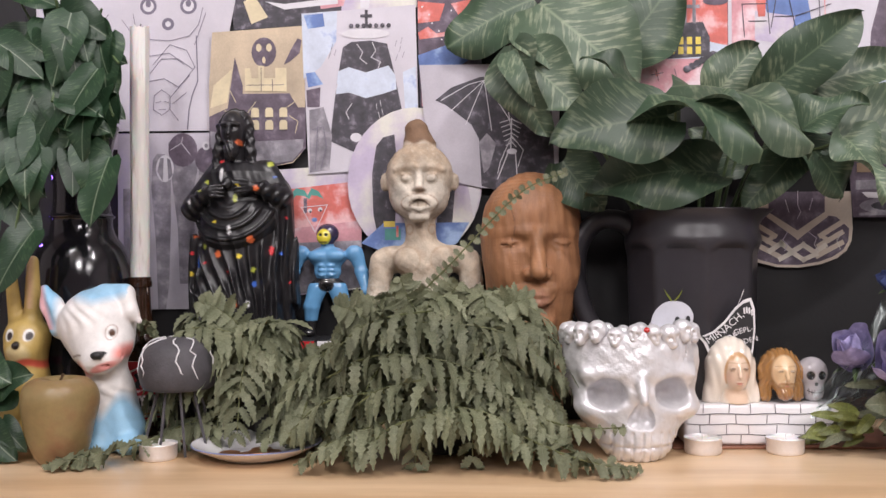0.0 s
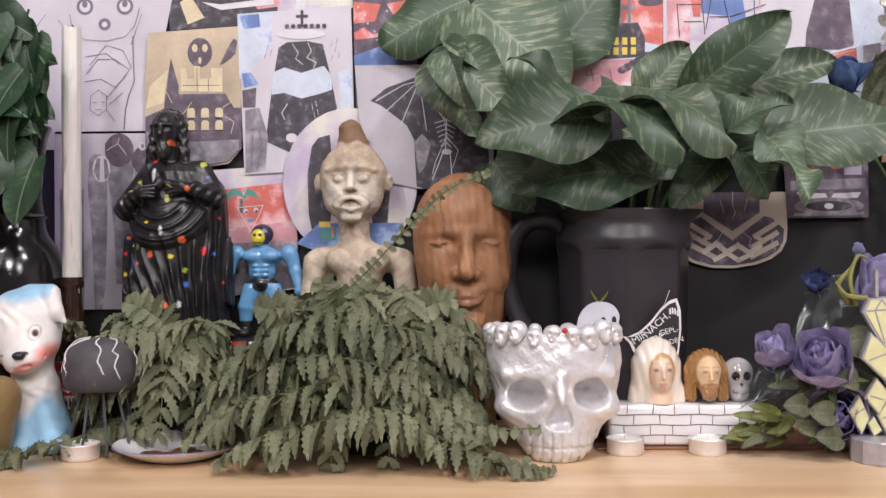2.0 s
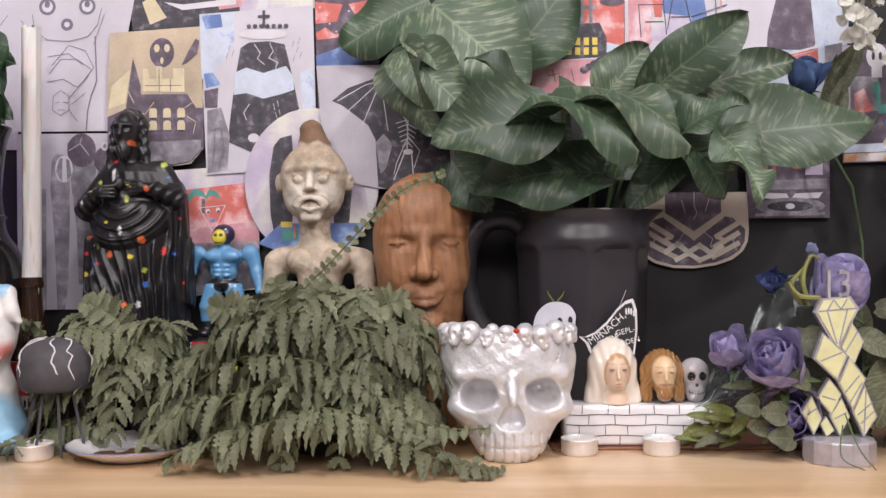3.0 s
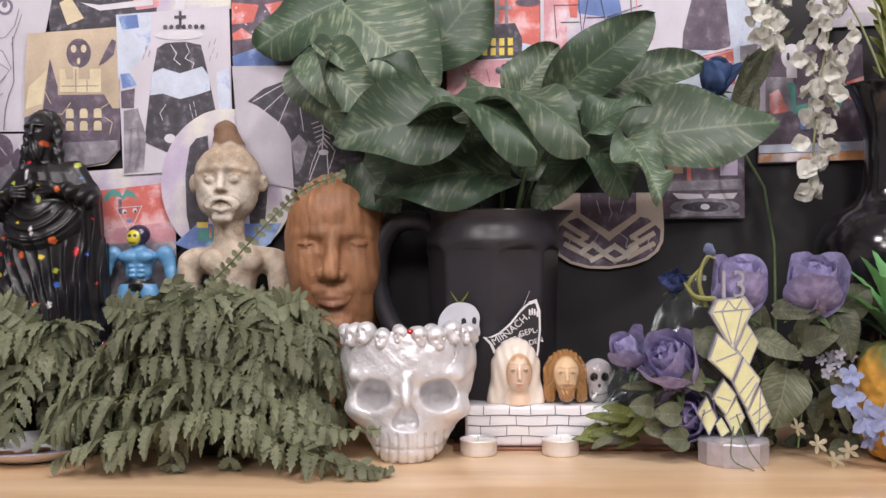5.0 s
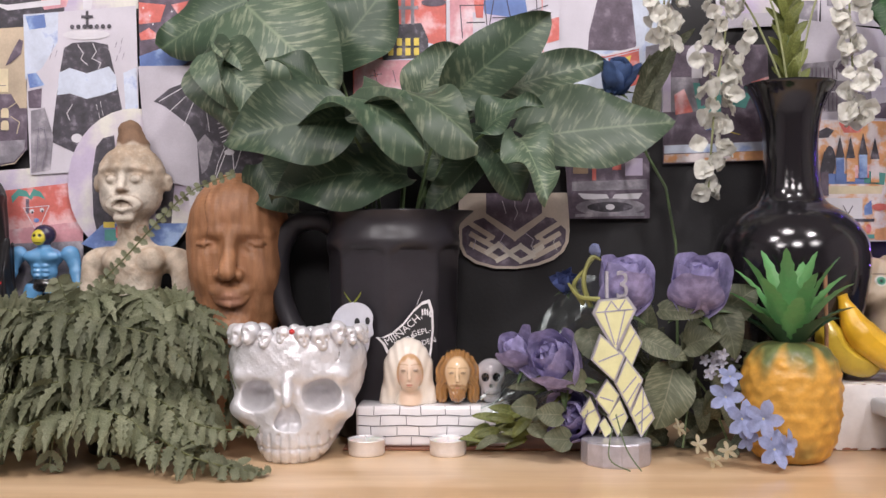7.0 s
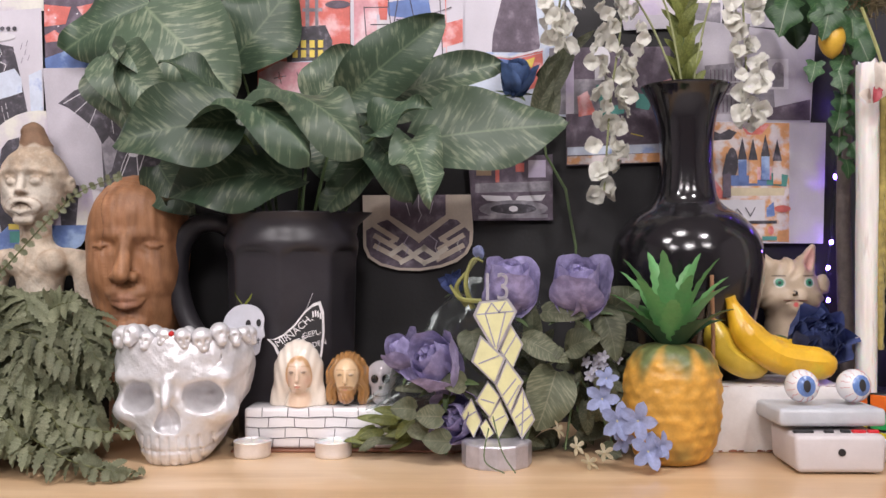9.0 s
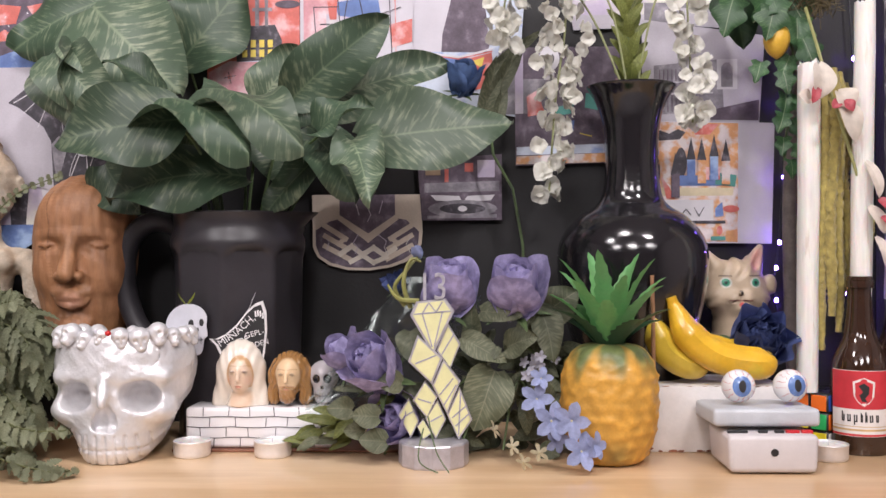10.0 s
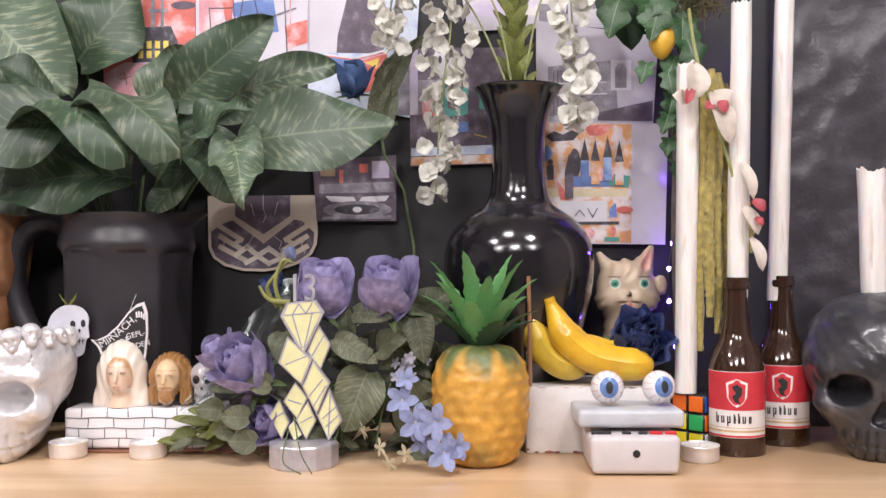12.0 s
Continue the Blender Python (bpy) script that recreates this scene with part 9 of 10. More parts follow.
p.fill(INK_PINK, [(1.4, 37.4), (27.2, 51.0), (110.8, 47.6), (110.8, 18.4), (1.4, 2.0)])
p.fill(INK_SKY, [(54.4, 78.2), (110.8, 64.6), (110.8, 49.6), (40.8, 49.6)])
p.fill(INK_BLACK, [(34.0, 74.8), (44.2, 91.8), (81.6, 93.2), (89.8, 74.8), (89.8, 52.4), (35.4, 49.6)])
p.fill(INK_GREY, [(57.8, 125.8), (62.6, 125.8), (62.6, 91.8), (57.8, 91.8)])
p.fill(INK_GREY, [(69.4, 125.8), (73.4, 125.8), (73.4, 91.8), (69.4, 91.8)])
p.fill(INK_GREY, [(54.4, 113.6), (78.2, 113.6), (78.2, 109.5), (54.4, 109.5)])
p.oval(INK_PLUM, (96.6, 117.6), 15.0, 4.8)
p.fill(INK_YELLOW, [(42.2, 75.5), (48.3, 75.5), (48.3, 66.6), (42.2, 66.6)])
p.fill(INK_YELLOW, [(42.2, 63.9), (48.3, 63.9), (48.3, 55.1), (42.2, 55.1)])
p.fill(INK_YELLOW, [(52.4, 75.5), (58.5, 75.5), (58.5, 66.6), (52.4, 66.6)])
p.fill(INK_YELLOW, [(52.4, 63.9), (58.5, 63.9), (58.5, 55.1), (52.4, 55.1)])
p.fill(INK_YELLOW, [(62.6, 75.5), (68.7, 75.5), (68.7, 66.6), (62.6, 66.6)])
p.fill(INK_YELLOW, [(62.6, 63.9), (68.7, 63.9), (68.7, 55.1), (62.6, 55.1)])
p.fill(INK_YELLOW, [(72.8, 75.5), (78.9, 75.5), (78.9, 66.6), (72.8, 66.6)])
p.fill(INK_YELLOW, [(72.8, 63.9), (78.9, 63.9), (78.9, 55.1), (72.8, 55.1)])
p.oval(INK_BLACK, (62.6, 37.4), 4.8, 4.1)
p.oval(INK_BLACK, (68.7, 40.8), 4.8, 4.1)
p.oval(INK_BLACK, (74.8, 44.2), 4.8, 4.1)
p.oval(INK_BLACK, (80.9, 47.6), 4.8, 4.1)
p.oval(INK_BLACK, (87.0, 51.0), 4.8, 4.1)
p.oval(INK_BLACK, (93.2, 54.4), 4.8, 4.1)
p.oval(INK_RED, (27.2, 32.0), 2.7, 2.7)
p.line(INK_BLACK, 0.8, [(20.4, 30.6), (34.0, 33.3)])
p.line(INK_BLACK, 0.8, [(25.8, 37.4), (28.6, 23.8)])
p.line(INK_PLUM, 0.9, [(47.6, 37.4), (51.0, 23.8)])
p.done()
p = poster("red and blue print of a scaffold", (0.3082, 0.4249), 2, PAPER, [(0.0, 107.4), (134.6, 107.4), (133.3, 0.0), (0.0, 4.1)])
p.fill(INK_PINK, [(4.1, 80.2), (31.3, 87.0), (41.5, 39.4), (24.5, 12.2), (4.1, 19.0)])
p.fill(INK_BLUE, [(41.5, 73.4), (92.5, 80.2), (99.3, 39.4), (51.7, 32.6)])
p.fill(INK_LILAC, [(31.3, 59.8), (78.9, 53.0), (72.1, 19.0), (31.3, 25.8)])
p.fill(INK_RED, [(31.3, 83.6), (44.9, 80.2), (43.5, 53.0), (35.4, 53.0)])
p.fill(INK_RED, [(106.1, 46.2), (133.3, 53.0), (133.3, 25.8), (109.5, 19.0)])
p.line(INK_BLACK, 1.2, [(16.3, 68.0), (44.9, 68.0)])
p.line(INK_BLACK, 1.2, [(16.3, 68.0), (19.0, 29.2)])
p.line(INK_BLACK, 1.2, [(44.9, 80.2), (49.0, 32.6)])
p.line(INK_BLACK, 1.2, [(24.5, 47.6), (44.9, 47.6)])
p.line(INK_BLACK, 1.2, [(58.5, 87.0), (50.3, 39.4)])
p.line(INK_BLACK, 1.2, [(68.7, 87.0), (78.9, 39.4)])
p.line(INK_BLACK, 1.2, [(55.1, 53.0), (75.5, 53.0)])
p.line(INK_BLACK, 1.2, [(106.1, 87.0), (109.5, 5.4)])
p.line(INK_BLACK, 1.2, [(119.7, 66.6), (78.9, 53.0)])
p.line(INK_RED, 1.2, [(112.9, 93.8), (114.2, 5.4)])
p.done()
p = poster("white print of a dark cloaked shape with a red sash", (0.4376, 0.3607), 1, INK_SKY, [(0.0, 166.6), (138.7, 166.6), (126.5, 0.0), (4.1, 23.8)])
p.fill(PAPER, [(1.4, 166.6), (58.5, 166.6), (58.5, 78.2), (1.4, 78.2)])
p.fill(INK_PLUM, [(51.7, 146.2), (61.9, 159.8), (78.9, 159.8), (89.8, 139.4), (95.2, 85.0), (92.5, 76.8), (38.1, 78.2), (39.4, 98.6)])
p.line(INK_WHITE, 2.2, [(24.5, 76.8), (58.5, 71.4), (97.9, 80.9)])
p.line(INK_RED, 1.4, [(24.5, 74.8), (58.5, 69.4), (97.9, 78.2)])
p.fill(INK_BLUE, [(17.7, 74.8), (58.5, 68.7), (55.1, 57.8), (14.3, 61.2)])
p.fill(INK_RED, [(61.9, 68.0), (97.9, 76.8), (100.6, 37.4), (68.7, 30.6)])
p.fill(INK_YELLOW, [(72.1, 66.0), (89.1, 71.4), (85.7, 59.2)])
p.fill(INK_GREY, [(106.1, 81.6), (126.5, 85.0), (125.1, 3.4), (104.7, 3.4)])
p.done()
p = poster("round-bottomed beige print of stepped chevrons", (0.3215, 0.1800), 2, PAPER_SAND, [(0.0, 90.0), (129.2, 90.0), (131.2, 46.0), (130.0, 32.0), (124.0, 20.0), (112.0, 10.5), (94.0, 4.0), (68.0, 0.0), (42.0, 0.7), (20.0, 6.5), (6.0, 16.0), (0.5, 28.0)])
p.fill(INK_PLUM, [(32.6, 90.0), (98.6, 90.0), (98.6, 66.0), (66.6, 44.0), (32.6, 66.0)])
p.fill(INK_PLUM, [(4.0, 48.0), (20.0, 58.0), (34.0, 62.0), (66.6, 37.0), (98.6, 62.0), (112.0, 60.0), (127.0, 46.0), (126.0, 32.0), (120.0, 21.0), (108.0, 13.0), (92.0, 7.0), (68.0, 3.2), (43.0, 3.8), (22.0, 9.5), (9.0, 18.0), (4.0, 30.0)])
p.line(PAPER_SAND, 5.5, [(34.0, 61.0), (66.6, 36.5), (98.6, 61.0)])
for side in (-1, 1):
    for k in range(3):
        z = 53.0 - 12.0 * k
        inner = 27.0 - 2.0 * k
        p.line(PAPER_SAND, 6.0, [(66.6 + side * (inner + 24.0 + 2 * k), z), (66.6 + side * inner, z - 15.0)])
        if k < 2:
            p.line(PAPER_SAND, 5.0, [(66.6 + side * inner, z - 15.0), (66.6 + side * (inner + 9.0), z - 21.0)])
p.line(PAPER_CHALK, 6.0, [(34.0, 20.0), (47.0, 29.0), (60.0, 19.0), (73.0, 27.0), (86.0, 18.0), (98.0, 26.0)])
p.line(PAPER_CHALK, 5.5, [(46.0, 10.5), (60.0, 18.0), (73.0, 9.5), (88.0, 16.0)])
for pts in ([(54.4, 42.2), (49.0, 33.0), (54.4, 27.5), (51.0, 20.0)], [(78.9, 42.2), (88.4, 35.0), (85.7, 27.0), (90.0, 20.0)], [(66.6, 90.0), (66.6, 74.0), (70.0, 66.0), (66.0, 58.0)], [(14.0, 44.0), (20.0, 34.0), (17.0, 24.0)], [(118.0, 42.0), (112.0, 32.0), (116.0, 22.0)], [(52.0, 80.0), (56.0, 66.0)], [(84.0, 82.0), (80.0, 68.0)]):
    p.line(INK_LILAC, 0.8, pts)
p.done()
p = poster("dark print of a sofa in a dim room", (0.4471, 0.2390), 3, INK_PLUM, [(0.0, 72.1), (99.3, 77.5), (99.3, 0.0), (4.8, 0.0)])
p.fill(INK_GREY, [(8.2, 43.5), (96.6, 46.2), (96.6, 34.0), (8.2, 32.6)])
p.fill(INK_WHITE, [(15.0, 29.9), (49.0, 28.6), (53.0, 21.8), (21.8, 23.1)])
p.fill(INK_WHITE, [(91.1, 29.9), (58.5, 28.6), (54.4, 21.8), (86.4, 23.1)])
p.oval(INK_GREY, (53.0, 13.6), 40.8, 10.2)
p.oval(INK_BLACK, (53.0, 13.6), 27.2, 6.1)
p.oval(INK_WHITE, (53.0, 13.6), 5.4, 3.4)
p.fill(INK_RED, [(32.0, 60.5), (36.7, 60.5), (36.7, 44.9), (32.0, 44.9)])
p.fill(INK_RED, [(55.8, 67.3), (66.0, 67.3), (66.0, 57.1), (55.8, 57.1)])
p.fill(INK_LILAC, [(70.7, 70.7), (91.1, 70.7), (91.1, 50.3), (70.7, 50.3)])
p.fill(INK_TAN, [(9.5, 63.9), (27.2, 63.9), (27.2, 53.0), (9.5, 53.0)])
p.fill(INK_GREY, [(11.6, 5.4), (93.2, 6.8), (93.2, 2.7), (11.6, 2.0)])
p.done()
p = poster("print of a red and green band scene with a white skull", (0.5627, 0.3029), 2, INK_PLUM, [(0.0, 139.4), (122.4, 139.4), (126.5, 3.4), (0.0, 0.0)])
p.fill(INK_LILAC, [(0.0, 138.7), (9.5, 138.7), (9.5, 61.2), (0.0, 61.2)])
p.fill(INK_GREY, [(9.5, 102.0), (42.2, 102.0), (42.2, 61.2), (9.5, 61.2)])
p.fill(INK_RED, [(13.6, 81.6), (25.2, 88.4), (35.4, 61.2), (15.0, 57.8)])
p.fill(INK_TEAL, [(35.4, 95.2), (43.5, 95.2), (44.9, 68.0), (61.2, 71.4), (62.6, 95.2), (69.4, 95.2), (68.0, 61.2), (42.2, 57.8)])
p.fill(INK_TEAL, [(83.0, 85.0), (103.4, 81.6), (96.6, 64.6), (81.6, 68.0)])
p.oval(INK_WHITE, (40.1, 125.8), 12.2, 15.0)
p.fill(INK_WHITE, [(34.0, 115.6), (46.2, 115.6), (46.2, 100.6), (34.0, 100.6)])
p.oval(INK_BLACK, (36.0, 125.8), 2.0, 4.8)
p.oval(INK_BLACK, (44.2, 125.8), 2.0, 4.8)
p.fill(INK_SKY, [(1.4, 21.8), (125.1, 25.8), (125.8, 15.0), (1.4, 12.2)])
p.fill(INK_ORANGE, [(1.4, 10.9), (125.8, 15.0), (126.5, 4.1), (0.7, 1.4)])
p.fill(INK_RED, [(103.4, 95.2), (123.8, 102.0), (123.8, 74.8), (106.8, 74.8)])
p.fill(INK_BLUE, [(49.0, 51.0), (69.4, 53.0), (68.0, 40.8), (50.3, 39.4)])
p.line(INK_YELLOW, 1.2, [(76.2, 37.4), (89.8, 34.0)])
p.done()
p = poster("colourful print of a towered castle with a blank margin", (0.7116, 0.2096), 3, PAPER, [(0.0, 144.8), (153.0, 140.8), (148.9, 0.0), (0.0, 2.0)])
p.fill(INK_ORANGE, [(1.4, 143.5), (110.8, 140.8), (109.5, 2.0), (1.4, 3.4)])
p.fill(INK_RED, [(54.4, 140.1), (88.4, 140.1), (78.2, 127.8), (61.2, 127.8)])
p.fill(INK_CREAM, [(3.4, 66.6), (105.4, 65.3), (104.0, 56.4), (3.4, 56.4)])
p.fill(INK_BLACK, [(10.2, 127.8), (20.4, 133.3), (30.6, 129.2), (40.8, 134.6), (49.6, 130.6), (42.8, 122.4), (17.0, 121.0)])
p.oval(INK_BLACK, (44.2, 95.2), 6.8, 17.7)
p.fill(INK_BLUE, [(36.0, 80.2), (91.8, 80.2), (91.8, 68.0), (36.0, 68.0)])
p.oval(INK_BLUE, (6.8, 107.4), 12.2, 9.5)
p.fill(INK_TEAL, [(85.0, 83.6), (108.8, 80.2), (106.8, 66.6), (83.6, 69.4)])
p.oval(INK_BLACK, (15.6, 97.2), 3.4, 3.4)
p.fill(INK_BLACK, [(11.6, 93.8), (19.7, 93.8), (19.7, 76.2), (11.6, 76.2)])
p.fill(INK_WHITE, [(23.8, 51.7), (81.6, 51.7), (81.6, 27.2), (23.8, 27.2)])
p.fill(INK_RED, [(20.4, 80.2), (30.6, 66.6), (37.4, 53.0), (27.2, 53.0)])
p.fill(INK_BLUE, [(83.6, 42.2), (91.8, 49.0), (93.2, 32.6), (83.6, 31.3)])
p.oval(INK_RED, (102.0, 40.8), 9.5, 4.1)
p.fill(INK_BLACK, [(30.6, 27.2), (95.2, 27.2), (95.2, 23.8), (30.6, 23.8)])
p.oval(INK_RED, (57.8, 13.6), 9.5, 6.1)
p.oval(INK_RED, (88.4, 15.6), 3.4, 5.4)
p.fill(INK_TEAL, [(78.2, 8.8), (95.2, 8.8), (95.2, 4.1), (78.2, 4.1)])
p.fill(INK_RED, [(71.4, 89.8), (76.8, 89.8), (76.8, 74.8), (71.4, 74.8)])
p.fill(INK_RED, [(83.6, 89.8), (89.1, 89.8), (89.1, 74.8), (83.6, 74.8)])
p.line(INK_BLACK, 1.2, [(44.2, 34.0), (49.6, 40.8), (55.1, 34.0)])
p.line(INK_BLACK, 1.2, [(59.2, 42.2), (64.6, 32.6), (70.0, 42.2)])
p.fill(INK_BLACK, [(50.3, 98.6), (55.8, 124.4), (61.2, 98.6)])
p.fill(INK_BLUE, [(51.0, 98.6), (60.5, 98.6), (60.5, 71.4), (51.0, 71.4)])
p.fill(INK_BLACK, [(62.6, 97.9), (68.0, 123.8), (73.4, 97.9)])
p.fill(INK_ORANGE, [(63.2, 97.9), (72.8, 97.9), (72.8, 70.7), (63.2, 70.7)])
p.fill(INK_BLACK, [(76.8, 102.0), (82.3, 127.8), (87.7, 102.0)])
p.fill(INK_BLUE, [(77.5, 102.0), (87.0, 102.0), (87.0, 74.8), (77.5, 74.8)])
p.fill(INK_BLACK, [(90.4, 96.6), (95.9, 122.4), (101.3, 96.6)])
p.fill(INK_ORANGE, [(91.1, 96.6), (100.6, 96.6), (100.6, 69.4), (91.1, 69.4)])
p.fill(INK_BLACK, [(32.0, 81.6), (37.4, 107.4), (42.8, 81.6)])
p.fill(INK_PLUM, [(32.6, 81.6), (42.2, 81.6), (42.2, 54.4), (32.6, 54.4)])
p.done()
p = poster("grey print of an old building with an arched window", (0.7116, 0.3511), 2, PAPER_GREY, [(0.0, 122.4), (142.8, 102.0), (136.0, 0.0), (0.0, 3.4)])
p.fill(INK_GREY, [(13.6, 68.0), (91.8, 74.8), (95.2, 13.6), (13.6, 10.2)])
p.oval(INK_WHITE, (61.2, 61.2), 12.2, 13.6)
p.oval(INK_GREY, (61.2, 63.9), 6.8, 8.2)
p.fill(INK_WHITE, [(87.0, 74.8), (110.8, 74.8), (110.8, 39.4), (87.0, 39.4)])
p.fill(INK_GREY, [(91.8, 42.2), (91.8, 65.3), (95.9, 70.7), (101.3, 70.7), (105.4, 65.3), (105.4, 42.2)])
p.fill(INK_PLUM, [(71.4, 13.6), (136.0, 27.2), (135.3, 2.7), (71.4, 4.1)])
p.line(INK_PLUM, 1.2, [(20.4, 62.6), (20.4, 13.6)])
p.line(INK_PLUM, 1.2, [(25.2, 62.6), (25.2, 13.6)])
p.line(INK_PLUM, 1.2, [(29.9, 62.6), (29.9, 13.6)])
p.line(INK_PLUM, 1.2, [(34.7, 62.6), (34.7, 13.6)])
p.line(INK_PLUM, 1.2, [(39.4, 62.6), (39.4, 13.6)])
p.line(INK_PLUM, 1.2, [(44.2, 62.6), (44.2, 13.6)])
p.line(INK_PLUM, 1.2, [(49.0, 62.6), (49.0, 13.6)])
p.line(INK_PLUM, 1.2, [(53.7, 62.6), (53.7, 13.6)])
p.fill(INK_PLUM, [(51.0, 61.2), (71.4, 61.2), (61.2, 69.4)])
p.line(INK_WHITE, 1.5, [(13.6, 47.6), (81.6, 49.0)])
p.line(INK_WHITE, 1.5, [(13.6, 34.0), (81.6, 35.4)])
p.done()
p = poster("plain lilac grey print on paper", (0.6198, 0.4626), 1, PAPER_GREY, [(0.0, 65.3), (130.6, 65.3), (126.5, 4.1), (12.2, 0.0)])
p.fill(INK_LILAC, [(13.6, 58.5), (122.4, 58.5), (122.4, 17.7), (13.6, 17.7)])
p.fill(INK_GREY, [(95.2, 31.3), (125.1, 31.3), (125.1, 5.4), (95.2, 5.4)])
p.done()
p = poster("grey print with pale streaks", (0.7490, 0.4599), 1, PAPER_GREY, [(0.0, 68.0), (95.2, 68.0), (95.2, 0.0), (0.0, 8.2)])
p.fill(INK_GREY, [(6.8, 61.2), (61.2, 61.2), (61.2, 27.2), (6.8, 27.2)])
p.done()
p = poster("pale sketch paper at the edge of the wall", (-0.5241, 0.3283), 1, PAPER, [(0.0, 204.0), (105.4, 204.0), (98.6, 0.0), (0.0, 0.0)])
p.line(INK_LINE, 0.8, [(13.6, 163.2), (68.0, 136.0), (88.4, 163.2)])
p.done()

# ---- diamond trophy, ghost and banner on the pitcher, lights ----
SILVER = mat("brushed_silver_paint", (0.56, 0.54, 0.60), 0.35, 0.2, 90, 500, 0.1, metal=0.5)
PALE_YELLOW = mat("pale_yellow_card", (0.72, 0.70, 0.38), 0.6, 0.12, 40, 400, 0.05)
EDGE_GREY = mat("lilac_grey_line", (0.34, 0.33, 0.44), 0.5, 0.15, 90, 400, 0.02)
trophy = thing("trophy", "trophy of stacked pale yellow diamonds on a silver foot", "trophy", (0.474, 0.932, 0.0))
part("foot", lathe([(0, 0), (0.0325, 0), (0.0335, 0.002), (0.0335, 0.021), (0.0325, 0.0225), (0, 0.0225)], 12), SILVER, trophy, "faceted silver grey foot", False)


def diamond(points, y, lines=()):
    """One card lozenge with a grey rim and scored lines."""
    c = (sum(p[0] for p in points) / len(points), sum(p[1] for p in points) / len(points))
    p = part("diamond", slab(points, y, y + 0.006), SILVER, trophy, "pale yellow lozenge with silver rim", False)
    part("face", slab([(c[0] + (a - c[0]) * 0.86, c[1] + (b - c[1]) * 0.88) for a, b in points], y - 0.0008, y - 0.0001), PALE_YELLOW, p, "", False)
    for a, b in lines:
        d = Vector((b[0] - a[0], b[1] - a[1])).normalized() * 0.0006
        part("score", slab([(a[0] - d.y, a[1] + d.x), (b[0] - d.y, b[1] + d.x), (b[0] + d.y, b[1] - d.x), (a[0] + d.y, a[1] - d.x)], y - 0.0012, y - 0.0009), EDGE_GREY, p, "", False)


diamond([(-0.022, 0.142), (-0.016, 0.155), (0.012, 0.158), (0.0205, 0.146), (0.0, 0.104)], 0.0,
        [((-0.018, 0.143), (0.017, 0.146)), ((-0.010, 0.144), (-0.004, 0.154)), ((-0.004, 0.154), (0.003, 0.145)), ((0.003, 0.145), (0.009, 0.155)), ((-0.010, 0.143), (-0.001, 0.112)), ((0.009, 0.145), (0.001, 0.112))])
diamond([(0.003, 0.108), (0.014, 0.134), (0.026, 0.114), (0.016, 0.090)], 0.003, [((0.008, 0.104), (0.020, 0.124))])
diamond([(-0.024, 0.098), (-0.015, 0.123), (0.009, 0.101), (-0.001, 0.076)], -0.002, [((-0.017, 0.096), (0.003, 0.104))])
diamond([(-0.001, 0.075), (0.010, 0.100), (0.026, 0.079), (0.013, 0.048)], -0.002, [((0.006, 0.066), (0.019, 0.082)), ((0.010, 0.056), (0.022, 0.076))])
diamond([(-0.020, 0.060), (-0.008, 0.079), (0.004, 0.064), (-0.006, 0.043)], 0.001, [((-0.015, 0.062), (-0.002, 0.058))])
diamond([(0.013, 0.047), (0.025, 0.073), (0.037, 0.042), (0.024, 0.023)], 0.0, [((0.018, 0.044), (0.032, 0.056)), ((0.021, 0.036), (0.034, 0.048)), ((0.024, 0.028), (0.026, 0.068))])
diamond([(-0.008, 0.043), (0.004, 0.061), (0.012, 0.042), (0.002, 0.023)], 0.002, [((-0.003, 0.040), (0.008, 0.046))])
diamond([(-0.034, 0.046), (-0.024, 0.062), (-0.014, 0.040), (-0.022, 0.024)], 0.003, [((-0.029, 0.044), (-0.019, 0.050))])
diamond([(-0.016, 0.035), (-0.010, 0.042), (-0.002, 0.028), (-0.010, 0.022)], 0.004)
vs, fs = word_strokes("13", 0.038)
bm = bmesh.new()
q = [bm.verts.new((v.x * 0.78, 0, v.y)) for v in vs]
for f in fs:
    bm.faces.new([q[i] for i in f])
ext = bmesh.ops.extrude_face_region(bm, geom=list(bm.faces))["geom"]
bmesh.ops.translate(bm, verts=[v for v in ext if isinstance(v, bmesh.types.BMVert)], vec=(0, 0.005, 0))
bmesh.ops.recalc_face_normals(bm, faces=bm.faces)
bmesh.ops.translate(bm, verts=bm.verts, vec=(-0.0005, 0.0, 0.1565))
part("number", bm, SILVER, trophy, "silver numerals one and three", False)

# pale ghost skull and black pennant, flat cut-outs on the front of the pitcher
GHOST = mat("pale_grey_card", (0.60, 0.60, 0.66), 0.5, 0.1, 60, 500, 0.04)
ghost = thing("ghost_cutout", "pale skull-shaped card cut-out with a green leaf", "cut-out", (0.2110, 1.012, 0.0955))
outline = [(-0.010, 0.0), (0.004, -0.002), (0.016, 0.002), (0.019, 0.016), (0.0225, 0.020), (0.0215, 0.030), (0.022, 0.040), (0.015, 0.050), (0.002, 0.0535), (-0.010, 0.050), (-0.019, 0.040), (-0.022, 0.026), (-0.018, 0.010)]
part("card", slab([(q.x, q.y) for q in spline([(a, b, 0) for a, b in outline + outline[:1]], 4)[:-1]], 0.0, 0.002), GHOST, ghost, smooth=False)
bm = bmesh.new()
for cx, cz, rx, rz in ((0.0055, 0.033, 0.0028, 0.0042), (0.0165, 0.034, 0.0024, 0.0040), (0.0125, 0.0265, 0.0012, 0.0022)):
    slab([(cx + rx * math.cos(a * 0.524), cz + rz * math.sin(a * 0.524)) for a in range(12)], -0.0006, -0.0002, bm)
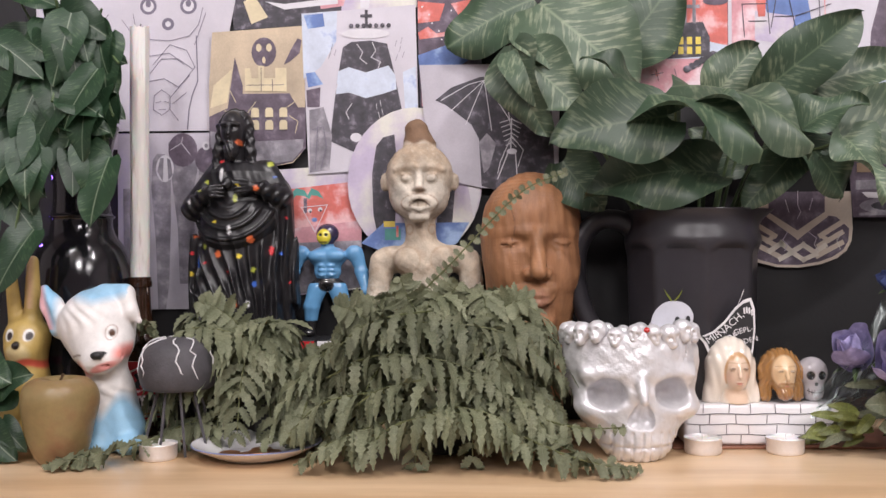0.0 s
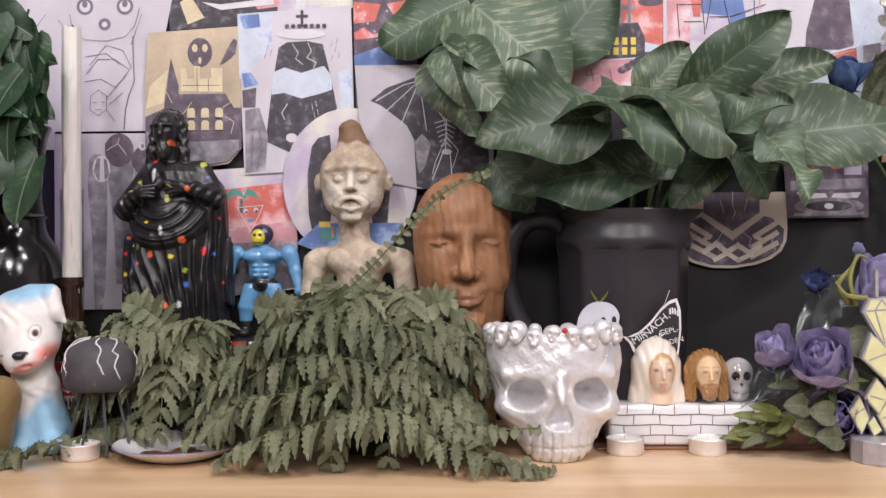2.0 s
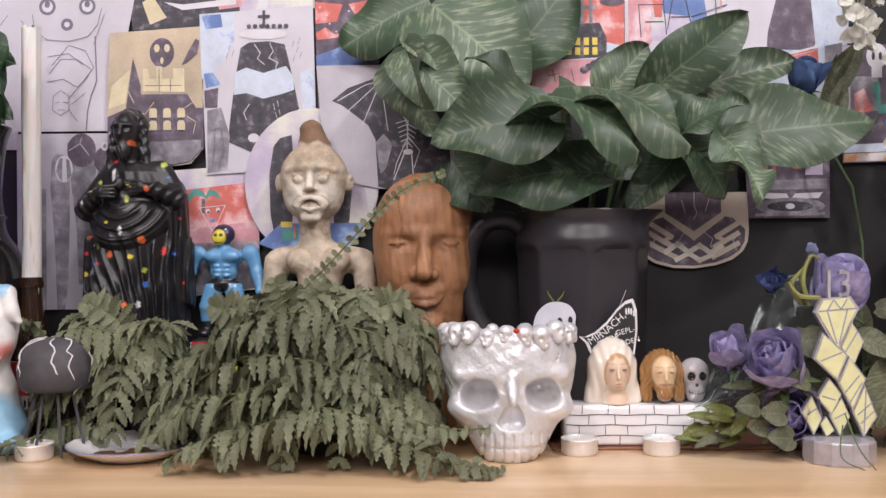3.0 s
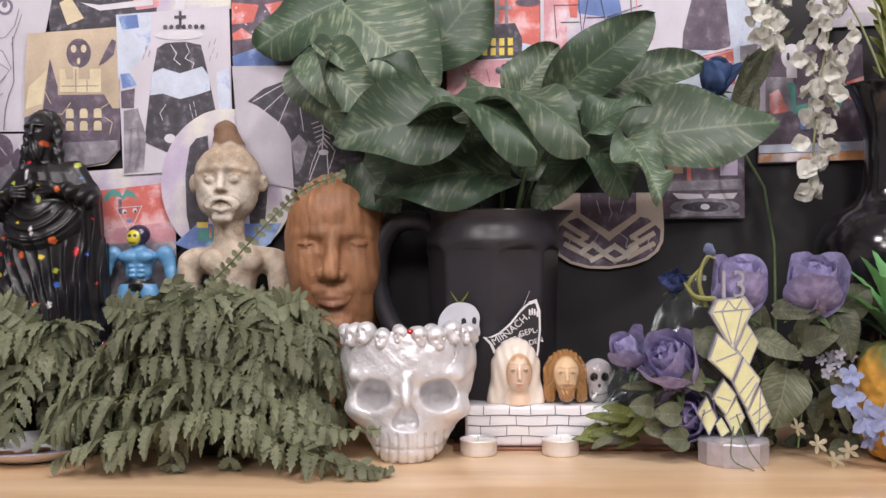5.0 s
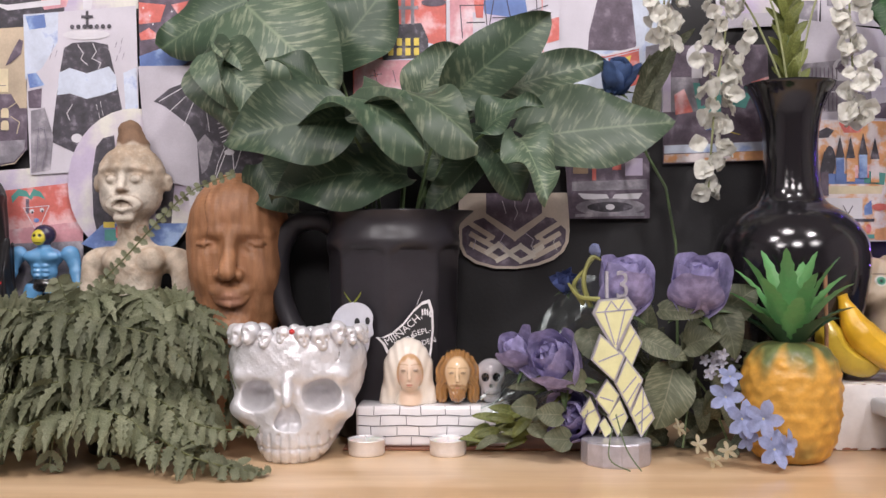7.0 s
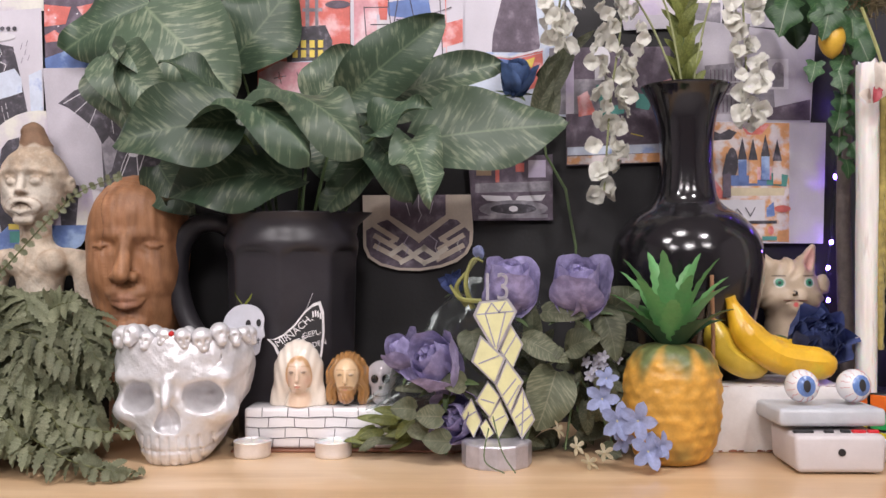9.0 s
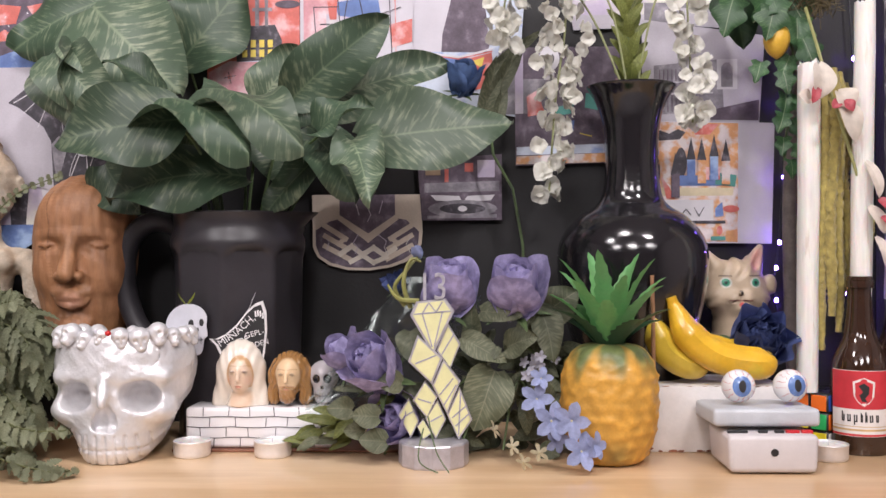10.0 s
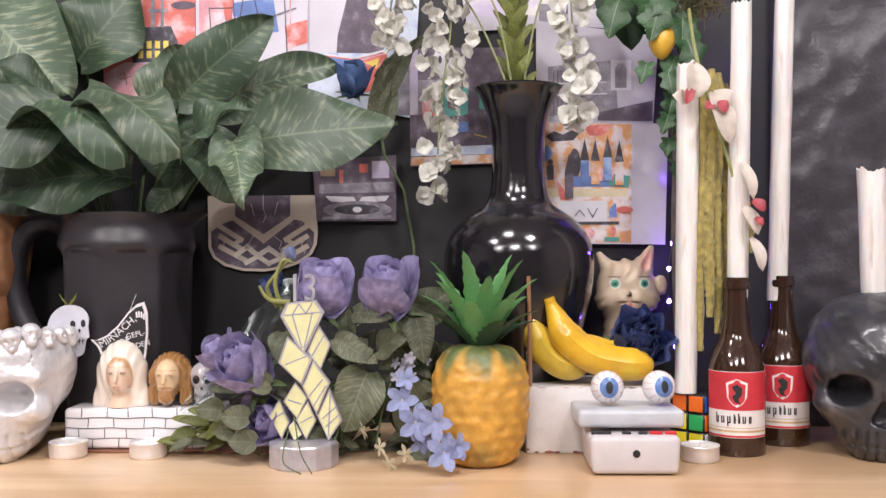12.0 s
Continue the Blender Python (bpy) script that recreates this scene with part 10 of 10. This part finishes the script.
for i in range(5):
    slab([(0.002 + 0.0034 * i, 0.012), (0.0026 + 0.0034 * i, 0.012), (0.003 + 0.0034 * i, 0.018), (0.0022 + 0.0034 * i, 0.018)], -0.0006, -0.0002, bm)
slab([(0.001, 0.0145), (0.018, 0.0155), (0.018, 0.0162), (0.001, 0.0152)], -0.0006, -0.0002, bm)
part("features", bm, PRINT_BLACK, ghost, "black painted eyes and teeth", False)
LIME = mat("lime_leaf", (0.30, 0.36, 0.05), 0.5, 0.2, trans=0.2)
bm = bmesh.new()
blade(bm, (-0.001, 0.0, 0.053), (-0.7, -0.2, 0.8), 0.015, 0.006, -0.5)
blade(bm, (0.003, 0.0, 0.053), (0.7, -0.2, 0.6), 0.015, 0.007, -0.8)
part("leaf", bm, LIME, ghost, "small lime green leaf")

pennant = thing("pennant", "black hand-lettered card pennant with white edge", "sign", (0.2391, 1.010, 0.1005))
edge = [(-0.003, 0.0120), (0.003, 0.0115), (0.014, 0.0165), (0.026, 0.0270), (0.037, 0.0410), (0.046, 0.0490), (0.0535, 0.0515), (0.0572, 0.0400), (0.0578, 0.0200), (0.0555, -0.002), (0.050, -0.030), (0.012, -0.030), (0.009, -0.006), (0.004, 0.005)]
part("border", slab(edge, 0.0, 0.002), CHALK, pennant, smooth=False)
cx, cz = 0.036, 0.008
part("field", slab([(cx + (x - cx) * 0.90, cz + (z - cz) * 0.91) for x, z in edge], -0.0008, -0.0002), PRINT_BLACK, pennant, smooth=False)


def hand_words(text, size, x, z, slope, width=1.0):
    vs, fs = word_strokes(text, size)
    bm = bmesh.new()
    a = radians(slope)
    q = [bm.verts.new((x + v.x * width * math.cos(a) - v.y * math.sin(a), -0.0010, z + v.x * width * math.sin(a) + v.y * math.cos(a))) for v in vs]
    for f in fs:
        bm.faces.new([q[i] for i in f])
    part("words", bm, CHALK, pennant, "white hand-painted capital letters", False)


hand_words("MIR", 0.0105, 0.0160, 0.0080, 33)
hand_words("NACH,", 0.0108, 0.0340, 0.0215, 42)
hand_words("DARF", 0.0098, 0.0290, 0.0050, 24)
hand_words("GEPL-", 0.0082, 0.0455, 0.0150, 14)
hand_words("T WERDEN", 0.0076, 0.0420, 0.0025, 14)
bm = bmesh.new()
for i in range(4):
    x, z = 0.0455 + 0.0026 * i, 0.0345 + 0.0012 * i - 0.0006 * i * i
    slab([(x, z), (x + 0.0018, z + 0.0008), (x + 0.0012, z + 0.0072), (x - 0.0004, z + 0.0062)], -0.0012, -0.0009, bm)
part("words", bm, CHALK, pennant, "illegible white strokes", False)
part("thread", tube([(0.038, -0.001, 0.040), (0.046, -0.001, 0.060)], 0.0003, 4), CHALK, pennant)

# string of violet fairy lights behind the vases
VIOLET = glow("violet_light", (0.22, 0.10, 1.0), 80.0)
CABLE = mat("black_cable", (0.015, 0.015, 0.018), 0.5, 0.2)


def fairy_lights(pts, n, label):
    t = thing("fairy_lights", label, "string lights", pts[0])
    o = Vector(pts[0])
    line = spline([Vector(p) - o for p in pts], 10)
    part("cable", tube(line, 0.0012, 5), CABLE, t)
    for i in range(n):
        p = line[min(len(line) - 1, int((i + 0.5) * len(line) / n))]
        part("bulb", lathe([(0, -0.003), (0.0018, -0.002), (0.0022, 0.0), (0.0018, 0.002), (0, 0.003)], 10, at=p + Vector((0, -0.003, 0))), VIOLET, t, "glowing violet bulb")
    return t


fairy_lights([(0.872, 1.145, 0.56), (0.892, 1.142, 0.47), (0.878, 1.143, 0.36), (0.868, 1.142, 0.22), (0.862, 1.141, 0.16), (0.872, 1.142, 0.08)], 9, "string of glowing violet fairy lights by the lemon vine")
fairy_lights([(0.945, 1.144, 0.56), (0.955, 1.143, 0.36), (0.940, 1.143, 0.2), (0.950, 1.143, 0.06)], 6, "string of glowing violet fairy lights behind candles")
fairy_lights([(-0.53, 1.13, 0.55), (-0.515, 1.12, 0.34), (-0.500, 1.10, 0.245), (-0.515, 1.06, 0.21), (-0.53, 1.06, 0.1)], 7, "string of glowing violet fairy lights behind ivy")
